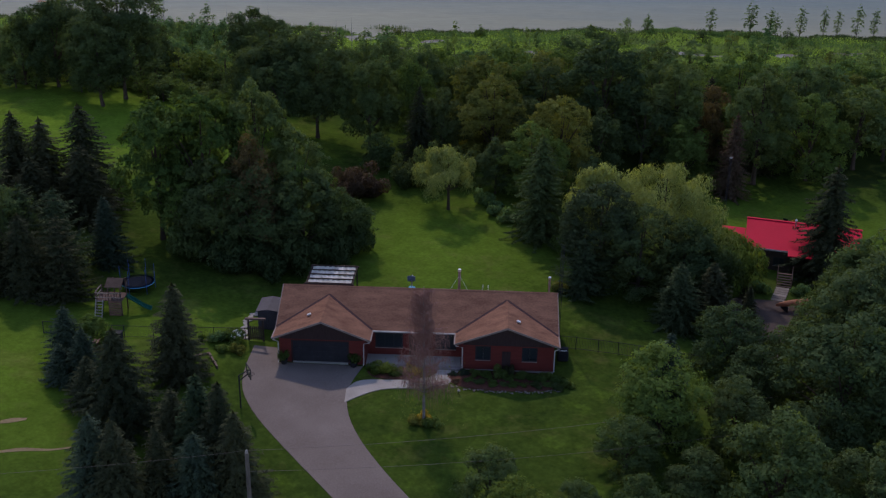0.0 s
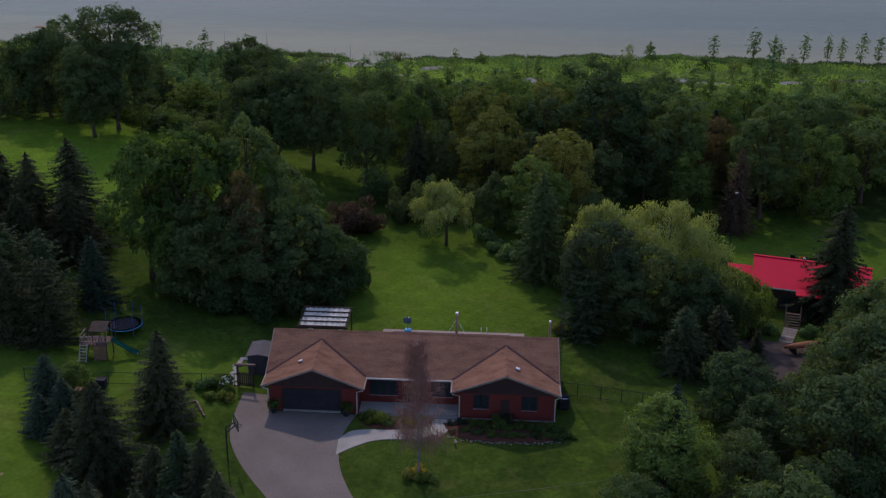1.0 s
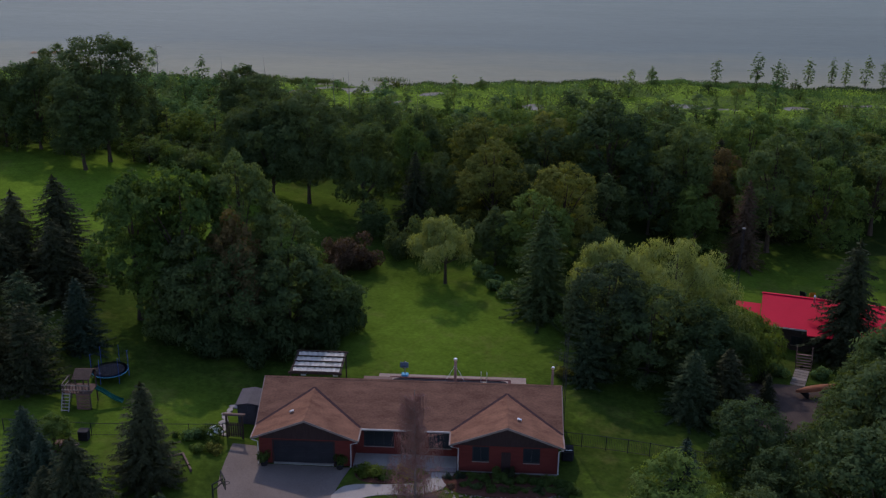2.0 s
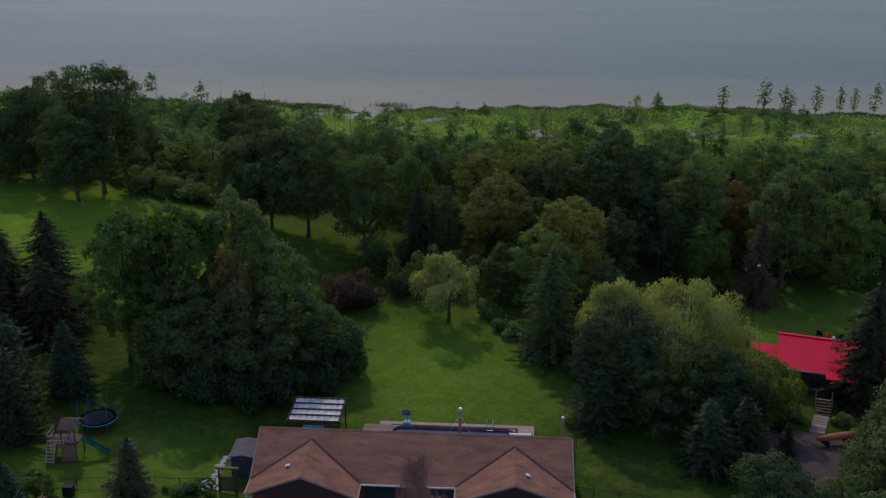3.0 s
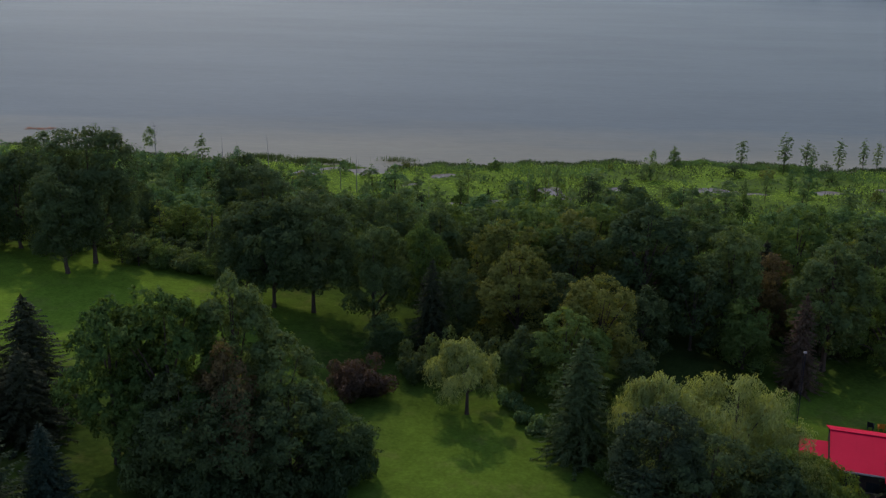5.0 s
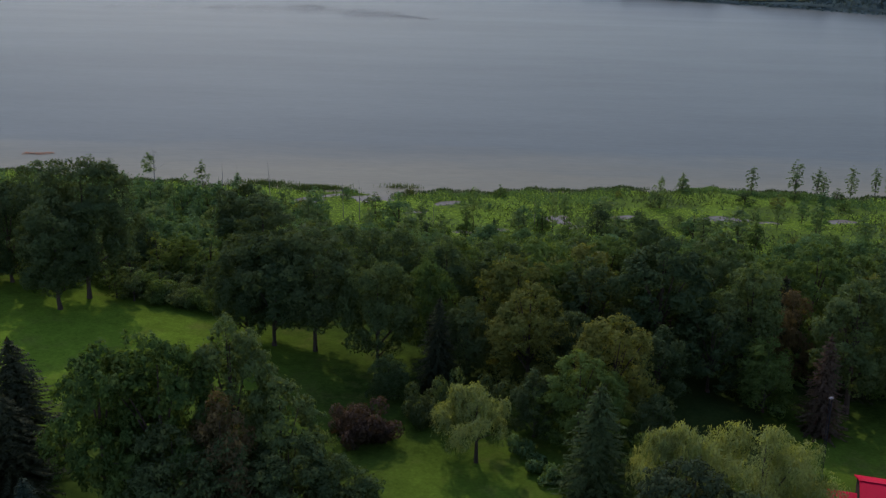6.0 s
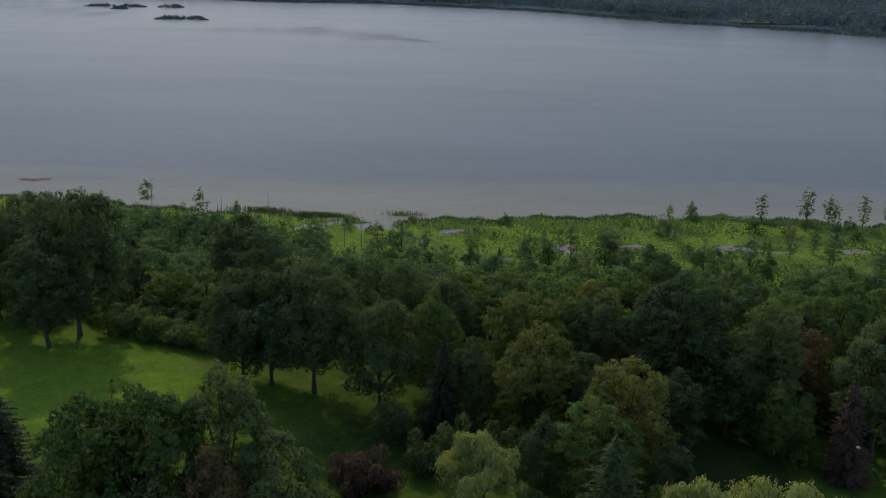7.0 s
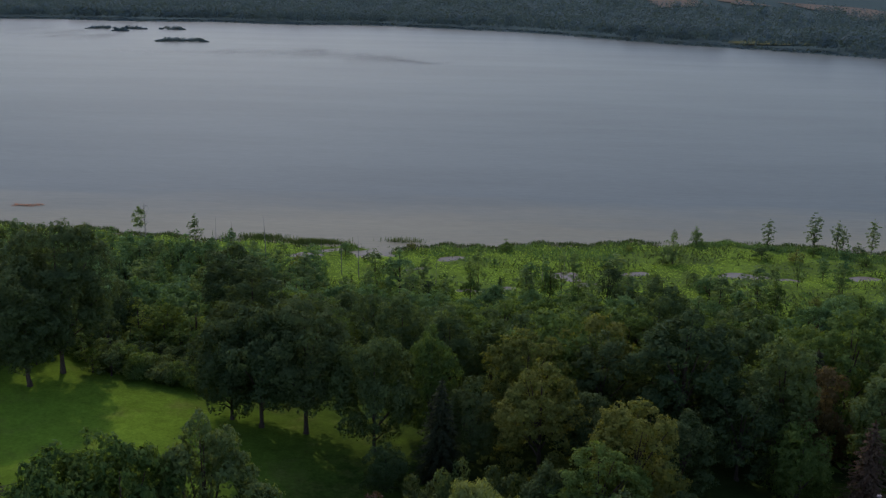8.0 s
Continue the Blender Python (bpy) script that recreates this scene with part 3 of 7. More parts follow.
def far_shore_y(x):
    return 1330 - 490 * smooth(-150, 420, x) + 12 * np.sin(x * 0.03) - 160 * smooth(500, 1500, x) + 8 * np.sin(x * 0.011)


# open water in the marsh: place, half width across and along the view
POOLS = ((-27.2, 169.3, 3.6, 2.6), (-14.0, 172.4, 4.8, 3.4), (-22.0, 174.5, 3.0, 1.4), (2.9, 170.6, 3.0, 2.2), (-3.4, 161.0, 2.2, 1.4), (27.3, 159.6, 2.8, 4.2), (30.0, 153.6, 1.8, 1.6), (8.2, 146.4, 5.0, 1.3), (15.0, 149.2, 2.4, 1.1), (39.3, 162.4, 3.0, 1.6), (61.4, 163.2, 5.4, 2.1), (71.0, 161.0, 3.4, 1.3), (85.8, 164.2, 3.6, 1.8), (101.0, 168.0, 4.0, 1.6))


def ground_z(x, y):
    x, y = np.asarray(x, float), np.asarray(y, float)
    fx = np.where(x < -2, np.minimum(-0.085 * (x + 2), 4.0), np.where(x < 24, -0.012 * (x + 2), -0.31 - 3.2 * smooth(24, 56, x)))
    gy = 1.6 * smooth(16, 62, y) - 1.0 * smooth(2, 45, -y)
    k = smooth(70, 122, y)
    wob = 0.12 * np.sin(x * 0.13 + 1) * np.sin(y * 0.11) * smooth(14, 30, np.hypot(x - 10, y - 3))
    land = (fx + gy + wob) * (1 - k) - 6.3 * k
    marsh = smooth(112, 126, y)
    wx, wy = x + 6 * np.sin(y * 0.11 + 1) + 2.5 * np.sin(y * 0.37), y + 3.5 * np.sin(x * 0.083) + 1.5 * np.sin(x * 0.29 + 2)
    lump = 0.09 + 0.09 * np.sin(wx * 0.31 + 1.3) * np.sin(wy * 0.17 + 2.1) + 0.07 * np.sin(wx * 0.47 + wy * 0.39) * np.sin(wx * 0.09) + 0.07 * np.sin(wx * 0.83 + 1.7 * np.sin(wy * 0.5)) * np.sin(wy * 0.95 + wx * 0.2)
    for px, py, across, deep in POOLS:
        lump = lump - 0.75 * np.exp(-((((x + 0.9 * np.sin(y * 0.8) - px) / across) ** 2 + ((y + 0.7 * np.sin(x * 0.7) - py) / deep) ** 2) ** 1.5))
    land = land + marsh * np.where(y > 128, lump, 0.25 + 0 * lump) * 0.9
    off = y - shore_y(x)
    land = land - 2.2 * smooth(-3, 12, off)
    far = y - far_shore_y(x)
    rise = 2.9 * smooth(-10, 14, far) + 30 * smooth(20, 1300, far) + 14 * smooth(200, 900, far) * np.sin(x * 0.004 + 1)
    return land + rise


def gz(x, y):
    return float(ground_z(x, y))


def axis(stops):
    out = []
    for a, b, step in stops:
        out += list(np.arange(a, b, step))
    return np.array(out + [stops[-1][1]])


def build_ground():
    xs = axis([(-4200, -600, 300), (-600, -120, 24), (-120, 150, 1.5), (150, 600, 24), (600, 4200, 300)])
    ys = axis([(-1500, -200, 130), (-200, -60, 14), (-60, 117, 2.0), (117, 216, 1.1), (216, 800, 40), (800, 1500, 16), (1500, 4400, 240)])
    X, Y = np.meshgrid(xs, ys)
    Z = ground_z(X, Y)
    nx, ny = len(xs), len(ys)
    verts = np.stack([X, Y, Z], axis=2).reshape(-1, 3)
    idx = np.arange(nx * ny).reshape(ny, nx)
    faces = np.stack([idx[:-1, :-1], idx[:-1, 1:], idx[1:, 1:], idx[1:, :-1]], axis=2).reshape(-1, 4)
    me = bpy.data.meshes.new("ground")
    me.vertices.add(len(verts))
    me.vertices.foreach_set("co", verts.astype(np.float32).ravel())
    me.loops.add(faces.size)
    me.loops.foreach_set("vertex_index", faces.astype(np.int32).ravel())
    me.polygons.add(len(faces))
    me.polygons.foreach_set("loop_start", np.arange(0, faces.size, 4, dtype=np.int32))
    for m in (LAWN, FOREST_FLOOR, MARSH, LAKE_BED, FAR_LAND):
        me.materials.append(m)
    cx, cy = verts[faces[:, 0], 0] + 1.0, verts[faces[:, 0], 1] + 1.0
    wave = 2.0 * np.sin(cx * 0.21) + 1.5 * np.sin(cx * 0.5 + cy * 0.3)
    mi = np.zeros(len(faces), dtype=np.int32)
    tree_line = np.where(cx < 6, 74.0 - 0.12 * (cx + 20), np.where(cx < 44, 56 - 0.35 * (cx - 6), 61))
    mi[cy + wave > tree_line] = 1
    mi[cy + wave > 124] = 2
    mi[cy > shore_y(cx) + 2] = 3
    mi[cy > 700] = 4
    me.polygons.foreach_set("material_index", mi)
    me.polygons.foreach_set("use_smooth", np.ones(len(faces), dtype=bool))
    me.update()
    me.validate()
    return tagged(new("ground", me), "mown green lawn sloping to woods, marsh and lake", "ground", kind="structure")


build_ground()


def build_lake():
    bm = bmesh.new()
    ys = [118, 160, 220, 320, 500, 800, 1500]
    xs = [-4000, -1500, -500, -150, 0, 150, 500, 1500, 4000]
    grid = [[bm.verts.new((x, y, -6.5)) for x in xs] for y in ys]
    for a, b in zip(grid, grid[1:]):
        for i in range(len(xs) - 1):
            bm.faces.new((a[i], a[i + 1], b[i + 1], b[i]))
    ob = new("lake_water", to_mesh("lake_water", bm, WATER))
    tagged(ob, "calm grey lake reflecting a pale hazy sky", "lake", kind="structure")


build_lake()


def drape(name, left, right, mat, lift, label, category, thick=0.12, across=8):
    """A strip between two edge lines, laid on the ground with a real edge."""
    bm = bmesh.new()
    rows = []
    for (a, b) in zip(left, right):
        row = []
        for i in range(across + 1):
            k = i / across
            x, y = a[0] + (b[0] - a[0]) * k, a[1] + (b[1] - a[1]) * k
            row.append(bm.verts.new((x, y, gz(x, y) + lift)))
        rows.append(row)
    for r, q in zip(rows, rows[1:]):
        for i in range(across):
            bm.faces.new((r[i], r[i + 1], q[i + 1], q[i]))
    ext = bmesh.ops.extrude_face_region(bm, geom=bm.faces[:])
    bmesh.ops.translate(bm, vec=(0, 0, -thick), verts=[v for v in ext["geom"] if isinstance(v, bmesh.types.BMVert)])
    bmesh.ops.recalc_face_normals(bm, faces=bm.faces[:])
    ob = new(name, to_mesh(name, bm, mat))
    return tagged(ob, label, category, kind="structure")


def spline(pts, n):
    """A smooth line through points, n samples."""
    pts = np.array(pts, float)
    t = np.concatenate([[0], np.cumsum(np.hypot(*np.diff(pts, axis=0).T))])
    s = np.linspace(0, t[-1], n)
    out = np.stack([np.interp(s, t, pts[:, 0]), np.interp(s, t, pts[:, 1])], axis=1)
    for _ in range(2):
        out[1:-1] = (out[:-2] + 2 * out[1:-1] + out[2:]) / 4
    return out


drive_left = [(-4.0, 2.4), (-4.0, -0.5), (-3.9, -3.1), (-3.5, -5.4), (-2.3, -7.8), (-1.0, -9.9), (1.4, -13.1), (4.0, -16.4), (6.4, -19.4), (13, -28), (22, -40), (30, -52)]
drive_right = [(-1.25, 2.4), (-1.22, -0.02), (6.2, -0.05), (5.6, -2.8), (5.35, -4.6), (5.6, -6.7), (6.1, -9.0), (7.5, -12.2), (9.6, -15.7), (11.9, -19.0), (19, -28.5), (28, -40), (36, -52)]
back = drape("driveway_apron", spline([(-4.0, 2.4), (-4.0, -0.25)], 6), spline([(-1.25, 2.4), (-1.25, -0.25)], 6), ASPHALT, 0.045, "worn grey asphalt strip beside the garage", "driveway")
drape("driveway", spline([(-4.0, -0.25)] + drive_left[2:], 60), spline([(6.3, -0.25)] + drive_right[3:], 60), ASPHALT, 0.04, "wide faded grey asphalt driveway with worn edges", "driveway", across=14)
drape("walkway", spline([(5.3, -4.3), (6.0, -2.9), (7.2, -2.55), (9.0, -2.5), (11.2, -2.2), (12.6, -1.6), (13.0, -0.35)], 24), spline([(5.4, -6.5), (6.6, -5.3), (8.0, -4.2), (9.6, -3.8), (11.8, -3.7), (14.0, -2.8), (14.75, -0.35)], 24), CONCRETE, 0.06, "pale concrete front walk curving to the porch", "walkway")

# ---- the brick-red bungalow ----
EAVE, RIDGE = 2.56, 4.78
RIDGE_Y, FRONT_Y, BACK_Y = 6.05, 1.55, 9.9
BACK_EAVE = 2.32
X0, X1 = -1.2, 23.1
MAIN_PITCH = (RIDGE - EAVE) / (RIDGE_Y - FRONT_Y)


def window(parent, x, z, w, h, y, cols=2, name="window"):
    """A framed window that stands in an opening of a wall facing the front."""
    wob = part(name, box(x - 0.06, x + w + 0.06, y - 0.06, y - 0.015, z - 0.13, z - 0.06), BEIGE_TRIM, parent, "dark-framed window with a brown sill")
    fr = bmesh.new()
    for a, b, c, d in ((x - 0.06, x + 0.05, z - 0.06, z + h + 0.06), (x + w - 0.05, x + w + 0.06, z - 0.06, z + h + 0.06), (x + 0.05, x + w - 0.05, z - 0.06, z + 0.05), (x + 0.05, x + w - 0.05, z + h - 0.05, z + h + 0.06)):
        add_box(fr, a, b, y - 0.03, y + 0.08, c, d)
    for i in range(1, cols):
        xm = x + w * i / cols
        add_box(fr, xm - 0.035, xm + 0.035, y - 0.02, y + 0.07, z + 0.05, z + h - 0.05)
    part("frame", fr, DARK_METAL, wob)
    for i in range(cols):
        a, b = x + w * i / cols + 0.04, x + w * (i + 1) / cols - 0.04
        part("pane", box(a, b, y + 0.02, y + 0.035, z + 0.04, z + h - 0.04), GLASS, wob)
    return wob


def wall_with_openings(x0, x1, y0, y1, z0, z1, holes):
    """A wall along x, with rectangular holes (x, z, width, height) in order."""
    bm = bmesh.new()
    xs = sorted({x0, x1, *(a for hx, hz, hw, hh in holes for a in (hx, hx + hw))})
    zs = sorted({z0, z1, *(a for hx, hz, hw, hh in holes for a in (max(hz, z0), hz + hh))})
    at = {(x, z): bm.verts.new((x, y0, z)) for x in xs for z in zs}
    for xa, xb in zip(xs, xs[1:]):
        for za, zb in zip(zs, zs[1:]):
            mx, mz = (xa + xb) / 2, (za + zb) / 2
            if not any(hx < mx < hx + hw and hz < mz < hz + hh for hx, hz, hw, hh in holes):
                bm.faces.new((at[xa, za], at[xb, za], at[xb, zb], at[xa, zb]))
    ext = bmesh.ops.extrude_face_region(bm, geom=bm.faces[:])
    bmesh.ops.translate(bm, vec=(0, y1 - y0, 0), verts=[v for v in ext["geom"] if isinstance(v, bmesh.types.BMVert)])
    bmesh.ops.delete(bm, geom=[v for v in bm.verts if not v.link_faces], context="VERTS")
    bmesh.ops.recalc_face_normals(bm, faces=bm.faces[:])
    return bm


def planter(x, y, turn):
    t = thing("planter_shrub", x, y, gz(x, y) + 0.04, "dark pot with a clipped shrub beside the garage door", "plant pot", "pots by the garage door", turn=turn)
    pot = bmesh.new()
    tube(pot, [(0, 0, 0), (0, 0, 0.05), (0, 0, 0.5), (0, 0, 0.55)], [0.24, 0.26, 0.36, 0.38], 14)
    part("pot", pot, DARK_METAL, t, "dark round pot")
    sh = part("shrub", BUSHES[1], None, t, "dense green foliage")
    sh.location, sh.scale = (0, 0, 0.5), (0.48, 0.48, 0.75)


def gable_roof(parent, xl, xr, name):
    """A front-facing gable whose ridge runs back into the main roof."""
    xm, z_top = (xl + xr) / 2, 4.28
    y_front, y_hit = -0.5, FRONT_Y + (z_top - EAVE) / MAIN_PITCH
    up = 0.03
    bm = bmesh.new()
    slab(bm, [(xl, y_front, EAVE + 0.06), (xm, y_front, z_top + up), (xm, y_hit, z_top + up), (xl, FRONT_Y, EAVE + 0.06)], 0.16)
    r = part("roof", bm, SHINGLE, parent, "brown shingled gable slope")
    bm = bmesh.new()
    slab(bm, [(xr, y_front, EAVE + 0.06), (xr, FRONT_Y, EAVE + 0.06), (xm, y_hit, z_top + up), (xm, y_front, z_top + up)], 0.16)
    part("roof", bm, SHINGLE, parent, "brown shingled gable slope")
    # fascia along the sloping front edge
    for xe in (xl, xr):
        bm = bmesh.new()
        prism(bm, [(xe, EAVE - 0.12), (xm, z_top - 0.15), (xm, z_top + 0.025), (xe, EAVE + 0.05)], y_front - 0.035, y_front - 0.003)
        part("fascia", bm, BEIGE_TRIM, parent, "pale brown fascia board")
        v = bmesh.new()
        a, b = Vector((xe, FRONT_Y, EAVE + 0.1)), Vector((xm, y_hit, z_top + 0.085))
        s = (b - a).cross(Vector((0, 0, 1))).normalized() * 0.12
        slab(v, [a - s, b - s, b + s, a + s], 0.02)
        part("valley", v, VALLEY, parent, "dark metal valley strip")
    # gutter on each eave, running back
    for xe, sg in ((xl, -1), (xr, 1)):
        g = bmesh.new()
        add_box(g, min(xe, xe + sg * 0.12), max(xe, xe + sg * 0.12), y_front - 0.03, FRONT_Y - 0.02, EAVE - 0.09, EAVE + 0.04, 0.02)
        part("gutter", g, BEIGE_TRIM, parent, "pale eaves gutter")
    cap = bmesh.new()
    slab(cap, [(xm - 0.14, y_front, z_top + 0.0), (xm, y_front, z_top + up + 0.035), (xm + 0.14, y_front, z_top + 0.0), (xm + 0.14, y_hit, z_top + 0.0), (xm, y_hit, z_top + up + 0.035), (xm - 0.14, y_hit, z_top + 0.0)], 0.02)
    part("ridge_cap", cap, SHINGLE, parent)
    return xm


def roof_vent(parent, x, y, z, turn):
    v = bmesh.new()
    add_box(v, -0.18, 0.18, -0.14, 0.14, 0, 0.16, 0.03)
    ob = part("roof_vent", v, STEEL, parent, "small pale metal roof vent")
    ob.matrix_local = pose(x, y, z, 0, 20 * turn, 0)


def downspout(parent, x_from, x_wall, y_from):
    bm = bmesh.new()
    tube(bm, [(x_from, y_from, EAVE - 0.05), (x_from, y_from, EAVE - 0.2), (x_wall, -0.07, EAVE - 0.55), (x_wall, -0.07, 0.15), (x_wall, -0.3, 0.02)], [0.055] * 5, 6)
    part("downspout", bm, WHITE_TRIM, parent, "pale downspout")


def build_house():
    h = thing("bungalow", 0, 0, 0, "low brick-red bungalow with a brown shingled roof and two front gables", "house")
    # garage wing
    part("wall", wall_with_openings(X0, 6.45, 0, 0.2, -0.5, 2.5, [(-0.02, -0.5, 4.92, 2.6)]), RED_WALL, h, "dark red siding")
    part("wall", box(X0, X0 + 0.2, 0.2, BACK_Y - 0.55, -0.5, 2.5), RED_WALL, h, "dark red siding")
    part("wall", box(6.25, 6.45, 0.2, 2.2, -0.5, 2.5), RED_WALL, h, "dark red siding")
    part("floor", box(X0 + 0.2, X1 - 0.2, 0.2, BACK_Y - 0.75, -0.3, -0.02), CONCRETE, h)
    # right wing
    wins = [(16.25, 0.9, 1.25, 1.25), (20.35, 0.88, 1.25, 1.25)]
    part("wall", wall_with_openings(14.95, X1, 0, 0.2, -0.1, 2.5, wins), RED_WALL, h, "dark red siding")
    part("foundation", box(14.96, X1 - 0.01, 0.02, 0.22, -0.7, -0.1), CONCRETE, h, "grey concrete foundation strip")
    part("wall", box(14.95, 15.15, 0.2, 2.2, -0.5, 2.5), RED_WALL, h, "dark red siding")
    part("wall", box(X1 - 0.2, X1, 0.2, BACK_Y - 0.55, -0.6, 2.5), RED_WALL, h, "dark red siding")
    part("wall", box(X0 + 0.2, X1 - 0.2, BACK_Y - 0.75, BACK_Y - 0.55, -0.5, 2.5), RED_WALL, h, "dark red siding")
    for x, z, w, hh in wins:
        window(h, x, z, w, hh, 0.02)
    part("wall_panel", box(18.55, 19.3, -0.05, -0.003, -0.05, 1.75), DARK_GABLE, h, "dark boarded panel between the windows")
    # porch back wall with windows and the entrance
    holes = [(7.2, 0.75, 2.4, 1.35), (10.2, -0.04, 1.05, 2.1), (12.6, 0.75, 1.8, 1.35)]
    part("wall", wall_with_openings(6.45, 14.95, 2.0, 2.2, -0.5, 2.4, holes), RED_WALL, h, "brick-red porch wall")
    window(h, 7.2, 0.75, 2.4, 1.35, 2.02, 3)
    window(h, 12.6, 0.75, 1.8, 1.35, 2.02, 2)
    door = part("door", box(10.22, 11.23, 2.06, 2.12, -0.03, 2.04, 0.01), DARK_WOOD, h, "dark wooden entrance door")
    part("handle", rod((11.1, 2.03, 0.95), (11.1, 2.03, 1.2), 0.018), STEEL, door)
    # porch slab, curb and steps
    part("porch_floor", box(6.47, 14.93, -0.3, 1.98, -0.5, -0.05, 0.015), PORCH, h, "pale grey concrete porch floor")
    part("step", box(12.7, 14.7, -0.72, -0.32, -0.5, -0.16, 0.015), PORCH, h, "concrete step")
    # gable boards
    for xl, xr in ((-1.05, 6.3), (15.1, 22.9)):
        xm = (xl + xr) / 2
        bm = bmesh.new()
        prism(bm, [(xl, 2.3), (xr, 2.3), (xr, 2.5), (xm, 4.02), (xl, 2.5)], -0.04, -0.004)
        part("gable_board", bm, DARK_GABLE, h, "near-black gable boarding")
        bm = bmesh.new()
        prism(bm, [(xl - 0.1, 2.5), (xr + 0.1, 2.5), (xm, 4.06)], 0.01, 0.18)
        part("gable_wall", bm, DARK_GABLE, h)
    # main roof
    bm = bmesh.new()
    slab(bm, [(-1.75, FRONT_Y, EAVE), (23.55, FRONT_Y, EAVE), (23.55, RIDGE_Y, RIDGE), (-1.75, RIDGE_Y, RIDGE)], 0.16)
    part("roof", bm, SHINGLE, h, "brown shingled front slope")
    bm = bmesh.new()
    slab(bm, [(-1.75, RIDGE_Y, RIDGE), (23.55, RIDGE_Y, RIDGE), (23.55, BACK_Y, BACK_EAVE), (-1.75, BACK_Y, BACK_EAVE)], 0.16)
    part("roof", bm, SHINGLE, h, "brown shingled back slope")
    cap = bmesh.new()
    slab(cap, [(-1.77, RIDGE_Y - 0.15, RIDGE - 0.05), (23.57, RIDGE_Y - 0.15, RIDGE - 0.05), (23.57, RIDGE_Y, RIDGE + 0.03), (23.57, RIDGE_Y + 0.15, RIDGE - 0.05), (-1.77, RIDGE_Y + 0.15, RIDGE - 0.05), (-1.77, RIDGE_Y, RIDGE + 0.03)], 0.02)
    part("ridge_cap", cap, SHINGLE, h)
    for xe in (X0 + 0.1, X1 - 0.1):
        bm = bmesh.new()
        a = [(FRONT_Y + 0.25, 2.5), (BACK_Y - 0.6, 2.5), (RIDGE_Y, RIDGE - 0.35)]
        lo = [bm.verts.new((xe - 0.09, y, z)) for y, z in a]
        hi = [bm.verts.new((xe + 0.09, y, z)) for y, z in a]
        bm.faces.new(lo), bm.faces.new(hi[::-1])
        for i in range(3):
            bm.faces.new((lo[i], lo[(i + 1) % 3], hi[(i + 1) % 3], hi[i]))
        bmesh.ops.recalc_face_normals(bm, faces=bm.faces[:])
        part("gable_wall", bm, DARK_GABLE, h)
    for xe in (-1.79, 23.59):
        for ya, yb, ze in ((FRONT_Y, RIDGE_Y, EAVE), (BACK_Y, RIDGE_Y, BACK_EAVE)):
            f = bmesh.new()
            slab(f, [(xe - 0.03, ya, ze + 0.01), (xe + 0.03, ya, ze + 0.01), (xe + 0.03, yb, RIDGE + 0.01), (xe - 0.03, yb, RIDGE + 0.01)], 0.2)
            part("fascia", f, BEIGE_TRIM, h, "pale brown fascia board")
    g = box(6.95, 14.35, FRONT_Y - 0.13, FRONT_Y - 0.005, EAVE - 0.1, EAVE + 0.03, 0.02)
    part("gutter", g, WHITE_TRIM, h, "white eaves gutter")
    part("gutter", box(-1.7, 23.5, BACK_Y + 0.005, BACK_Y + 0.13, BACK_EAVE - 0.2, BACK_EAVE - 0.07, 0.02), VALLEY, h, "brown eaves gutter")
    part("soffit", box(6.5, 14.9, FRONT_Y + 0.02, 2.2, EAVE - 0.16, EAVE - 0.1), BEIGE_TRIM, h)
    gable_roof(h, -1.68, 6.92, "garage")
    gable_roof(h, 14.4, 23.5, "wing")
    roof_vent(h, 1.3, 1.6, 3.85, -1)
    roof_vent(h, 19.9, 1.3, 3.98, 1)
    downspout(h, 6.88, 6.32, -0.42)
    downspout(h, 14.46, 15.05, -0.42)
    downspout(h, -1.66, -1.28, -0.42)
    downspout(h, 23.48, 23.16, -0.42)
    # garage door: four rows of panels
    gd = part("garage_door", box(-0.02, 4.9, 0.1, 0.14, -0.04, 2.1), GARAGE_DOOR, h, "dark sectional double garage door")
    for r in range(4):
        for c in range(8):
            x, z = 0.06 + c * 0.6, 0.02 + r * 0.52
            part("panel", box(x, x + 0.54, 0.075, 0.1, z, z + 0.45, 0.012), GARAGE_DOOR, gd)
    part("threshold", box(-0.02, 4.9, -0.12, 0.1, -0.1, 0.05), CONCRETE, h, "pale concrete threshold")
    tr = bmesh.new()
    add_box(tr, -0.14, -0.02, -0.03, -0.004, -0.1, 2.2), add_box(tr, 4.9, 5.02, -0.03, -0.004, -0.1, 2.2), add_box(tr, -0.02, 4.9, -0.03, -0.004, 2.1, 2.2)
    part("door_trim", tr, DARK_GABLE, h)
    # flues behind the ridge
    for x, y, top, r in ((14.45, 9.0, 5.3, 0.125), (23.0, 9.1, 4.75, 0.105)):
        f = bmesh.new()
        tube(f, [(x, y, EAVE + 0.3), (x, y, top)], [r, r], 12)
        fl = part("flue", f, BROWN_METAL, h, "tall brown flue pipe")
        c = bmesh.new()
        tube(c, [(x, y, top), (x, y, top + 0.06), (x, y, top + 0.2), (x, y, top + 0.26)], [r * 0.9, r * 1.35, r * 1.35, r * 0.7], 12)
        part("cap", c, STEEL, fl, "shiny steel cap")
    stay = bmesh.new()
    tube(stay, [(14.45, 9.0, 4.9), (13.6, 8.0, 3.82)], [0.012] * 2, 4)
    tube(stay, [(14.45, 9.0, 4.9), (15.3, 8.0, 3.82)], [0.012] * 2, 4)
    part("flue_stay", stay, STEEL, h)


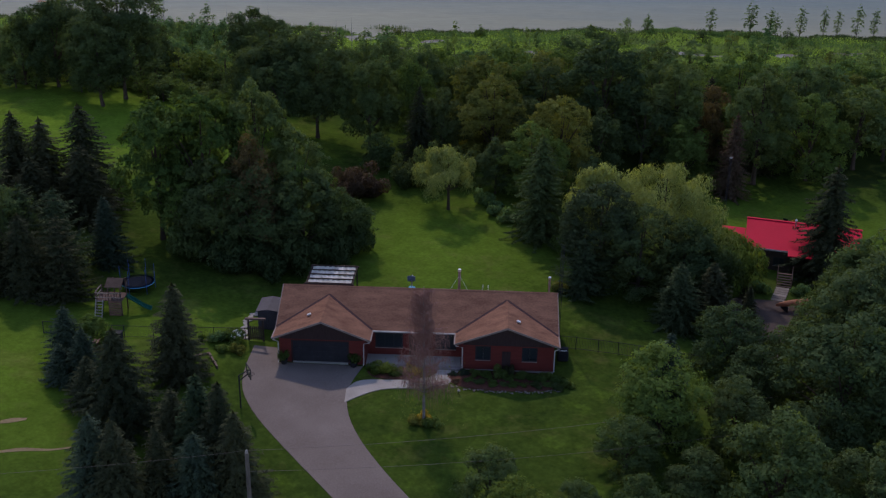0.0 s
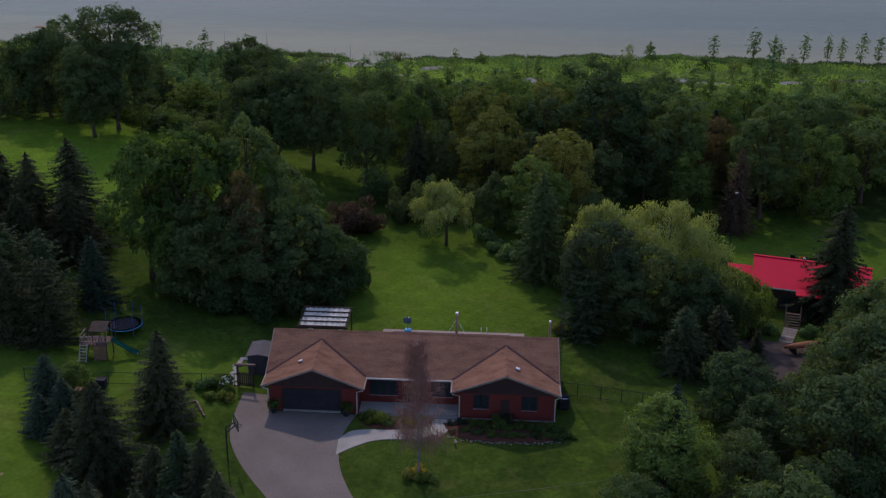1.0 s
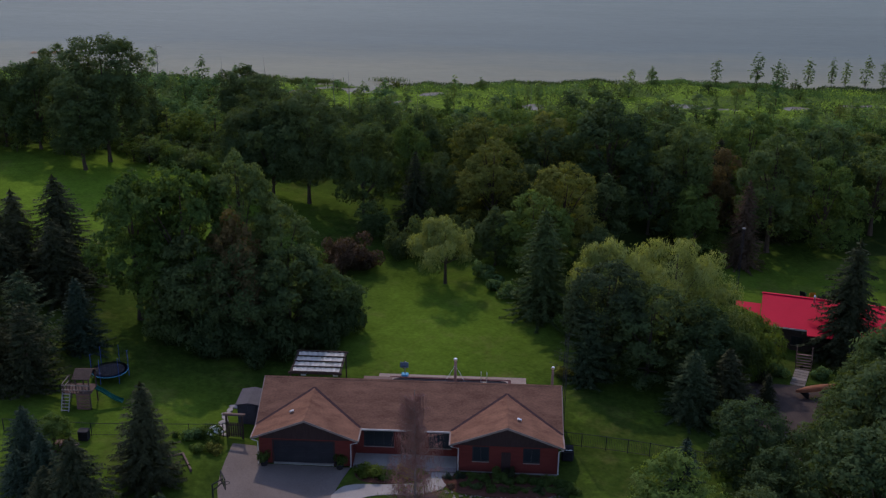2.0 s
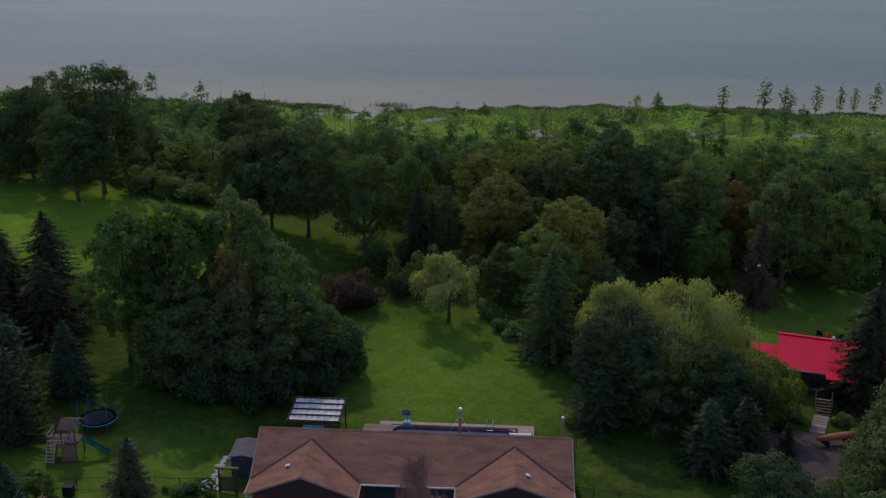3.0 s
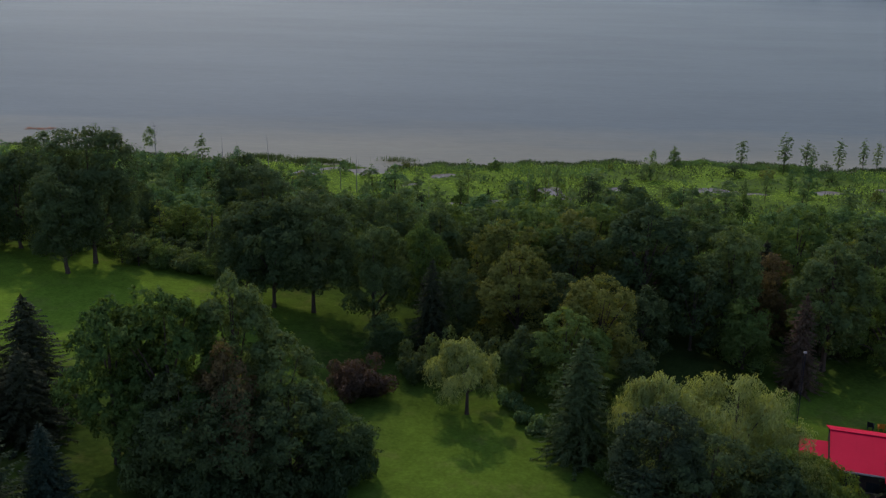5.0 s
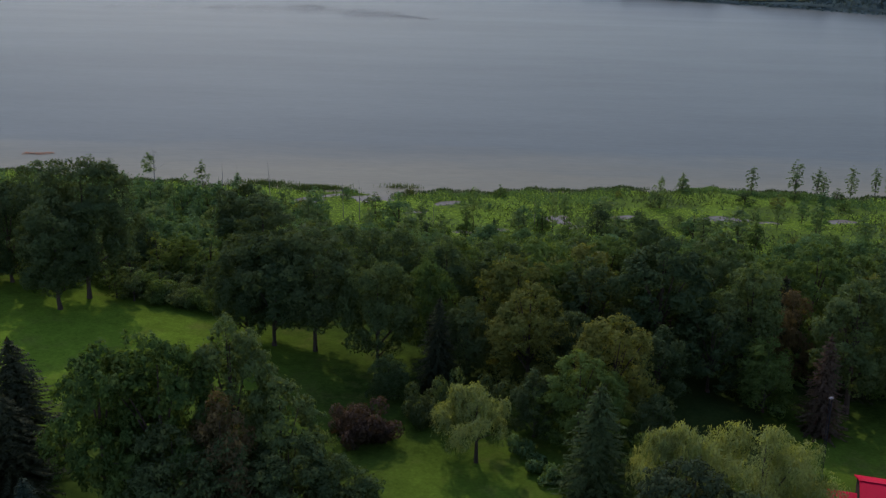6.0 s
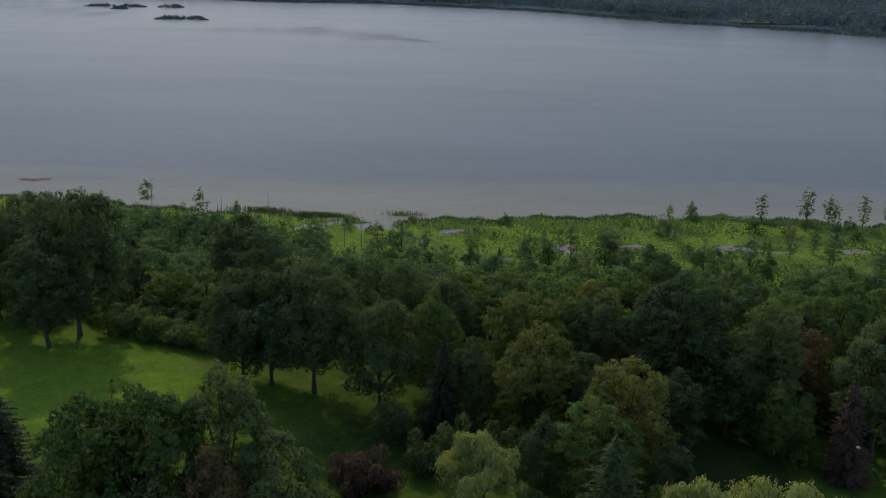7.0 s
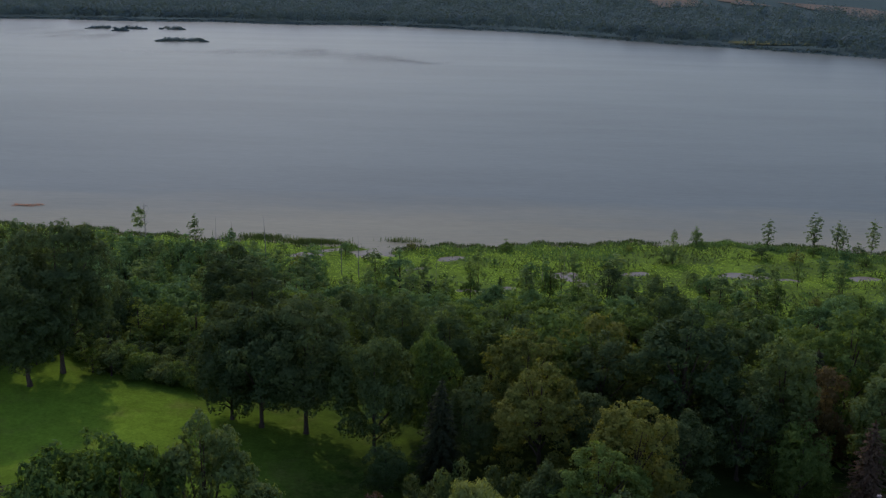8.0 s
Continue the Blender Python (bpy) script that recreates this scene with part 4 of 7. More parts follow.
# shrub meshes shared by beds and pots
BUSHES = [bush_mesh(100 + i, 800, 0.18, 0.85) for i in range(4)]
DENSE = [bush_mesh(120 + i, 2000, 0.14, 0.8) for i in range(3)]
LARGE_BUSHES = [bush_mesh(130 + i, 7000, 0.075, 0.8, lobes=22) for i in range(3)]
build_house()
planter(-0.75, -0.45, 0.3)
planter(5.45, -0.45, 1.9)


# ---- trees ----
def tree(kind, meshes, x, y, size, label, category="tree", leaf=None, bark=None, turn=None, group="", name=None, sink=0.0, wide=1.0):
    rng = random.Random(int(x * 131 + y * 517))
    t = thing(name or kind, x, y, gz(x, y) - sink, label, category, group, turn=rng.uniform(0, 6.28) if turn is None else turn, size=(size * wide, size * wide, size))
    trunk = part("trunk", meshes[0], None, t)
    crown = part("crown", meshes[1], None, t)
    if leaf:
        crown.material_slots[0].link = "OBJECT"
        crown.material_slots[0].material = leaf
    return t


MAPLES = [broadleaf_meshes(10 + i, 12, 4.6, 16000, 0.24, clear=0.03, lobes=46 + 3 * i, skirt=True, peak=1.35 + 0.2 * i, size=(0.2, 0.38)) for i in range(5)]
DOMES = [broadleaf_meshes(90 + i, 12, 4.5, 20000, 0.215, clear=0.03, lobes=90, skirt=True, peak=1.7 + 0.4 * i, size=(0.14, 0.28), reach=(0.66, 0.94), closed=0.25) for i in range(3)]
PARK = [broadleaf_meshes(20 + i, 12, 4.7, 25000, 0.235, clear=0.04, lobes=60 + 3 * i, size=(0.22, 0.38), peak=2.7, closed=0.4, reach=(0.55, 0.98), cap=True) for i in range(3)]
LOFTY = [broadleaf_meshes(24 + i, 17, 4.7, 32000, 0.235, clear=0.07, lobes=84 + 3 * i, size=(0.2, 0.36), peak=3.2, closed=0.4, reach=(0.55, 0.98), stem=0.017, cap=True) for i in range(2)]
TALL = [broadleaf_meshes(30 + i, 14, 4.4, 20000, 0.24, clear=0.1, lobes=48 + 4 * i, peak=2.2, size=(0.2, 0.36), closed=0.4) for i in range(3)]
LIGHT = [broadleaf_meshes(50 + i, 10, 3.8, 7400, 0.245, clear=0.16, lobes=42, peak=1.25 + 0.15 * i, size=(0.2, 0.36)) for i in range(5)]
THIN = [broadleaf_meshes(55 + i, 10, 3.8, 4300, 0.31, clear=0.3, lobes=32, peak=1.4 + 0.15 * i, size=(0.22, 0.4)) for i in range(4)]
YOUNG = [broadleaf_meshes(40 + i, 6, 2.0, 1600, 0.24, clear=0.04, lobes=28, skirt=True, peak=1.3) for i in range(4)]
AIRY = [broadleaf_meshes(60 + i, 13, 4.6, 12500, 0.25, clear=0.14, lobes=54, size=(0.16, 0.3), peak=1.4, reach=(0.4, 0.98), closed=0.15) for i in range(3)]
SAPLINGS = [broadleaf_meshes(70 + i, 7, 1.5, 1200, 0.2, clear=0.05, lobes=44, peak=1.2, size=(0.14, 0.32), reach=(0.1, 1.0), closed=0.2, stem=0.008) for i in range(4)]
POPLARS = [broadleaf_meshes(75 + i, 9, 1.5, 3000, 0.15, clear=0.06, lobes=74, peak=1.5 + 0.2 * i, size=(0.1, 0.22), reach=(0.02, 0.95), closed=0.15, stem=0.008) for i in range(6)]
SPRUCES = [spruce_meshes(80 + i, 9, 3.3, whorls=30, spray=0.4, power=0.66, droop=0.42) for i in range(4)]
FULL_SPRUCES = [spruce_meshes(84 + i, 9, 4.2, whorls=30, spray=0.42, power=0.58, droop=0.5) for i in range(2)]
PINES = [spruce_meshes(87 + i, 10, 4.6, whorls=17, spray=0.52, power=0.45, droop=0.04, lift=0.3, skirt=0.05, ragged=(0.5, 1.2)) for i in range(3)]
BROAD_WILLOWS = [broadleaf_meshes(97, 9, 4.6, 17000, 0.18, clear=0.2, lobes=24, drop=1.0, hang=0.9, size=(0.18, 0.32), peak=1.4, reach=(0.45, 1.0)), broadleaf_meshes(98, 13, 6.6, 46000, 0.18, clear=0.06, lobes=70, drop=1.6, skirt=True, hang=0.9, size=(0.13, 0.25), peak=1.6, reach=(0.35, 0.98), closed=0.45)]
WILLOWS = [willow_meshes(95, 9, 4.6, 14000, lobes=17, lobe=(0.2, 0.32), reach=0.85)]

# the yard's own conifers: meshes, x, y, height, greatest radius
SP = SPRUCES, 9, 3.3
FS = FULL_SPRUCES, 9, 4.2
PN = PINES, 10, 4.6
for (meshes, base, base_r), x, y, hgt, r, leaf, label in [
    # conifers by the driveway
    (SP, -8.9, -4.6, 8.9, 3.3, F_SPRUCE, "tall dark green spruce standing on the lawn"),
    (FS, -11.4, -12.2, 8.4, 4.1, F_SPRUCE, "broad dark green spruce with drooping branches"),
    (FS, -18.4, -4.4, 5.6, 2.5, F_BLUE, "young blue-green spruce in a row of conifers"),
    (FS, -15.9, -7.2, 5.2, 2.3, F_BLUE, "young blue-green spruce in a row of conifers"),
    (SP, -17.8, -7.4, 3.6, 1.8, F_BLUE, "small blue-green spruce in a row of conifers"),
    (SP, -14.4, -10.4, 4.6, 2.2, F_SPRUCE, "dark young spruce in a row of conifers"),
    (FS, -9.9, -22.2, 7.6, 3.2, F_BLUE, "dark spruce with long pale cones at its tip"),
    (SP, -8.0, -23.0, 7.9, 2.9, F_SPRUCE, "dark narrow spruce close beside another"),
    (SP, -5.6, -21.5, 6.8, 2.1, F_SPRUCE, "narrow spruce with a bare leading shoot"),
    (SP, -3.9, -17.0, 8.3, 3.0, F_PINE, "olive-tinged spruce beside the driveway"),
    (SP, -1.9, -18.4, 8.8, 3.0, F_SPRUCE, "tall dark spruce beside the driveway"),
    (FS, -2.9, -21.8, 6.8, 3.2, F_BLUE, "bushy blue-green spruce beside the driveway"),
    (FS, -0.2, -21.0, 8.2, 3.3, F_SPRUCE, "dark spruce overhanging the driveway"),
    (FS, -6.4, -15.0, 5.6, 2.6, F_SPRUCE, "dark spruce behind taller conifers"),
    # conifers to the west
    (FS, -29.3, 31.4, 11.6, 5.4, F_SPRUCE, "tall dark spruce at the edge of the lawn"),
    (FS, -33.2, 29.6, 10.2, 4.8, F_SPRUCE, "dark spruce in a close group"),
    (FS, -28.0, 26.8, 8.6, 4.6, F_SPRUCE, "dark spruce in a close group"),
    (FS, -36.6, 30.0, 10.4, 4.8, F_SPRUCE, "dark spruce in a close group"),
    (FS, -32.6, 24.4, 7.6, 3.8, F_SPRUCE, "dark spruce in a close group"),
    (FS, -36.5, 22.5, 8.6, 4.2, F_SPRUCE, "dark spruce in a close group"),
    (PN, -25.6, 13.2, 9.0, 4.0, F_PINE, "large grey-green pine by the play set"),
    (PN, -29.6, 14.4, 8.6, 3.6, F_PINE, "large grey-green pine by the play set"),
    (PN, -23.2, 7.6, 8.6, 3.4, F_SPRUCE, "large dark conifer by the play set"),
    (FS, -27.2, 8.2, 8.0, 3.8, F_SPRUCE, "large dark conifer by the play set"),
    (FS, -31.4, 8.6, 8.4, 4.0, F_SPRUCE, "large dark conifer by the play set"),
    (SP, -22.0, 16.6, 7.4, 2.8, F_BLUE, "blue-green spruce behind the trampoline"),
    # right of the house
    (FS, 35.9, 12.6, 6.8, 3.4, F_PINE, "dark green spruce below the willow"),
    (SP, 39.6, 14.6, 6.6, 3.0, F_SPRUCE, "dark spruce below the willow"),
    (SP, 31.8, -6.6, 8.4, 2.6, F_BLUE, "young blue spruce with a bare tip"),
    (FS, 55.3, 29.4, 13.6, 5.0, F_SPRUCE, "tall dark spruce beside the red-roofed house"),
    (FS, 49.3, 52.5, 11.4, 3.2, F_BURGUNDY, "tall rusty brown spruce on the far lawn"),
    (FS, 23.0, 31.0, 12.2, 4.5, F_DARK, "tall dark cedar at the edge of the back lawn"),
    (FS, 7.8, 53.2, 10.8, 3.2, F_SPRUCE, "dark spruce at the edge of the woods"),
    (SP, 43.7, 15.6, 4.2, 1.5, F_SPRUCE, "small dark spruce by the parking place"),
    (SP, 44.9, 22.0, 2.6, 0.8, F_SPRUCE, "small dark conifer by the neighbouring house"),
    # pines before the willow
    (PN, 27.0, 17.2, 7.4, 3.6, F_PINE, "low dark green pine with layered branches"),
    ((TALL, 14, 4.4), 28.8, 20.4, 11.4, 3.6, F_PINE, "tall dark green pine with tufted boughs"),
    ((DOMES, 12, 4.5), 33.0, 19.6, 9.8, 4.4, F_DARK, "dark green pine with dense boughs"),
    ((MAPLES, 12, 4.6), 37.8, 20.2, 8.4, 4.0, F_DARK, "dark green pine with dense boughs"),
]:
    i = int(abs(x * 7 + y * 3)) % len(meshes)
    tall = hgt / base
    tree("spruce_tree" if base == 9 else "pine_tree", meshes[i], x, y, tall, label, leaf=leaf, wide=r / (base_r * tall))
for x, y, hgt, leaf, wide, label, meshes, base in [
    # the great clump behind the play lawn
    (-18.5, 23.8, 15.8, F_MAPLE, 0.85, "tall airy green tree at the edge of a clump", AIRY, 13),
    (-13.4, 23.6, 17.0, F_MAPLE, 0.8, "tall green tree in a clump", AIRY, 13),
    (-16.4, 27.4, 15.2, F_MAPLE, 0.8, "tall airy green tree in a clump", AIRY, 13),
    (-8.5, 27.6, 17.6, F_DEEP, 0.72, "tall dark green maple in a clump", TALL, 14),
    (-7.9, 21.4, 13.2, F_BROWN, 0.62, "maple with browning upper leaves in a clump", MAPLES, 12),
    (-11.6, 20.6, 11.2, F_DARK, 0.95, "dense green maple in a clump", MAPLES, 12),
    (-6.6, 19.8, 10.6, F_DARK, 0.95, "dense green maple in a clump", MAPLES, 12),
    (-4.0, 25.8, 13.6, F_DEEP, 0.85, "broad green maple in a clump", DOMES, 12),
    (-2.6, 22.0, 10.6, F_DARK, 1.0, "broad dark green maple in a clump", DOMES, 12),
    (1.0, 25.2, 7.2, F_DEEP, 1.2, "rounded green maple at the edge of the back lawn", MAPLES, 12),
    (-15.5, 21.4, 9.5, F_MAPLE, 0.9, "leafy green tree low in a clump", AIRY, 13),
    # front right; several have darker leaves that put their shade into the colour
    (31.2, -9.6, 8.6, F_MAPLE, 1.15, "bright green leafy tree at the front lawn", MAPLES, 12),
    (27.9, -14.5, 5.2, F_DEEP, 1.2, "low dark green tree at the front lawn", MAPLES, 12),
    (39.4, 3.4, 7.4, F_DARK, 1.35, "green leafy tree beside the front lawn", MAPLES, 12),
    (38.0, -18.5, 9.2, F_DEEP, 1.2, "leafy green tree by the road", MAPLES, 12),
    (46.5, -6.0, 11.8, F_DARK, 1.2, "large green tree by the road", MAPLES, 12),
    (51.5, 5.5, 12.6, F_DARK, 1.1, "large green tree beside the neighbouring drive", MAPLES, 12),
    (56.5, 14.0, 12.4, F_DEEP, 1.1, "large green tree beside the neighbouring drive", MAPLES, 12),
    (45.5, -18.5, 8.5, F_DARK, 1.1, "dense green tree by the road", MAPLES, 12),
    (44.8, 2.7, 7.0, F_DEEP, 1.25, "dense green tree beside the neighbouring drive", MAPLES, 12),
    (49.2, 8.3, 7.8, F_DEEP, 1.25, "dense green tree beside the neighbouring drive", MAPLES, 12),
    (54.1, 15.2, 9.2, F_DEEP, 1.15, "dense green tree beside the neighbouring drive", MAPLES, 12),
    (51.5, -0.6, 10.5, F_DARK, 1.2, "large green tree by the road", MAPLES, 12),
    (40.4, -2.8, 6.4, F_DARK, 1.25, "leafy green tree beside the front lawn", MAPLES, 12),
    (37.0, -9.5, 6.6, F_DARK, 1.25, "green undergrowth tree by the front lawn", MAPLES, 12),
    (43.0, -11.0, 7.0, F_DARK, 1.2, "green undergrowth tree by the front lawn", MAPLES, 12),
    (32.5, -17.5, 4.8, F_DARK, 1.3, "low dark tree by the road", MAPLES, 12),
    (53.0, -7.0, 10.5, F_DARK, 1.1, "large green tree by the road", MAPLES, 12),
    (17.6, -19.4, 5.0, F_DEEP, 1.3, "low leafy green tree on the front lawn", MAPLES, 12),
    (19.2, -23.0, 5.2, F_LIME, 1.1, "yellow-green leafy tree by the road", MAPLES, 12),
    (23.5, -21.5, 4.0, F_DEEP, 1.3, "low dark leafy tree by the road", MAPLES, 12),
    (28.0, -21.0, 4.2, F_DEEP, 1.3, "low dark leafy tree by the road", MAPLES, 12),
    # west edge
    (-31.0, 13.5, 8.5, F_DEEP, 1.0, "dark leafy tree by the west lawn", MAPLES, 12),
    (-36.0, 18.0, 9.5, F_DEEP, 1.0, "dark leafy tree by the west lawn", MAPLES, 12),
    (-17.4, -1.8, 3.4, F_MAPLE, 1.3, "small leafy green tree among conifers", MAPLES, 12),
]:
    i = int(abs(x * 7 + y * 3)) % len(meshes)
    tree("tree" if leaf in (F_OLIVE, F_LIME) else "maple_tree", meshes[i], x, y, hgt / base, label, leaf=leaf, wide=wide)

tree("willow_tree", BROAD_WILLOWS[0], 12.3, 38.2, 0.86, "pale yellow-green willow on the back lawn", leaf=F_WILLOW, wide=1.12, turn=2.2)
tree("willow_tree", BROAD_WILLOWS[1], 36.2, 26.2, 0.95, "large pale green willow beside a pine", leaf=F_WILLOW, wide=1.06)
tree("willow_tree", BROAD_WILLOWS[0], 30.2, 27.4, 1.16, "pale green willow leaning out beside a larger one", leaf=F_WILLOW, wide=0.85)
tree("willow_tree", WILLOWS[0], 43.8, 24.8, 0.84, "low olive green willow by the neighbouring house", leaf=F_LIME, wide=1.15)
tree("willow_tree", WILLOWS[0], 41.2, 21.4, 0.8, "drooping green willow by the neighbouring house", leaf=F_DEEP, wide=0.9)
WOODS = [
    # dark maples with bare trunks on the far lawn: meshes, x, y, height, radius, leaves, label
    (LOFTY, -39.0, 65.0, 14.8, 4.6, F_DARK, "large dark maple with a bare trunk on the lawn"),
    (LOFTY, -37.2, 69.8, 18.6, 5.0, F_DARK, "tall dark maple with a bare trunk at the lawn edge"),
    (PARK, -48.2, 72.4, 13.4, 4.6, F_DARK, "large dark maple with a bare trunk on the lawn"),
    (PARK, -53.8, 73.6, 10.6, 3.6, F_DEEP, "dark maple with a bare trunk on the lawn"),
    (PARK, -15.6, 62.9, 11.9, 4.0, F_DARK, "dark maple with a bare trunk on the lawn"),
    (PARK, -12.1, 61.7, 13.8, 4.8, F_DARK, "dark maple with a bare trunk on the lawn"),
    (LOFTY, -7.2, 61.4, 15.8, 4.5, F_DARK, "large dark maple with a bare trunk on the lawn"),
    (PARK, 0.5, 58.6, 12.7, 3.9, F_DEEP, "lighter green maple with a bare trunk on the lawn"),
    # edge of the woods behind the back lawn
    (DOMES, 16.4, 63.2, 13.0, 4.7, F_OLIVE, "olive green tree in the woods"),
    (DOMES, 17.6, 55.6, 11.8, 4.7, F_OLIVE, "round olive green tree at the edge of the woods"),
    (DOMES, 26.2, 48.4, 11.6, 4.4, F_OLIVE, "round olive green tree at the edge of the woods"),
    (DOMES, 22.3, 43.2, 9.5, 4.2, F_MAPLE, "green maple at the edge of the woods"),
    (MAPLES, 6.2, 62.8, 12.3, 2.9, F_MAPLE, "narrow green tree behind a spruce"),
    (MAPLES, 2.6, 50.4, 5.2, 2.2, F_DEEP, "dark bushy tree beside a burgundy shrub"),
    (MAPLES, 18.0, 43.6, 7.0, 2.6, F_DARK, "dark green tree at the edge of the back lawn"),
    (MAPLES, 29.6, 42.6, 6.0, 2.4, F_DARK, "dark green tree at the edge of the back lawn"),
    (TALL, 32.8, 62.4, 16.2, 5.5, F_DARK, "great dark tree at the edge of the woods"),
    (TALL, 43.1, 62.0, 15.2, 4.2, F_DEEP, "tall green tree at the edge of the woods"),
    (DOMES, 38.2, 58.6, 11.2, 4.0, F_DARK, "dark green tree at the edge of the woods"),
    (MAPLES, 43.8, 55.6, 9.0, 3.2, F_MAPLE, "lighter green tree before dark woods"),
    (MAPLES, 49.0, 66.4, 11.2, 3.4, F_BROWN, "tree with rusty brown upper leaves"),
    (TALL, 53.8, 58.2, 15.8, 5.0, F_DEEP, "tall green tree at the edge of the woods"),
    (DOMES, 61.6, 60.6, 12.4, 4.6, F_MAPLE, "full-crowned tree at the edge of the woods"),
    (TALL, 33.2, 84.0, 14.8, 4.7, F_DEEP, "tall green tree standing above the woods"),
    (TALL, 42.6, 76.6, 14.4, 4.9, F_DEEP, "tall green tree standing above the woods"),
    (DOMES, 54.6, 76.8, 15.0, 5.4, F_MAPLE, "full-crowned green tree in the woods"),
    (DOMES, 28.4, 80.0, 12.0, 4.2, F_MAPLE, "full-crowned green tree in the woods"),
    (DOMES, 63.0, 71.0, 13.6, 5.0, F_DEEP, "full-crowned green tree in the woods"),
    (TALL, -24.0, 97.4, 15.4, 5.4, F_DARK, "tall dark maple standing above the woods"),
    (TALL, -17.6, 82.0, 13.4, 4.6, F_DARK, "tall dark maple standing above the woods"),
    (TALL, -52.0, 90.0, 15.6, 5.0, F_DEEP, "tall dark maple standing above the woods"),
    (MAPLES, -36.0, 86.2, 8.8, 2.6, F_DARK, "small dark pointed tree in the thicket"),
    (MAPLES, 1.6, 78.0, 12.2, 4.2, F_DEEP, "full-crowned green tree in the woods"),
    (MAPLES, 7.6, 73.0, 11.4, 4.0, F_DEEP, "full-crowned green tree in the woods"),
    (DOMES, 24.6, 66.5, 11.8, 4.4, F_DARK, "dark green tree in the woods"),
    (MAPLES, 23.0, 57.0, 8.4, 3.4, F_DARK, "dark green tree in the woods"),
    (MAPLES, 10.8, 57.6, 9.0, 3.2, F_DARK, "dark green tree in the woods"),
    (MAPLES, 31.6, 53.6, 8.4, 3.4, F_DARK, "dark green tree at the edge of the woods"),
]
BASES = {id(PARK): (12, 4.7), id(LOFTY): (17, 4.7), id(DOMES): (12, 4.5), id(MAPLES): (12, 4.6), id(TALL): (14, 4.4)}


def forest():
    """The woods between the lawns and the marsh, tree by tree."""
    rng = random.Random(7)
    placed = [(49.3, 52.5), (7.8, 53.2)]
    n = 0
    for meshes, x, y, hgt, r, leaf, label in WOODS:
        placed.append((x, y))
        base, base_r = BASES[id(meshes)]
        tree("maple_tree" if meshes in (PARK, LOFTY) else "woodland_tree", meshes[int(abs(x * 3 + y * 5)) % len(meshes)], x, y, hgt / base, label, leaf=leaf, wide=r * base / (base_r * hgt), group="" if meshes in (PARK, LOFTY) else "woodland trees")
    # the low thicket behind the far lawn
    thicket = []
    for _ in range(900):
        x, y = rng.uniform(-62, 3), rng.uniform(70.5, 94)
        if x > -9 and y < 74 or any((x - a) ** 2 + (y - b) ** 2 < 5.5 for a, b in thicket) or any((x - a) ** 2 + (y - b) ** 2 < 4 for a, b in placed):
            continue
        thicket.append((x, y))
        hgt = rng.uniform(1.8, 3.4) + 3.6 * max(0, min(1, (y - 73) / 12)) * rng.uniform(0.4, 1.2)
        leaf = rng.choice([F_MAPLE, F_DEEP, F_DEEP, F_MAPLE, F_LIME, F_DARK])
        tree("thicket_tree", YOUNG[len(thicket) % 4], x, y, hgt / 6, "leafy green young tree in a dense thicket", leaf=leaf, wide=rng.uniform(1.15, 1.9), group="thicket trees")
    for _ in range(9000):
        y = rng.uniform(46, 124)
        x = rng.uniform(-48 - 0.34 * y, 42 + 0.5 * y)
        front = 84.0 if x < 3 else (72 if x < 12 else (60 if x < 40 else 64))
        if y < front:
            continue
        gap = 6.0 if y < 92 else 5.0
        if any((x - a) ** 2 + (y - b) ** 2 < gap * gap for a, b in placed):
            continue
        placed.append((x, y))
        n += 1
        deep = (y - 55) / 75
        hgt = rng.uniform(9.0, 13.5) * (1 - 0.45 * max(0, deep)) + (1.2 if x > 12 and y < 85 else 0)
        if x < -18 and y < 100:
            hgt *= 0.62
        roll = rng.random()
        leaf = F_MAPLE if roll < 0.46 else (F_DEEP if roll < 0.72 else (F_LIME if roll < 0.84 else (F_OLIVE if roll < 0.975 else F_BROWN)))
        if y > 110 or (x < -20 and y > 98):
            leaf = F_SAPLING if roll < 0.7 else F_MAPLE
        label = {F_DEEP: "deep green leafy tree in dense woods", F_MAPLE: "dark green leafy tree in dense woods", F_LIME: "light green leafy tree in dense woods", F_OLIVE: "olive green leafy tree in dense woods", F_BROWN: "tree with browning leaves in dense woods", F_SAPLING: "fresh green tree at the edge of the marsh"}[leaf]
        if rng.random() < 0.05 and x > 0:
            tree("spruce_tree", SPRUCES[n % 4], x, y, hgt / 9, "dark spruce among leafy trees", leaf=F_SPRUCE, group="woodland trees")
        else:
            tree("woodland_tree", LIGHT[n % 5] if y < 92 else THIN[n % 4], x, y, hgt / 10, label, leaf=leaf, wide=rng.uniform(0.95, 1.25), group="woodland trees")
    # slender trees in the marsh
    k = 0
    for _ in range(430):
        y = rng.uniform(126, 172)
        x = rng.uniform(-75, 120)
        if rng.random() > 0.6 * (1 - (y - 126) / 48) ** 1.6 - 0.04 or any((x - a) ** 2 + (y - b) ** 2 < 9 for a, b in placed):
            continue
        placed.append((x, y))
        k += 1
        tree("marsh_tree", SAPLINGS[k % 4], x, y, rng.uniform(0.35, 1.2), "slender young green tree standing in the marsh", leaf=F_POPLAR, group="marsh trees", wide=rng.uniform(0.9, 2.1))
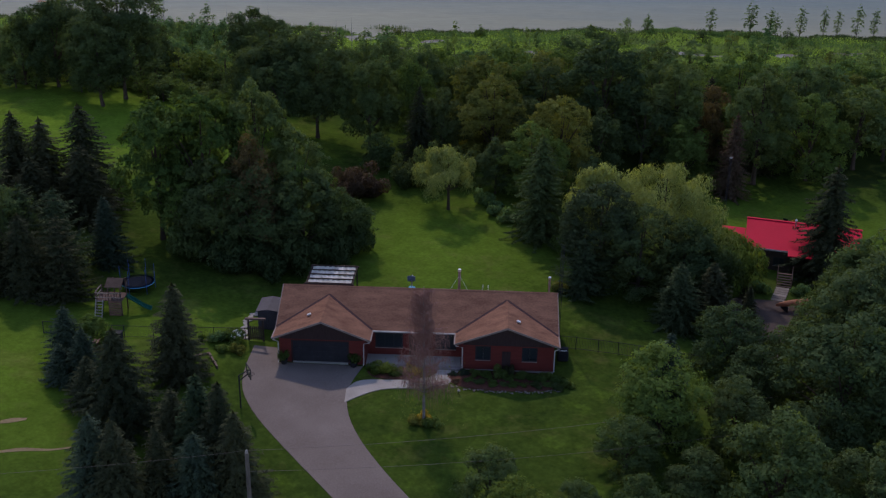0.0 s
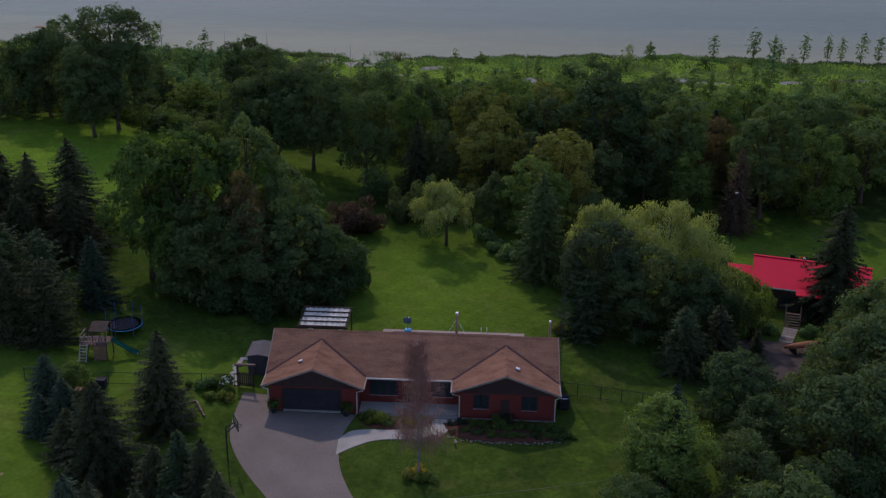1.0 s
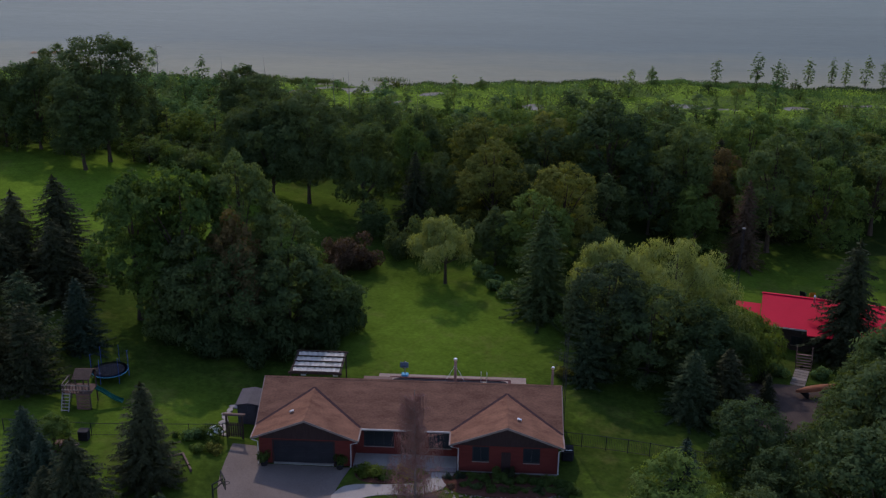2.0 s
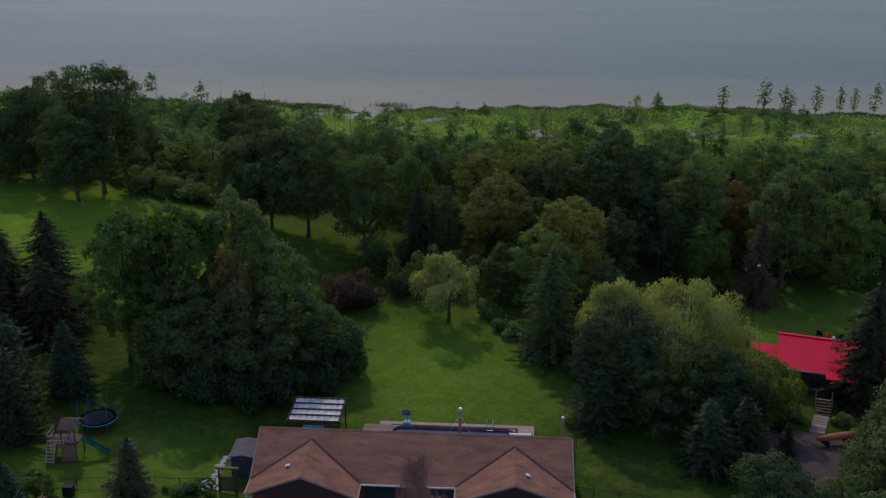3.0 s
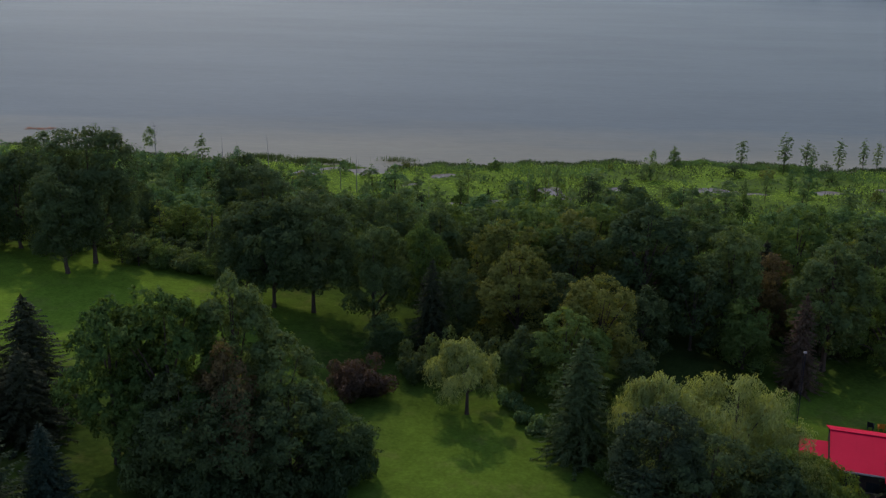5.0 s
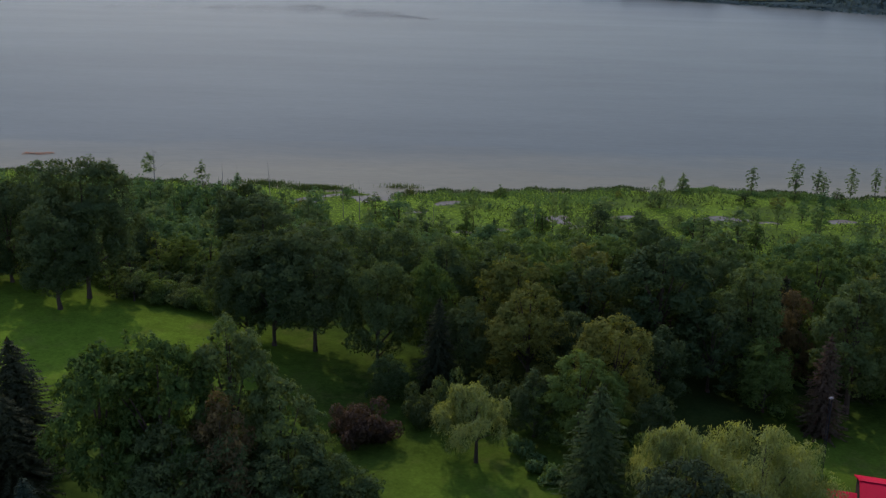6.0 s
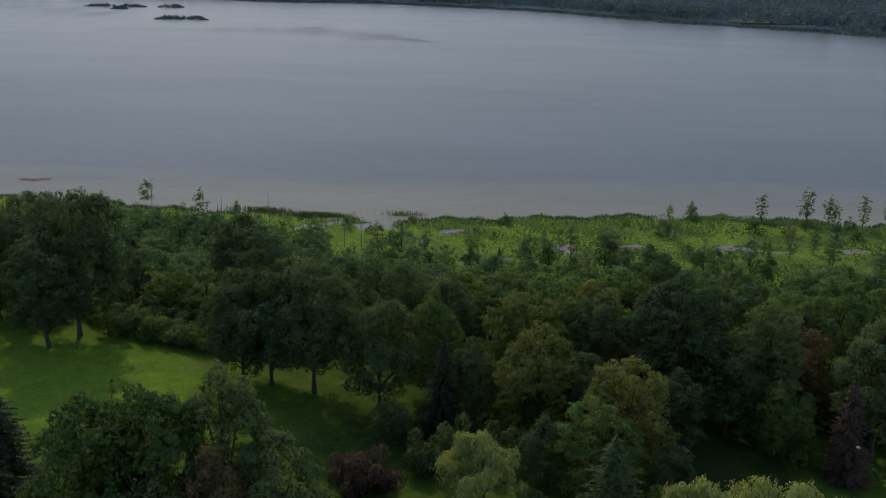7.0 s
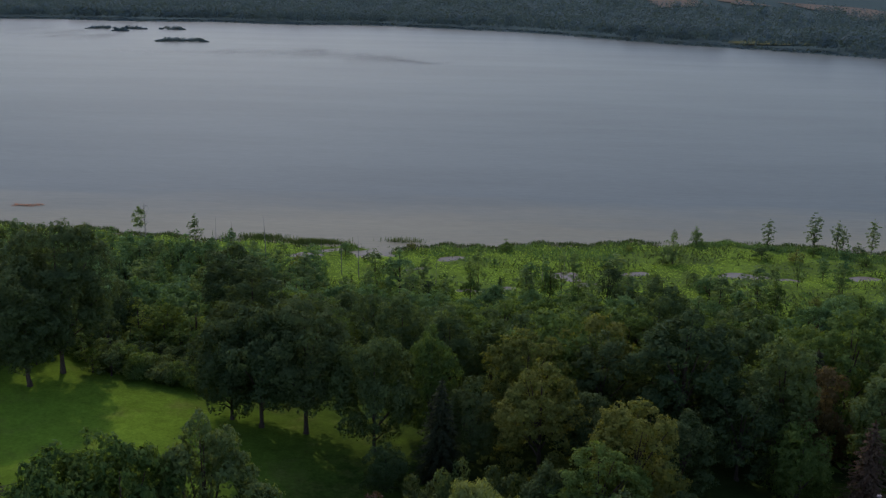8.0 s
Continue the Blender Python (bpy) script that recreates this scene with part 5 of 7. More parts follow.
    for x, y, hgt in ((72.4, 187, 6.8), (81.9, 185.7, 8.6), (86.2, 183.6, 7.4), (93.2, 182.2, 8.4), (89.0, 188, 6), (101, 189, 8), (105, 191, 7.5), (109, 188, 9), (114, 190, 8), (118, 189, 9.5), (122, 191, 8), (52, 188, 4.0), (57, 189, 4.5)):
        tree("marsh_tree", POPLARS[int(x * 2) % 6], x, y, hgt / 9, "slender poplar-like tree on the lake shore", leaf=F_POPLAR, group="shore trees", wide=rng.uniform(1.0, 1.6))
    for _ in range(900):
        x, y = rng.uniform(-90, -20), rng.uniform(112, 162)
        if y > 152 + 0.3 * (-30 - x) or any((x - a) ** 2 + (y - b) ** 2 < 5.5 for a, b in placed):
            continue
        placed.append((x, y))
        k += 1
        slim = rng.random() < 0.4
        tree("marsh_tree", (SAPLINGS if slim else YOUNG)[k % 4], x, y, rng.uniform(0.65, 1.25), "fresh green young tree at the marsh edge", leaf=F_SAPLING if rng.random() < 0.8 else F_POPLAR, group="marsh trees", wide=rng.uniform(0.9, 1.6))
    for _ in range(170):
        x, y = rng.uniform(-24, 115), rng.uniform(119, 143)
        if any((x - a) ** 2 + (y - b) ** 2 < 12 for a, b in placed):
            continue
        placed.append((x, y))
        tree("marsh_tree", YOUNG[int(x) % 4], x, y, rng.uniform(0.5, 1.1), "fresh green young tree at the marsh edge", leaf=rng.choice([F_SAPLING, F_MAPLE]), group="marsh trees", wide=rng.uniform(0.7, 1.3))
    for _ in range(150):
        x, y = rng.uniform(-30, 120), rng.uniform(126, 186)
        if rng.random() > 1 - 0.7 * (y - 126) / 60 or any((x - a) ** 2 + (y - b) ** 2 < 7 for a, b in placed) or ground_z(x, y) < -6.45:
            continue
        placed.append((x, y))
        tree("marsh_shrub", YOUNG[int(x * 3) % 4], x, y, rng.uniform(0.22, 0.55), "bushy green shrub growing in the marsh", "shrub", leaf=rng.choice([F_SAPLING, F_DEEP, F_MAPLE, F_OLIVE]), group="marsh shrubs", wide=rng.uniform(1.2, 2.2))
    for x, y, hgt in ((-50.0, 168.0, 8.4),):
        tree("marsh_tree", POPLARS[int(-x) % 4], x, y, hgt / 9, "slender tree standing above the marsh edge", leaf=F_POPLAR, group="marsh trees", wide=1.3)
    for meshes, base, base_r, x, y, hgt, r, leaf, label in (
        (SAPLINGS, 7, 1.5, 9.6, 141.8, 10.0, 2.0, F_POPLAR, "tall thin-stemmed tree standing in the marsh"),
        (SAPLINGS, 7, 1.5, 21.7, 142.4, 8.0, 1.5, F_SAPLING, "thin-stemmed tree standing in the marsh"),
        (SAPLINGS, 7, 1.5, 24.9, 146.4, 8.4, 1.1, F_POPLAR, "thin half-bare tree beside a marsh pool"),
        (SAPLINGS, 7, 1.5, 78.1, 152.4, 9.6, 2.4, F_SAPLING, "tall green tree standing in the marsh"),
        (SAPLINGS, 7, 1.5, 76.6, 160.1, 5.0, 1.7, F_SAPLING, "small green tree standing in the marsh"),
        (SPRUCES, 9, 3.3, 13.5, 136.3, 5.8, 1.6, F_DEEP, "small dark pointed cedar at the marsh edge"),
        (SPRUCES, 9, 3.3, 18.9, 134.5, 6.1, 1.8, F_DEEP, "small dark pointed cedar at the marsh edge"),
        (YOUNG, 6, 2.0, 0.7, 139.3, 3.4, 2.0, F_DARK, "round dark bush at the marsh edge"),
        (YOUNG, 6, 2.0, 32.5, 137.4, 8.4, 2.7, F_DARK, "dark upright tree at the marsh edge"),
        (YOUNG, 6, 2.0, 35.7, 133.8, 6.8, 2.8, F_DEEP, "green bushy tree at the marsh edge"),
        (YOUNG, 6, 2.0, -4.8, 143.0, 8.4, 3.4, F_SAPLING, "broad fresh green tree at the marsh edge"),
        (YOUNG, 6, 2.0, 49.1, 170.6, 6.0, 2.2, F_POPLAR, "fresh green tree standing in the marsh"),
        (YOUNG, 6, 2.0, 52.0, 145.8, 6.2, 2.4, F_SAPLING, "green bushy tree at the marsh edge"),
        (YOUNG, 6, 2.0, 56.7, 186.6, 3.8, 1.6, F_POPLAR, "small bushy tree on the lake shore"),
    ):
        tall = hgt / base
        tree("marsh_tree", meshes[int(abs(x) * 3) % 4], x, y, tall, label, leaf=leaf, wide=r / (base_r * tall), group="marsh trees")
    for x, y in ((-66, 150), (-63, 144), (-70, 156), (-58, 148), (-75, 160), (-80, 158), (-86, 164), (-92, 162), (-56, 140)):
        tree("marsh_tree", SAPLINGS[int(-x) % 4], x, y, rng.uniform(0.9, 1.2), "slender young green tree standing in the marsh", leaf=F_SAPLING, group="marsh trees", wide=1.5)



forest()


# ---- shrubs, beds and front yard ----
def shrub(x, y, r, hgt, leaf, label, mesh=None, name="shrub", category="shrub", group=""):
    rng = random.Random(int(x * 313 + y * 71))
    me = mesh or (LARGE_BUSHES if r > 1.4 else DENSE)[rng.randrange(3)]
    ob = new(name, me)
    ob.matrix_world = Matrix.LocRotScale((x, y, gz(x, y)), Euler((0, 0, rng.uniform(0, 6.28))), (r, r, hgt))
    ob.material_slots[0].link = "OBJECT"
    ob.material_slots[0].material = leaf
    return tagged(ob, label, category, group)


def bed(name, outline, label):
    """A planting bed: a low mound of mulch inside an outline."""
    bm = bmesh.new()
    cx, cy = sum(p[0] for p in outline) / len(outline), sum(p[1] for p in outline) / len(outline)
    ring0 = [bm.verts.new((x, y, gz(x, y) - 0.05)) for x, y in outline]
    ring1 = [bm.verts.new((cx + (x - cx) * 0.93, cy + (y - cy) * 0.93, gz(x, y) + 0.07)) for x, y in outline]
    ring2 = [bm.verts.new((cx + (x - cx) * 0.5, cy + (y - cy) * 0.5, gz(cx, cy) + 0.12)) for x, y in outline]
    c = bm.verts.new((cx, cy, gz(cx, cy) + 0.13))
    n = len(outline)
    for a, b in ((ring0, ring1), (ring1, ring2)):
        for i in range(n):
            bm.faces.new((a[i], a[(i + 1) % n], b[(i + 1) % n], b[i]))
    for i in range(n):
        bm.faces.new((ring2[i], ring2[(i + 1) % n], c))
    bmesh.ops.recalc_face_normals(bm, faces=bm.faces[:])
    return tagged(new(name, to_mesh(name, bm, MULCH)), label, "flower bed", kind="structure")


bed("flower_bed", [tuple(p) for p in spline([(13.4, -0.9), (13.7, -2.4), (15.0, -3.3), (18.0, -3.6), (21.5, -3.4), (23.8, -2.7), (24.3, -1.2), (23.2, -0.1), (15.1, -0.1), (14.8, -0.8), (13.4, -0.9)], 30)][:-1], "mulched bed with low shrubs along the house")
bed("flower_bed", [tuple(p) for p in spline([(6.5, -0.4), (6.7, -1.7), (7.6, -2.35), (9.4, -2.4), (11.2, -2.0), (12.3, -1.3), (12.5, -0.4), (6.5, -0.4)], 24)][:-1], "mulched bed before the porch")
for x, y, r, hgt, leaf, label in [
    (7.4, -1.1, 0.75, 0.8, F_LIME, "bright green leafy shrub before the porch"),
    (8.5, -1.3, 0.8, 0.85, F_LIME, "bright green leafy shrub before the porch"),
    (9.4, -1.5, 0.6, 0.5, F_MAPLE, "low green shrub before the porch"),
    (10.2, -1.2, 0.65, 0.65, F_OLIVE, "olive shrub before the porch"),
    (11.0, -1.3, 0.6, 0.6, F_YELLOW, "shrub covered in yellow flowers"),
    (10.5, -0.8, 0.45, 0.7, F_YELLOW, "shrub covered in yellow flowers"),
    (11.8, -0.9, 0.55, 0.5, F_OLIVE, "olive shrub before the porch"),
    (14.3, -1.1, 0.35, 0.35, F_BLUE, "pale grey-green cushion plant"),
    (15.2, -0.9, 0.45, 0.55, F_BLUE, "pale grey-green cushion plant"),
    (16.2, -1.0, 0.55, 0.6, F_MAPLE, "dark green shrub along the house wall"),
    (17.2, -1.3, 0.65, 0.7, F_MAPLE, "dark green shrub along the house wall"),
    (18.3, -1.0, 0.75, 1.1, F_MAPLE, "taller dark green shrub along the house wall"),
    (19.2, -1.5, 0.6, 0.6, F_MAPLE, "dark green shrub along the house wall"),
    (19.3, -0.7, 0.5, 1.3, F_SPRUCE, "narrow dark evergreen by the house wall"),
    (20.2, -1.2, 0.7, 0.8, F_MAPLE, "dark green shrub along the house wall"),
    (21.3, -1.4, 0.75, 0.85, F_MAPLE, "dark green shrub along the house wall"),
    (22.4, -1.1, 0.7, 0.75, F_MAPLE, "dark green shrub along the house wall"),
    (23.4, -1.6, 0.75, 0.7, F_MAPLE, "dark green shrub at the corner of the house"),
    (24.2, -2.1, 0.7, 0.6, F_MAPLE, "dark green shrub at the corner of the house"),
    (22.6, -2.3, 0.55, 0.4, F_MAPLE, "low green shrub in the bed"),
    (20.5, -2.5, 0.5, 0.35, F_MAPLE, "low green shrub in the bed"),
    (15.6, -2.0, 0.5, 0.35, F_MAPLE, "low green plant in the bed"),
    (16.7, -2.3, 0.55, 0.45, F_DEEP, "low green plant in the bed"),
    (17.8, -2.4, 0.6, 0.5, F_MAPLE, "low green plant in the bed"),
    (18.8, -2.6, 0.5, 0.4, F_DEEP, "low green plant in the bed"),
    (19.6, -2.5, 0.55, 0.5, F_MAPLE, "low green plant in the bed"),
    (21.5, -2.5, 0.6, 0.5, F_DEEP, "low green plant in the bed"),
    (23.3, -2.6, 0.6, 0.5, F_DEEP, "low green plant in the bed"),
    (14.6, -2.3, 0.35, 0.25, F_BURGUNDY, "low reddish plant in the bed"),
    (11.6, -9.2, 0.8, 0.6, F_OLIVE, "low shrub at the foot of a birch"),
    (12.8, -9.4, 0.85, 0.6, F_MAPLE, "low shrub at the foot of a birch"),
    (12.2, -8.6, 0.6, 0.7, F_YELLOW, "low yellowish shrub at the foot of a birch"),
    (-6.4, 3.0, 0.95, 1.0, F_MAPLE, "white-flowered hydrangea bush by the fence"),
    (-7.6, 2.4, 0.9, 0.9, F_SAPLING, "bright green leafy bush by the fence"),
    (-5.5, 1.8, 0.6, 0.8, F_MAPLE, "green leafy bush by the garden gate"),
    (-5.2, 0.7, 0.7, 0.7, F_OLIVE, "pale-edged leafy bush by the driveway"),
    (-6.4, 0.6, 0.7, 0.6, F_MAPLE, "green leafy bush by the driveway"),
    (1.7, 41.2, 2.9, 3.4, F_BURGUNDY, "large burgundy-leaved bush on the back lawn"),
    (-0.6, 42.5, 2.2, 2.8, F_BURGUNDY, "large burgundy-leaved bush on the back lawn"),
    (6.4, 45.6, 2.2, 3.4, F_DARK, "dark green bush at the edge of the lawn"),
    (9.4, 46.4, 2.4, 4.4, F_DEEP, "dull green bush at the edge of the woods"),
    (13.8, 47.0, 2.4, 3.8, F_DARK, "dark green bush at the edge of the woods"),
    (16.5, 40.0, 1.4, 1.6, F_SAPLING, "bright green weeds along the lawn edge"),
    (18.2, 37.5, 1.3, 1.4, F_SAPLING, "bright green weeds along the lawn edge"),
    (19.5, 35.2, 1.2, 1.3, F_SAPLING, "bright green weeds along the lawn edge"),
    (28.5, 36.5, 2.6, 3.4, F_MAPLE, "green bush at the edge of the woods"),
    (32.0, 38.5, 2.4, 3.2, F_SAPLING, "bright green bush at the edge of the woods"),
    (26.0, 27.0, 1.8, 2.2, F_MAPLE, "green bush under a pine"),
    (45.3, 40.2, 1.3, 1.5, F_MAPLE, "round green bush beside a mast"),
    (47.0, 24.0, 1.0, 1.2, F_SAPLING, "bright green shrub beside stone steps"),
    (51.8, 24.8, 1.0, 1.0, F_SAPLING, "bright green shrub beside stone steps"),
    (42.8, 24.5, 1.6, 1.3, F_SAPLING, "bright green shrubs by the parking place"),
    (52.6, 22.2, 0.9, 0.8, F_LIME, "yellow-green shrub by the parking place"),
    (-29.4, 72.6, 2.6, 2.6, F_MAPLE, "low rounded green shrub at the lawn edge"),
    (-26.0, 71.6, 2.8, 2.4, F_DEEP, "low rounded green shrub at the lawn edge"),
    (-22.8, 70.8, 2.4, 2.4, F_MAPLE, "low rounded green shrub at the lawn edge"),
    (-32.6, 73.4, 2.4, 3.0, F_DEEP, "rounded green shrub at the lawn edge"),
    (-19.8, 70.4, 2.0, 2.2, F_DEEP, "low rounded green shrub at the lawn edge"),
    (-43.0, 75.0, 2.6, 3.0, F_DEEP, "rounded green shrub behind the lawn"),
    (-14.2, 19.8, 2.6, 3.6, F_DEEP, "leafy green shrub under a clump of trees"),
    (-10.4, 18.8, 2.8, 3.8, F_DARK, "dark leafy shrub under a clump of trees"),
    (-6.4, 18.2, 2.8, 4.0, F_DARK, "dark leafy shrub under a clump of trees"),
    (-2.6, 19.4, 2.8, 4.2, F_DARK, "dark leafy shrub under a clump of trees"),
    (0.6, 22.0, 2.6, 4.4, F_DARK, "dark leafy shrub under a clump of trees"),
    (2.4, 24.6, 2.2, 4.4, F_DEEP, "rounded green shrub at the edge of the back lawn"),
    (24.6, 17.5, 0.9, 0.9, F_OLIVE, "low pale bush on the side lawn"),
]:
    low = 0.78 if 15 < x < 25 and -3 < y < 0 else 1.0
    shrub(x, y, r * (0.92 if low < 1 else 1.0), hgt * low, leaf, label)


def hydrangea_flowers():
    t = thing("hydrangea", -5.7, 3.1, gz(-5.7, 3.1), "hydrangea with round white flower heads", "shrub")
    lv = part("leaves", DENSE[1], None, t)
    lv.scale = (0.8, 0.7, 0.9)
    rng = np.random.default_rng(61)
    for i in range(18):
        bm = bmesh.new()
        bmesh.ops.create_icosphere(bm, subdivisions=2, radius=0.11)
        for v in bm.verts:
            v.co *= rng.uniform(0.85, 1.1)
        a, r = rng.uniform(0, 6.28), rng.uniform(0.1, 0.75)
        f = part("flower_head", bm, F_FLOWER, t)
        f.location = (math.cos(a) * r, math.sin(a) * r, 0.95 - 0.45 * r + rng.uniform(-0.05, 0.05))


hydrangea_flowers()


def edging():
    t = thing("stone_edging", 0, 0, 0, "row of pale rough stones edging the bed", "stone edging", kind="structure")
    me = bpy.data.meshes.new("stone")
    bm = bmesh.new()
    bmesh.ops.create_icosphere(bm, subdivisions=1, radius=0.16)
    r = random.Random(4)
    for v in bm.verts:
        v.co *= r.uniform(0.75, 1.2)
        v.co.z *= 0.7
    bm.to_mesh(me)
    bm.free()
    me.materials.append(STONE)
    line = spline([(13.4, -2.2), (14.0, -2.9), (15.0, -3.45), (18.0, -3.75), (21.5, -3.55), (23.6, -3.0)], 74)
    for x, y in line:
        s = new("stone", me)
        s.parent = t
        s.matrix_local = Matrix.LocRotScale((x + r.uniform(-0.15, 0.15), y + r.uniform(-0.2, 0.2), gz(x, y) + 0.05), Euler((0, 0, r.uniform(0, 6))), (r.uniform(0.3, 0.95), r.uniform(0.3, 0.7), r.uniform(0.3, 0.7)))


edging()


def stepping_stones():
    bm0 = bmesh.new()
    tube(bm0, [(0, 0, -0.04), (0, 0, 0.03), (0, 0, 0.05)], [0.5, 0.5, 0.46], 9)
    me = to_mesh("slab", bm0, CONCRETE)
    t = thing("stepping_stones", 0, 0, 0, "pale stepping stones in the grass by the shed", "stepping stones", kind="structure")
    for i, (x, y) in enumerate(spline([(-5.1, 3.6), (-5.5, 5.0), (-5.7, 6.6), (-5.5, 8.2), (-4.6, 9.6)], 10)):
        s = new("slab", me)
        s.parent = t
        s.matrix_local = Matrix.LocRotScale((x, y, gz(x, y) + 0.03), Euler((0, 0, i * 1.3)), (1.0, 0.5, 1))


stepping_stones()


def birch():
    t = thing("birch_tree", 12.2, -8.9, gz(12.2, -8.9), "bare weeping birch with pale trunk and thin reddish twigs", "tree")
    a, b = bare_tree_mesh(5, 12.2, 2.5, 80, 3000, hang=1.5, lean=-0.1)
    a.materials.append(PALE_BARK), b.materials.append(TWIG)
    part("trunk", a, None, t, "pale birch trunk and limbs")
    part("crown", b, None, t, "thin hanging reddish twigs")
    rng = np.random.default_rng(8)
    n = 900
    p = np.stack([rng.normal(0, 1.0, n), rng.normal(0, 1.0, n), rng.uniform(1.0, 5.6, n)], axis=1)
    part("leaves", quads_mesh("leaves", leaf_quads(p, rng.normal(0, 1, (n, 3)), rng.uniform(0.06, 0.13, n), rng), F_OLIVE), None, t, "few small green leaves on hanging twigs")


birch()


def basketball_hoop(x, y, top, board_mat, turn, label, base_mat, w=0.65, tall=0.9):
    """A hoop on a post; with a base_mat it stands on a filled base."""
    t = thing("basketball_hoop", x, y, gz(x, y) + 0.03, label, "basketball hoop", turn=turn)
    part("post", rod((0, 0, 0), (0, 0, top), 0.06), DARK_METAL if board_mat is DARK_METAL else STEEL, t)
    arm = bmesh.new()
    tube(arm, [(0, 0, top - 0.5), (0, -0.8, top)], [0.045, 0.045], 6)
    tube(arm, [(0, 0, top), (0, -0.8, top + 0.3)], [0.045, 0.045], 6)
    part("arm", arm, DARK_METAL, t)
    fr = bmesh.new()
    h0, h1 = top - 0.25, top - 0.25 + tall
    for a, b in (((-w, -0.82, h0), (w, -0.82, h0)), ((-w, -0.82, h1), (w, -0.82, h1)), ((-w, -0.82, h0), (-w, -0.82, h1)), ((w, -0.82, h0), (w, -0.82, h1)), ((-0.25, -0.82, h0 + 0.1), (-0.25, -0.82, h0 + 0.45)), ((0.25, -0.82, h0 + 0.1), (0.25, -0.82, h0 + 0.45))):
        tube(fr, [a, b], [0.04, 0.04], 5)
    bd = part("backboard", box(-w, w, -0.83, -0.81, h0, h1), CLEAR_BOARD if board_mat is DARK_METAL else board_mat, t)
    part("frame", fr, board_mat, bd)
    ring = bmesh.new()
    tube(ring, [(0.22 * math.cos(a), -1.07 + 0.22 * math.sin(a), h0 + 0.12) for a in np.linspace(0, 2 * math.pi, 15)], [0.02] * 15, 5, False)
    part("rim", ring, DARK_METAL, t)
    if base_mat:
        part("base", box(-0.34, 0.34, -0.42, 0.3, 0, 0.4, 0.1), base_mat, t, "bright blue filled base")


basketball_hoop(-2.9, -8.2, 3.05, DARK_METAL, radians(118), "black basketball hoop beside the driveway", None)


def utility_pole():
    x, y = 1.75, -25.6
    t = thing("utility_pole", x, y, gz(x, y) - 0.5, "weathered wooden utility pole with a steel cap", "utility pole")
    part("pole", tube(bmesh.new(), [(0, 0, 0), (0, 0, 8.6)], [0.17, 0.13], 10), POLE_WOOD, t)
    part("insulator", tube(bmesh.new(), [(0, -0.02, 8.6), (0, -0.02, 8.68), (0, -0.02, 8.8), (0, -0.02, 8.86)], [0.06, 0.1, 0.09, 0.05], 8), CONCRETE, t, "pale insulator")
    top = Vector((x, y, gz(x, y) + 8.3))
    for a, b, sag, lab in ((top, Vector((-42.0, -33.0, 8.2)), 1.0, "thin grey power line"), (top, Vector((70.0, 7.5, 2.0)), 2.4, "thin grey power line"), (top - Vector((0, 0, 1.6)), Vector((70.0, -1.5, 4.0)), 2.4, "thin grey cable below the power line")):
        bm = bmesh.new()
        pts = [a.lerp(b, k) - Vector((0, 0, sag * 4 * k * (1 - k))) for k in np.linspace(0, 1, 24)]
        tube(bm, pts, [0.009] * 24, 4, False)
        tagged(new("power_line", to_mesh("power_line", bm, POLE_WOOD)), lab, "power line", "power lines")


utility_pole()


def fence(points, hgt, label, spacing=2.4, bars=False):
    t = thing("fence", points[0][0], points[0][1], 0, label, "fence")
    o = Vector((points[0][0], points[0][1], 0))
    ends = []
    for a, b in zip(points, points[1:]):
        a, b = Vector((*a, 0)), Vector((*b, 0))
        n = max(1, round((b - a).length / spacing))
        ends += [a.lerp(b, i / n) for i in range(n)]
    ends.append(Vector((*points[-1], 0)))
    for p in ends:
        p.z = gz(p.x, p.y)
    for p in ends:
        part("post", rod(p - o - Vector((0, 0, 0.2)), p - o + Vector((0, 0, hgt)), 0.04, 7), DARK_METAL, t)
    for a, b in zip(ends, ends[1:]):
        for z in (hgt - 0.05, 0.12):
            part("rail", rod(a - o + Vector((0, 0, z)), b - o + Vector((0, 0, z)), 0.025, 5), DARK_METAL, t)
        bm = bmesh.new()
        n = max(4, int((b - a).length / 0.14))
        for i in range(1, n):
            p = a.lerp(b, i / n) - o
            tube(bm, [p + Vector((0, 0, 0.12)), p + Vector((0, 0, hgt - 0.05))], [0.006 if not bars else 0.012] * 2, 3, False)
        part("mesh_panel", bm, DARK_METAL, t)


fence([(-22.5, 0.4), (-15.5, 1.2), (-10.5, 2.2), (-5.0, 3.3)], 1.25, "thin black chain-link fence across the yard")
fence([(23.4, 4.9), (27.5, 4.5), (33.0, 4.1), (37.0, 4.0)], 1.35, "black metal yard fence beside the house", 1.9, True)


def garden_gate():
    t = thing("garden_gate", -4.0, 3.35, gz(-4, 3.35), "dark wooden garden gate under a beam", "gate")
    part("post", box(-0.75, -0.6, -0.08, 0.08, -0.2, 2.15, 0.01), DARK_WOOD, t)
    part("post", box(0.6, 0.75, -0.08, 0.08, -0.2, 2.15, 0.01), DARK_WOOD, t)
    part("beam", box(-0.95, 0.95, -0.12, 0.12, 2.15, 2.32, 0.015), WOOD, t, "weathered top beam")
    part("rail", box(-0.58, 0.58, -0.02, 0.03, 0.3, 0.4), DARK_WOOD, t)
    part("rail", box(-0.58, 0.58, -0.02, 0.03, 1.2, 1.3), DARK_WOOD, t)
    for i in range(6):
        part("slat", box(-0.55 + i * 0.19, -0.41 + i * 0.19, -0.045, -0.022, 0.12, 1.5), DARK_WOOD, t)


garden_gate()


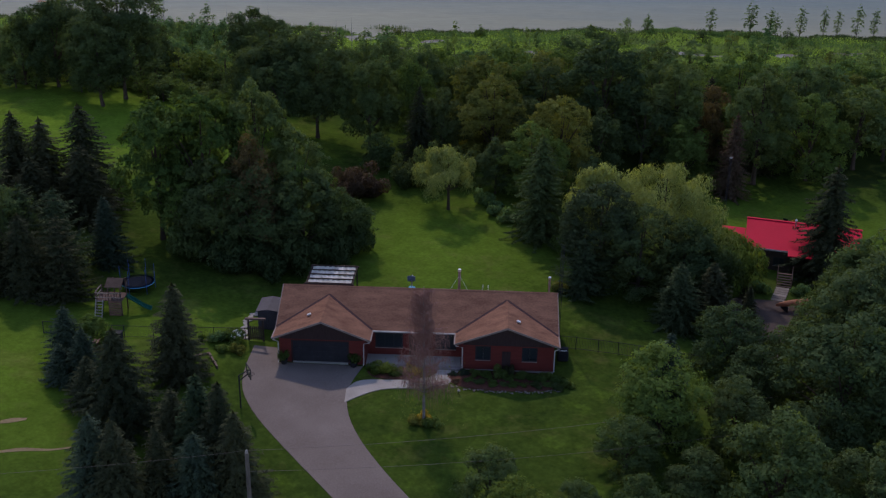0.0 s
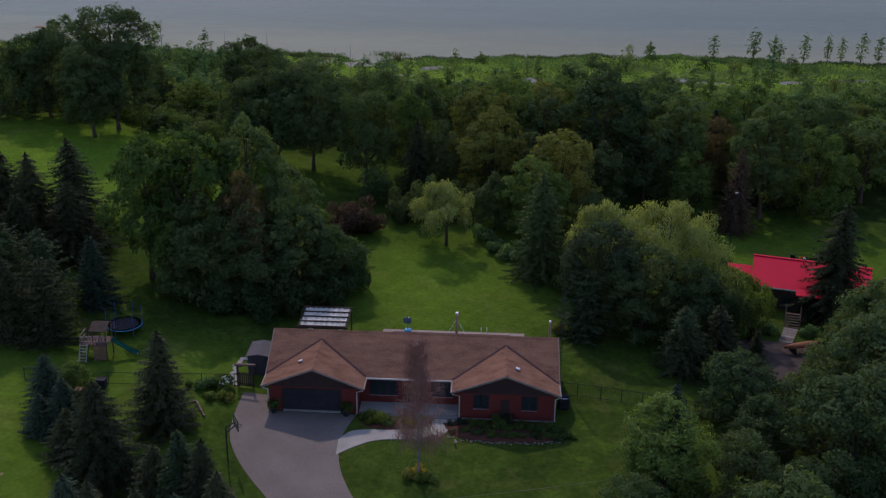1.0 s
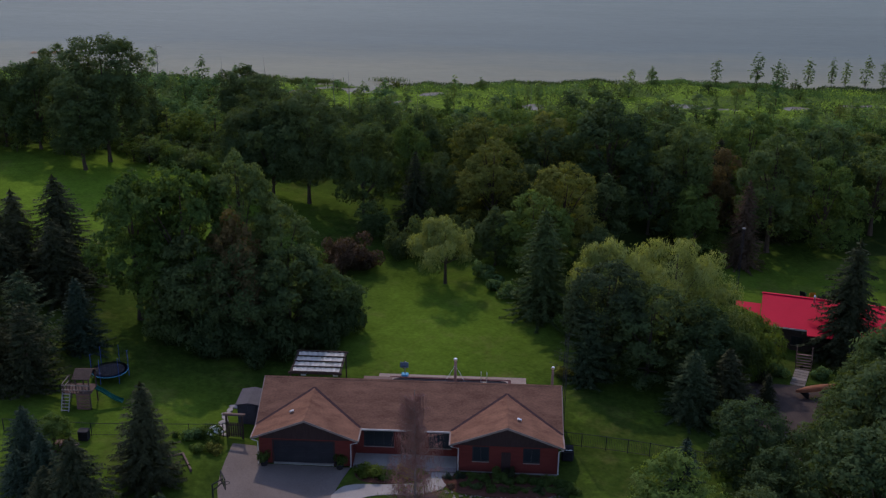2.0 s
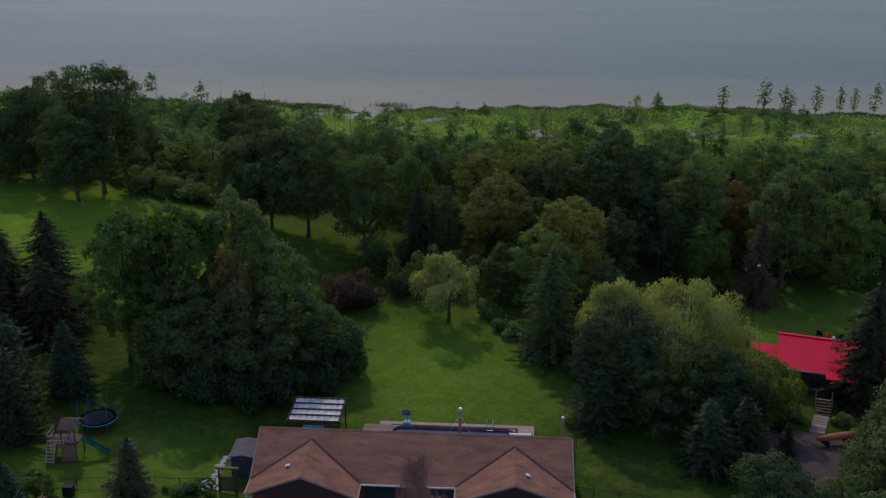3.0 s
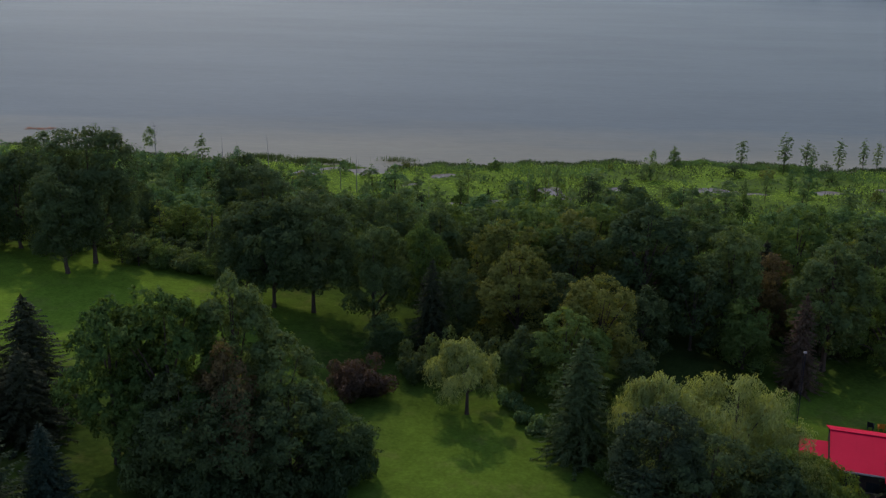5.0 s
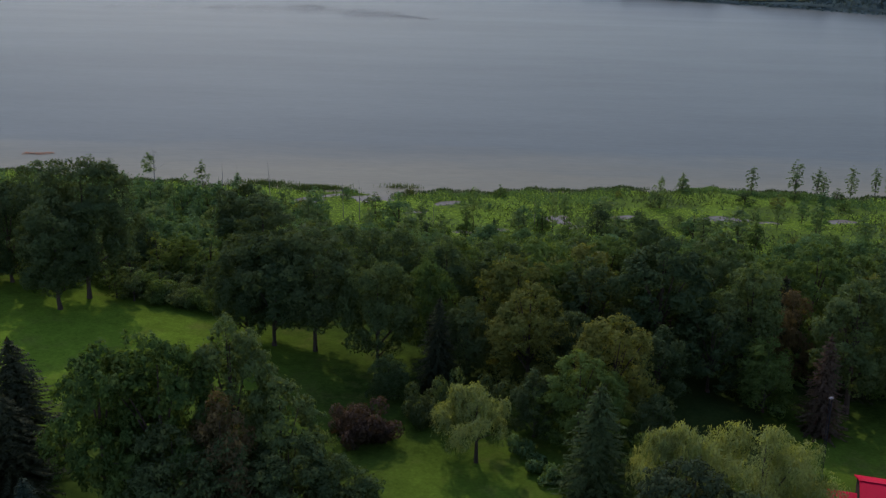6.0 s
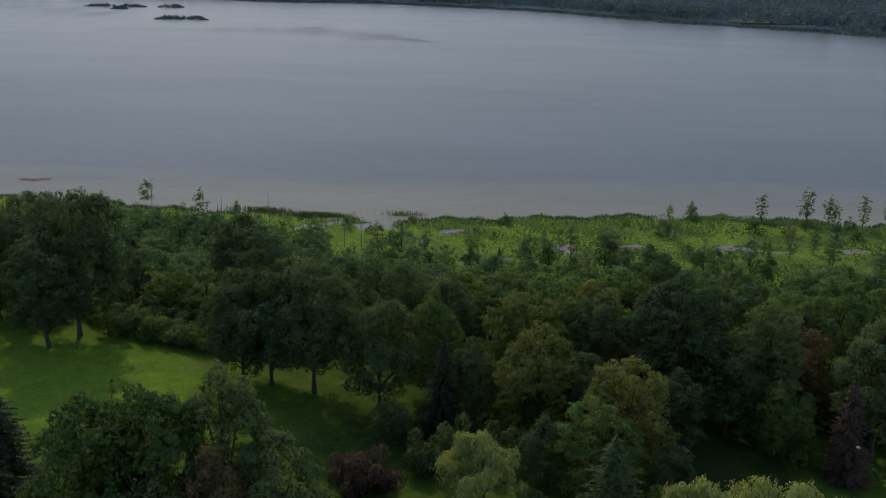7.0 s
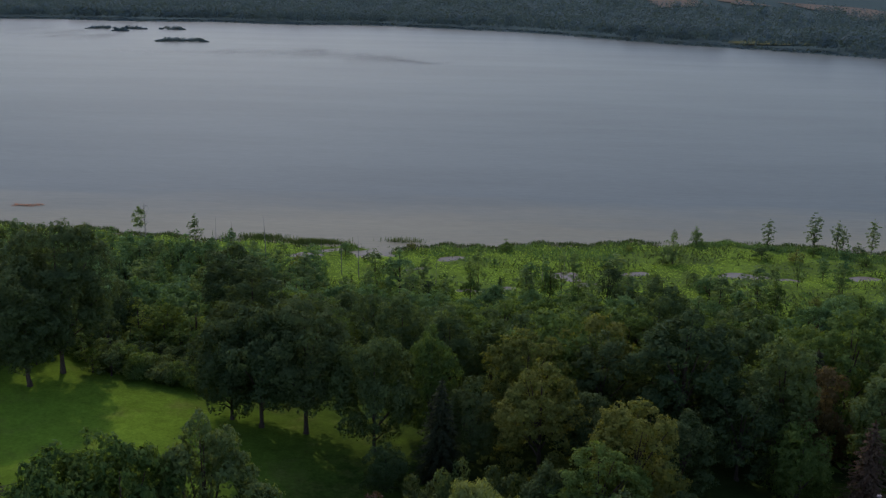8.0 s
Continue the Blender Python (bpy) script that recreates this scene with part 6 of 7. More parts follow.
def shed():
    t = thing("garden_shed", -3.4, 7.1, gz(-3.4, 7.1), "small grey resin garden shed with a low roof", "shed")
    part("body", box(-0.9, 1.0, -1.35, 1.35, -0.2, 1.95, 0.03), GREY_SHED, t)
    bm = bmesh.new()
    slab(bm, [(-1.05, -1.5, 1.95), (0.05, -1.5, 2.15), (0.05, 1.5, 2.15), (-1.05, 1.5, 1.95)], 0.06)
    slab(bm, [(0.05, -1.5, 2.15), (1.15, -1.5, 1.95), (1.15, 1.5, 1.95), (0.05, 1.5, 2.15)], 0.06)
    part("roof", bm, GREY_SHED, t)
    for i in range(2):
        d = part("door", box(-0.62 + i * 0.64, 0.0 + i * 0.64, -1.4, -1.36, 0.05, 1.8, 0.01), GREY_SHED, t)
        part("handle", rod((-0.06 + i * 0.16, -1.43, 0.8), (-0.06 + i * 0.16, -1.43, 1.05), 0.015), DARK_METAL, d)


shed()


# ---- back yard ----
def pergola():
    t = thing("pergola", 1.7, 13.1, gz(1.7, 13.1), "dark pergola with strips of wavy white canvas", "pergola")
    x0, x1, y0, y1, z = -2.35, 2.25, -2.1, 2.35, 2.5
    for x in (x0, x1 - 0.12):
        for y in (y0, y1 - 0.12):
            part("post", box(x, x + 0.12, y, y + 0.12, -0.1, z, 0.01), DARK_WOOD, t)
    for y in (y0 - 0.02, y1 - 0.1):
        part("beam", box(x0 - 0.15, x1 + 0.15, y, y + 0.14, z, z + 0.18, 0.01), DARK_WOOD, t)
    for x in (x0 - 0.02, x1 - 0.12):
        part("beam", box(x, x + 0.14, y0, y1, z - 0.02, z + 0.15, 0.01), DARK_WOOD, t)
    rows = 4
    step = (y1 - y0 - 0.2) / rows
    for i in range(rows + 1):
        y = y0 + 0.1 + i * step
        part("crossbar", box(x0, x1, y - 0.06, y + 0.06, z + 0.15, z + 0.25), DARK_WOOD, t)
    for i in range(rows):
        ya, yb = y0 + 0.15 + i * step, y0 + 0.05 + (i + 1) * step
        bm = bmesh.new()
        nx, ny = 45, 5
        grid = [[bm.verts.new((x0 + 0.16 + (x1 - x0 - 0.32) * a / nx, ya + (yb - ya) * b / ny, z + 0.13 + 0.035 * math.sin(a * 1.15 + i) - 0.05 * math.sin(math.pi * b / ny))) for b in range(ny + 1)] for a in range(nx + 1)]
        for a in range(nx):
            for b in range(ny):
                bm.faces.new((grid[a][b], grid[a + 1][b], grid[a + 1][b + 1], grid[a][b + 1]))
        sol = bmesh.ops.solidify(bm, geom=bm.faces[:], thickness=0.006)
        part("canopy_strip", bm, CANVAS, t, "wavy white canvas strip")
    for y, xs in ((y1 - 0.2, (x0 + 0.2, 0.9)),):
        for x in xs:
            part("curtain", box(x, x + 0.5, y, y + 0.06, 0.1, z - 0.05, 0.02), CANVAS, t, "tied white curtain")


pergola()


def table_set():
    t = thing("patio_table", 1.2, 13.4, gz(1.2, 13.4), "teal-topped patio table under the pergola", "table")
    part("tabletop", box(-0.9, 0.9, -0.45, 0.45, 0.7, 0.75, 0.015), BLUE_PLASTIC, t)
    for x in (-0.8, 0.75):
        for y in (-0.38, 0.33):
            part("leg", box(x, x + 0.05, y, y + 0.05, 0, 0.7), DARK_METAL, t)


table_set()


def pool():
    base = 0.12
    t = thing("swimming_pool", 0, 0, 0, "in-ground swimming pool with dark blue water and pale paving", "swimming pool", kind="structure")
    x0, x1, y0, y1 = 8.3, 19.3, 11.9, 15.35
    deck = bmesh.new()
    for a in ((7.0, 21.0, y1, 16.15), (7.0, x0, 11.0, y1), (x1, 21.0, 11.0, y1), (x0, x1, 11.0, y0)):
        add_box(deck, a[0], a[1], a[2], a[3], -0.6, base)
    part("paving", deck, PAVER, t, "pale concrete pool paving")
    part("basin", box(x0, x1, y0, y1, -1.4, -1.2), BLUE_PAD, t)
    part("pool_water", box(x0 + 0.002, x1 - 0.002, y0 + 0.002, y1 - 0.002, -1.2, base - 0.18), POOL_WATER, t, "still dark blue water")
    cop = bmesh.new()
    for a in ((x0 - 0.25, x1 + 0.25, y1, y1 + 0.28), (x0 - 0.25, x1 + 0.25, y0 - 0.28, y0), (x0 - 0.28, x0, y0, y1), (x1, x1 + 0.28, y0, y1)):
        add_box(cop, a[0], a[1], a[2], a[3], base - 0.05, base + 0.04, 0.012)
    part("coping", cop, POOL_RIM, t, "dark red-brown pool rim")
    for cx, s in ((x0, 1), (x1, -1)):
        bm = bmesh.new()
        arc = [(cx + s * (0.7 - 0.7 * math.cos(a)), y1 - 0.7 + 0.7 * math.sin(a), base + 0.03) for a in (0, 0.4, 0.8, 1.2, 1.5708)]
        slab(bm, ([(cx, y1, base + 0.03)] + arc[::-1]) if s > 0 else ([(cx, y1, base + 0.03)] + arc), 0.3)
        part("corner_paving", bm, PAVER, t)
    lad = thing("pool_ladder", 17.0, 15.35, base, "polished steel pool ladder", "ladder")
    for dx in (-0.28, 0.28):
        bm = bmesh.new()
        tube(bm, [(dx, 0.45, 0), (dx, 0.42, 0.65), (dx, 0.2, 0.85), (dx, -0.08, 0.7), (dx, -0.1, -0.5)], [0.025] * 5, 7)
        part("rail", bm, STEEL, lad)
    for z in (-0.1, -0.35):
        part("tread", box(-0.28, 0.28, -0.16, -0.06, z, z + 0.03), STEEL, lad)
    basketball_hoop(9.45, 16.0, 1.7, GREY_BLUE, 0, "blue poolside basketball hoop on a water-filled base", BLUE_PLASTIC, 0.36, 0.5)
    deck = thing("pool_deck", 6.98, 13.5, base, "low brown boarded deck at the end of a pool", "deck")
    part("frame", box(-1.3, 1.28, -1.6, 1.58, -0.3, 0.2), DARK_WOOD, deck)
    for i in range(16):
        part("board", box(-1.34, 1.32, -1.6 + i * 0.2, -1.415 + i * 0.2, 0.2, 0.235), DECK_BOARD, deck)
    reel = thing("cover_reel", 19.75, 13.8, base, "white rolled pool cover on a low reel", "pool cover")
    part("roll", rod((-1.0, 0, 0.35), (0.95, 0, 0.35), 0.17), CANVAS, reel)
    for x in (-1.08, 1.02):
        part("stand", box(x - 0.04, x + 0.04, -0.2, 0.2, 0, 0.55, 0.01), DARK_METAL, reel, "dark end stand")


pool()


def mast(x, y, hgt, w, label, lamp=False):
    t = thing("lattice_mast", x, y, gz(x, y), label, "mast")
    legs = [Vector((w * math.cos(a), w * math.sin(a), 0)) for a in (0.5, 2.6, 4.7)]
    for l in legs:
        part("leg", rod(l, l + Vector((0, 0, hgt)), 0.022, 5), DARK_METAL, t)
    bm = bmesh.new()
    n = int(hgt / 0.4)
    for i in range(n):
        for a, b in ((0, 1), (1, 2), (2, 0)):
            tube(bm, [legs[a] + Vector((0, 0, i * 0.4)), legs[b] + Vector((0, 0, i * 0.4 + 0.4))], [0.009] * 2, 3, False)
    tagged(part("bracing", bm, DARK_METAL, t), kind="stuff")
    if lamp:
        part("lamp_head", box(-0.18, 0.18, -0.12, 0.12, hgt, hgt + 0.2, 0.04), CONCRETE, t, "pale lamp head")


mast(23.95, 7.4, 9.4, 0.17, "slender dark lattice mast against the house end")
mast(46.6, 42.5, 8.6, 0.14, "slender dark lattice mast with a pale lamp", True)


def play_set():
    x, y = -18.1, 6.3
    t = thing("play_set", x, y, gz(x, y), "wooden play tower with ladder, climbing wall and green slide", "play set")
    for px in (-1.3, -0.1, 1.05):
        for py in (-0.9, 0.75):
            part("post", box(px - 0.05, px + 0.05, py - 0.05, py + 0.05, -0.1, 2.35 if px < -1 else 3.1, 0.01), PLAY_WOOD, t)
    part("deck", box(-1.4, 1.15, -0.98, 0.85, 1.45, 1.52), PLAY_WOOD, t)
    for z in (1.75, 2.2):
        part("rail", box(-1.35, 1.1, -0.98, -0.93, z, z + 0.09), BEIGE_TRIM, t)
        part("rail", box(-1.38, -1.33, -0.9, 0.8, z, z + 0.09), BEIGE_TRIM, t)
    for i in range(9):
        part("baluster", box(-1.2 + i * 0.27, -1.13 + i * 0.27, -0.955, -0.935, 1.52, 2.2), PLAY_WOOD, t)
    roof = bmesh.new()
    slab(roof, [(-0.3, -1.15, 2.95), (1.25, -1.15, 2.95), (1.25, -0.08, 3.45), (-0.3, -0.08, 3.45)], 0.05)
    slab(roof, [(-0.3, -0.08, 3.45), (1.25, -0.08, 3.45), (1.25, 1.0, 2.95), (-0.3, 1.0, 2.95)], 0.05)
    part("roof", roof, DARK_WOOD, t, "brown-grey boarded roof")
    for i in range(6):
        part("climbing_board", box(-0.1, 1.05, -1.16 + i * 0.03, -1.12 + i * 0.03, 0.05 + i * 0.24, 0.25 + i * 0.24), PLAY_BOARD, t)
    lad = part("ladder", box(-1.28, -1.2, -1.5, -0.95, -0.05, 0.05), PLAY_WOOD, t)
    for sx in (-1.28, -0.62):
        bm = bmesh.new()
        tube(bm, [(sx, -1.75, 0.0), (sx, -0.98, 1.6)], [0.05, 0.05], 5)
        part("ladder_side", bm, CONCRETE, t, "pale ladder side")
    for i in range(6):
        part("rung", box(-1.28, -0.6, -1.68 + i * 0.12, -1.6 + i * 0.12, 0.16 + i * 0.25, 0.21 + i * 0.25), CONCRETE, t)
    bm = bmesh.new()
    n = 12
    prof = [(-0.28, 0.2), (-0.22, 0.0), (0.22, 0.0), (0.28, 0.2)]
    rows = []
    for i in range(n + 1):
        k = i / n
        px, pz = 1.15 + 2.3 * k, 1.42 - 1.3 * (k ** 0.8) + 0.06 * math.sin(k * 6.28)
        rows.append([bm.verts.new((px, 0.3 + a, pz + b)) for a, b in prof])
    for r, q in zip(rows, rows[1:]):
        for i in range(3):
            bm.faces.new((r[i], r[i + 1], q[i + 1], q[i]))
    bmesh.ops.solidify(bm, geom=bm.faces[:], thickness=0.03)
    part("slide", bm, GREEN_SLIDE, t, "dark green wavy slide")


play_set()


def trampoline():
    x, y = -17.4, 11.4
    t = thing("trampoline", x, y, gz(x, y), "round trampoline with blue pad and safety net poles", "trampoline")
    r, z = 1.6, 0.85
    ring = [(r * math.cos(a), r * math.sin(a)) for a in np.linspace(0, 2 * math.pi, 33)]
    pad = bmesh.new()
    inner = [pad.verts.new((p[0] * 0.84, p[1] * 0.84, z)) for p in ring[:-1]]
    outer = [pad.verts.new((p[0], p[1], z)) for p in ring[:-1]]
    for i in range(32):
        pad.faces.new((inner[i], outer[i], outer[(i + 1) % 32], inner[(i + 1) % 32]))
    bmesh.ops.solidify(pad, geom=pad.faces[:], thickness=0.04)
    part("pad", pad, BLUE_PAD, t, "blue edge pad")
    part("jumping_mat", tube(bmesh.new(), [(0, 0, z - 0.05), (0, 0, z - 0.03)], [r * 0.85, r * 0.85], 32), DARK_METAL, t)
    rim = bmesh.new()
    tube(rim, [(p[0] * 1.01, p[1] * 1.01, z - 0.05) for p in ring], [0.035] * 33, 6, False)
    part("rim", rim, BLUE_PLASTIC, t)
    for i in range(6):
        a = i * math.pi / 3 + 0.3
        c, s = math.cos(a) * r, math.sin(a) * r
        part("pole", rod((c * 1.02, s * 1.02, 0), (c * 1.02, s * 1.02, 2.6), 0.03), BLUE_PAD, t)
    net = bmesh.new()
    for k in range(48):
        a = 2 * math.pi * k / 48
        tube(net, [(r * math.cos(a), r * math.sin(a), z), (r * 0.97 * math.cos(a), r * 0.97 * math.sin(a), 2.5)], [0.006] * 2, 3, False)
    part("net", net, DARK_METAL, t)


trampoline()


def small_things():
    b = thing("yard_bin", -15.9, 0.6, gz(-15.9, 0.6), "dark square bin beside the fence", "bin")
    part("body", box(-0.4, 0.4, -0.35, 0.35, 0, 0.8, 0.04), DARK_METAL, b)
    part("lid", box(-0.43, 0.43, -0.38, 0.38, 0.8, 0.87, 0.03), DARK_METAL, b)
    g = thing("covered_barbecue", 24.1, 2.6, gz(24.1, 2.6), "dark covered barbecue against the house end", "barbecue")
    part("cover", box(-0.5, 0.5, -0.4, 0.4, 0, 1.0, 0.12), DARK_METAL, g, "black fitted cover")
    part("lid", tube(bmesh.new(), [(-0.45, 0, 1.0), (0.45, 0, 1.0)], [0.34, 0.34], 12), DARK_METAL, g)
    part("handle", rod((-0.35, -0.36, 1.12), (0.35, -0.36, 1.12), 0.02), STEEL, g)
    w = thing("woodpile", -16.9, -1.4, gz(-16.9, -1.4), "small pile of reddish firewood among conifers", "woodpile")
    r = random.Random(2)
    for i in range(14):
        row = i // 5
        part("log", rod((-0.9 + (i % 5) * 0.42 + row * 0.2, -0.5, 0.14 + row * 0.24), (-0.9 + (i % 5) * 0.42 + row * 0.2 + r.uniform(-0.1, 0.1), 0.6, 0.14 + row * 0.24), 0.13, 7), BROWN_METAL, w)
    l = thing("garden_lamp", 14.9, -4.3, gz(14.9, -4.3), "small dark garden light on the lawn edge", "garden light")
    part("stake", rod((0, 0, 0), (0, 0, 0.3), 0.03), DARK_METAL, l)
    part("head", tube(bmesh.new(), [(0, 0, 0.3), (0, 0, 0.38), (0, 0, 0.46)], [0.12, 0.14, 0.05], 9), CONCRETE, l)
    s = thing("garden_heap", -8.8, 2.4, gz(-8.8, 2.4), "pale covered heap beside the hydrangea", "garden heap")
    part("heap", DENSE[0], None, s).scale = (0.35, 0.3, 0.5)
    bb = thing("timber_edging", -6.9, -1.2, gz(-6.9, -1.2), "grey timber edge of a raised bed", "bed edging", turn=0.5)
    part("board", box(-0.08, 0.08, -1.4, 1.4, -0.05, 0.22, 0.01), WOOD, bb)
    part("board", box(-1.6, -0.08, 1.26, 1.4, -0.05, 0.22, 0.01), WOOD, bb)


small_things()


# ---- the red-roofed neighbour ----
def neighbour():
    x, y = 48.0, 35.6
    turn = math.atan2(-0.25, 0.97)
    base = -2.2
    t = thing("red_roofed_house", x, y, base, "dark timber house with a bright red metal roof", "house", turn=turn)
    L, e, z_r, z_e = 12.5, 4.7, 1.65 - base, -0.15 - base
    for s in (-1, 1):
        bm = bmesh.new()
        slab(bm, [(-0.25, 0, z_r), (L, 0, z_r), (L, s * e, z_e), (-0.25, s * e, z_e)], 0.12)
        part("roof", bm, RED_METAL, t, "bright red standing-seam roof slope")
        for i in range(27):
            k = -0.2 + i * 0.47
            rb = bmesh.new()
            slab(rb, [(k, 0, z_r + 0.018), (k + 0.035, 0, z_r + 0.018), (k + 0.035, s * e, z_e + 0.018), (k, s * e, z_e + 0.018)], 0.018)
            part("seam", rb, RED_METAL, t)
    part("ridge_cap", box(-0.3, L + 0.05, -0.16, 0.16, z_r - 0.03, z_r + 0.05, 0.02), RED_METAL, t)
    bm = bmesh.new()
    slab(bm, [(4.6, -e + 0.2, z_e + 0.12), (7.4, -e + 0.2, z_e + 0.12), (7.4, -e - 0.9, z_e - 0.22), (4.6, -e - 0.9, z_e - 0.22)], 0.1)
    part("porch_roof", bm, RED_METAL, t, "red porch roof over the steps")
    part("eaves_board", box(-0.25, 4.6, -e - 0.05, -e - 0.004, z_e - 0.18, z_e - 0.02), WHITE_TRIM, t, "pale eaves board")
    part("wall", box(0, L - 0.3, -e + 0.45, -e + 0.65, -2.0, z_e + 0.1), DARK_WOOD, t, "dark timber wall")
    part("wall", box(0, 0.2, -e + 0.65, e - 0.65, -2.0, z_e + 0.2), DARK_WOOD, t)
    part("wall", box(0, L - 0.3, e - 0.65, e - 0.45, -2.0, z_e + 0.1), DARK_WOOD, t)
    g = bmesh.new()
    for xx in (0.02, L - 0.5):
        a = [(-e + 0.45, z_e + 0.1), (e - 0.45, z_e + 0.1), (0, z_r - 0.2)]
        lo = [g.verts.new((xx, p, q)) for p, q in a]
        hi = [g.verts.new((xx + 0.15, p, q)) for p, q in a]
        g.faces.new(lo), g.faces.new(hi[::-1])
        for i in range(3):
            g.faces.new((lo[i], lo[(i + 1) % 3], hi[(i + 1) % 3], hi[i]))
    bmesh.ops.recalc_face_normals(g, faces=g.faces[:])
    part("gable_wall", g, DARK_WOOD, t)
    f = part("flue", rod((5.2, -0.5, z_r - 0.6), (5.2, -0.5, z_r + 0.4), 0.11, 10), STEEL, t, "shiny steel flue")
    part("cap", tube(bmesh.new(), [(5.2, -0.5, z_r + 0.4), (5.2, -0.5, z_r + 0.45), (5.2, -0.5, z_r + 0.58)], [0.12, 0.17, 0.08], 10), STEEL, f)
    # lower wing
    bm = bmesh.new()
    slab(bm, [(-3.0, 0.0, z_r - 1.35), (-0.3, 0.0, z_r - 1.35), (-0.3, -3.0, z_e - 0.6), (-3.0, -3.0, z_e - 0.6)], 0.1)
    part("wing_roof", bm, RED_METAL, t, "faded red roof of a low wing")
    part("wing_wall", box(-2.8, -0.3, -2.5, -0.2, -2.0, z_e - 0.6), DARK_WOOD, t)
    for i, xx in enumerate((1.2, 3.2)):
        window(t, xx, 0.0, 1.1, 0.9, -e + 0.42)
    # stairs
    st = thing("porch_stairs", 50.4, 26.9, gz(50.0, 25.6), "weathered wooden stairs with handrails", "stairs", turn=radians(-14))
    for i in range(6):
        part("tread", box(-0.75, 0.75, -0.9 + i * 0.28, -0.62 + i * 0.28, 0.1 + i * 0.19, 0.14 + i * 0.19), WOOD, st)
        part("riser", box(-0.72, 0.72, -0.66 + i * 0.28, -0.63 + i * 0.28, 0.0 + i * 0.19, 0.14 + i * 0.19), DARK_WOOD, st)
    for s in (-0.8, 0.75):
        for i in (0, 5):
            part("post", box(s, s + 0.07, -0.8 + i * 0.28, -0.73 + i * 0.28, 0.0, 1.1 + i * 0.19), WOOD, st)
        bm = bmesh.new()
        tube(bm, [(s + 0.035, -0.8, 1.08), (s + 0.035, 0.65, 2.05)], [0.035] * 2, 6)
        part("handrail", bm, WOOD, st)
    for k in range(6):
        px, py = 50.0 - 0.26 * k, 25.7 - 0.62 * k
        ob = new("paving_slab", to_mesh("paving_slab", box(-0.72, 0.72, -0.29, 0.29, -0.1, 0.06, 0.015), STONE))
        ob.matrix_world = pose(px, py, gz(px, py) + 0.02, 0, 0, -18)
        tagged(ob, "pale stone slab of the neighbouring path", "paving slab", "path slabs")


neighbour()
drape("parking_place", spline([(40.5, 12.0), (41.0, 16.0), (42.0, 19.6), (44.0, 21.8)], 12), spline([(46.5, 6.0), (49.5, 13.0), (51.5, 18.5), (50.6, 22.6)], 12), GRAVEL, 0.04, "dark gravel parking place by the red-roofed house", "parking place")


def canoe_trailer():
    t = thing("canoe", 49.9, 20.6, gz(49.9, 20.6), "orange-brown canoe upturned on a dark rack", "canoe", turn=radians(20))
    bm = bmesh.new()
    n, m = 14, 8
    rows = []
    for i in range(n + 1):
        k = i / n * 2 - 1
        w, h0 = 0.45 * (1 - abs(k) ** 2.2) + 0.02, 0.42 * (1 - 0.35 * abs(k) ** 3)
        rows.append([bm.verts.new((k * 2.3, w * math.cos(math.pi * j / m), 0.75 + h0 * math.sin(math.pi * j / m))) for j in range(m + 1)])
    for r, q in zip(rows, rows[1:]):
        for j in range(m):
            bm.faces.new((r[j], r[j + 1], q[j + 1], q[j]))
    bmesh.ops.solidify(bm, geom=bm.faces[:], thickness=0.03)
    part("hull", bm, CANOE, t, "orange-brown upturned hull")
    for x in (-1.2, 1.2):
        part("rack", box(x - 0.05, x + 0.05, -0.6, 0.6, 0, 0.75), DARK_METAL, t)
    b = thing("utility_trailer", 51.4, 18.8, gz(51.4, 18.8), "small black utility trailer on the gravel", "trailer", turn=radians(25))
    part("tray", box(-1.1, 1.1, -0.7, 0.7, 0.45, 0.85, 0.03), DARK_METAL, b)
    for s in (-0.85, 0.85):
        part("wheel", tube(bmesh.new(), [(0, s - 0.09, 0.3), (0, s + 0.09, 0.3)], [0.3, 0.3], 14), DARK_METAL, b)
    part("drawbar", box(1.1, 2.1, -0.05, 0.05, 0.5, 0.6), DARK_METAL, b)


canoe_trailer()


def lawn_chair(x, y, turn, mat, label):
    t = thing("lawn_chair", x, y, gz(x, y), label, "chair", "chairs on the far lawn", turn=turn)
    part("seat", box(-0.3, 0.3, -0.3, 0.3, 0.36, 0.41, 0.01), mat, t)
    bm = bmesh.new()
    slab(bm, [(-0.3, 0.28, 0.42), (0.3, 0.28, 0.42), (0.3, 0.55, 1.05), (-0.3, 0.55, 1.05)], 0.05)
    part("backrest", bm, mat, t)
    for sx in (-0.3, 0.24):
        for sy in (-0.28, 0.22):
            part("leg", box(sx, sx + 0.06, sy, sy + 0.06, 0, 0.37), mat, t)
        part("armrest", box(sx - 0.04, sx + 0.1, -0.35, 0.4, 0.58, 0.62), mat, t)


lawn_chair(55.0, 44.4, 2.6, DARK_METAL, "dark slatted lawn chair on the grass")
lawn_chair(57.0, 43.8, 3.4, DARK_METAL, "dark slatted lawn chair on the grass")
lawn_chair(56.0, 44.2, 3.0, ORANGE, "bright orange lawn chair on the grass")


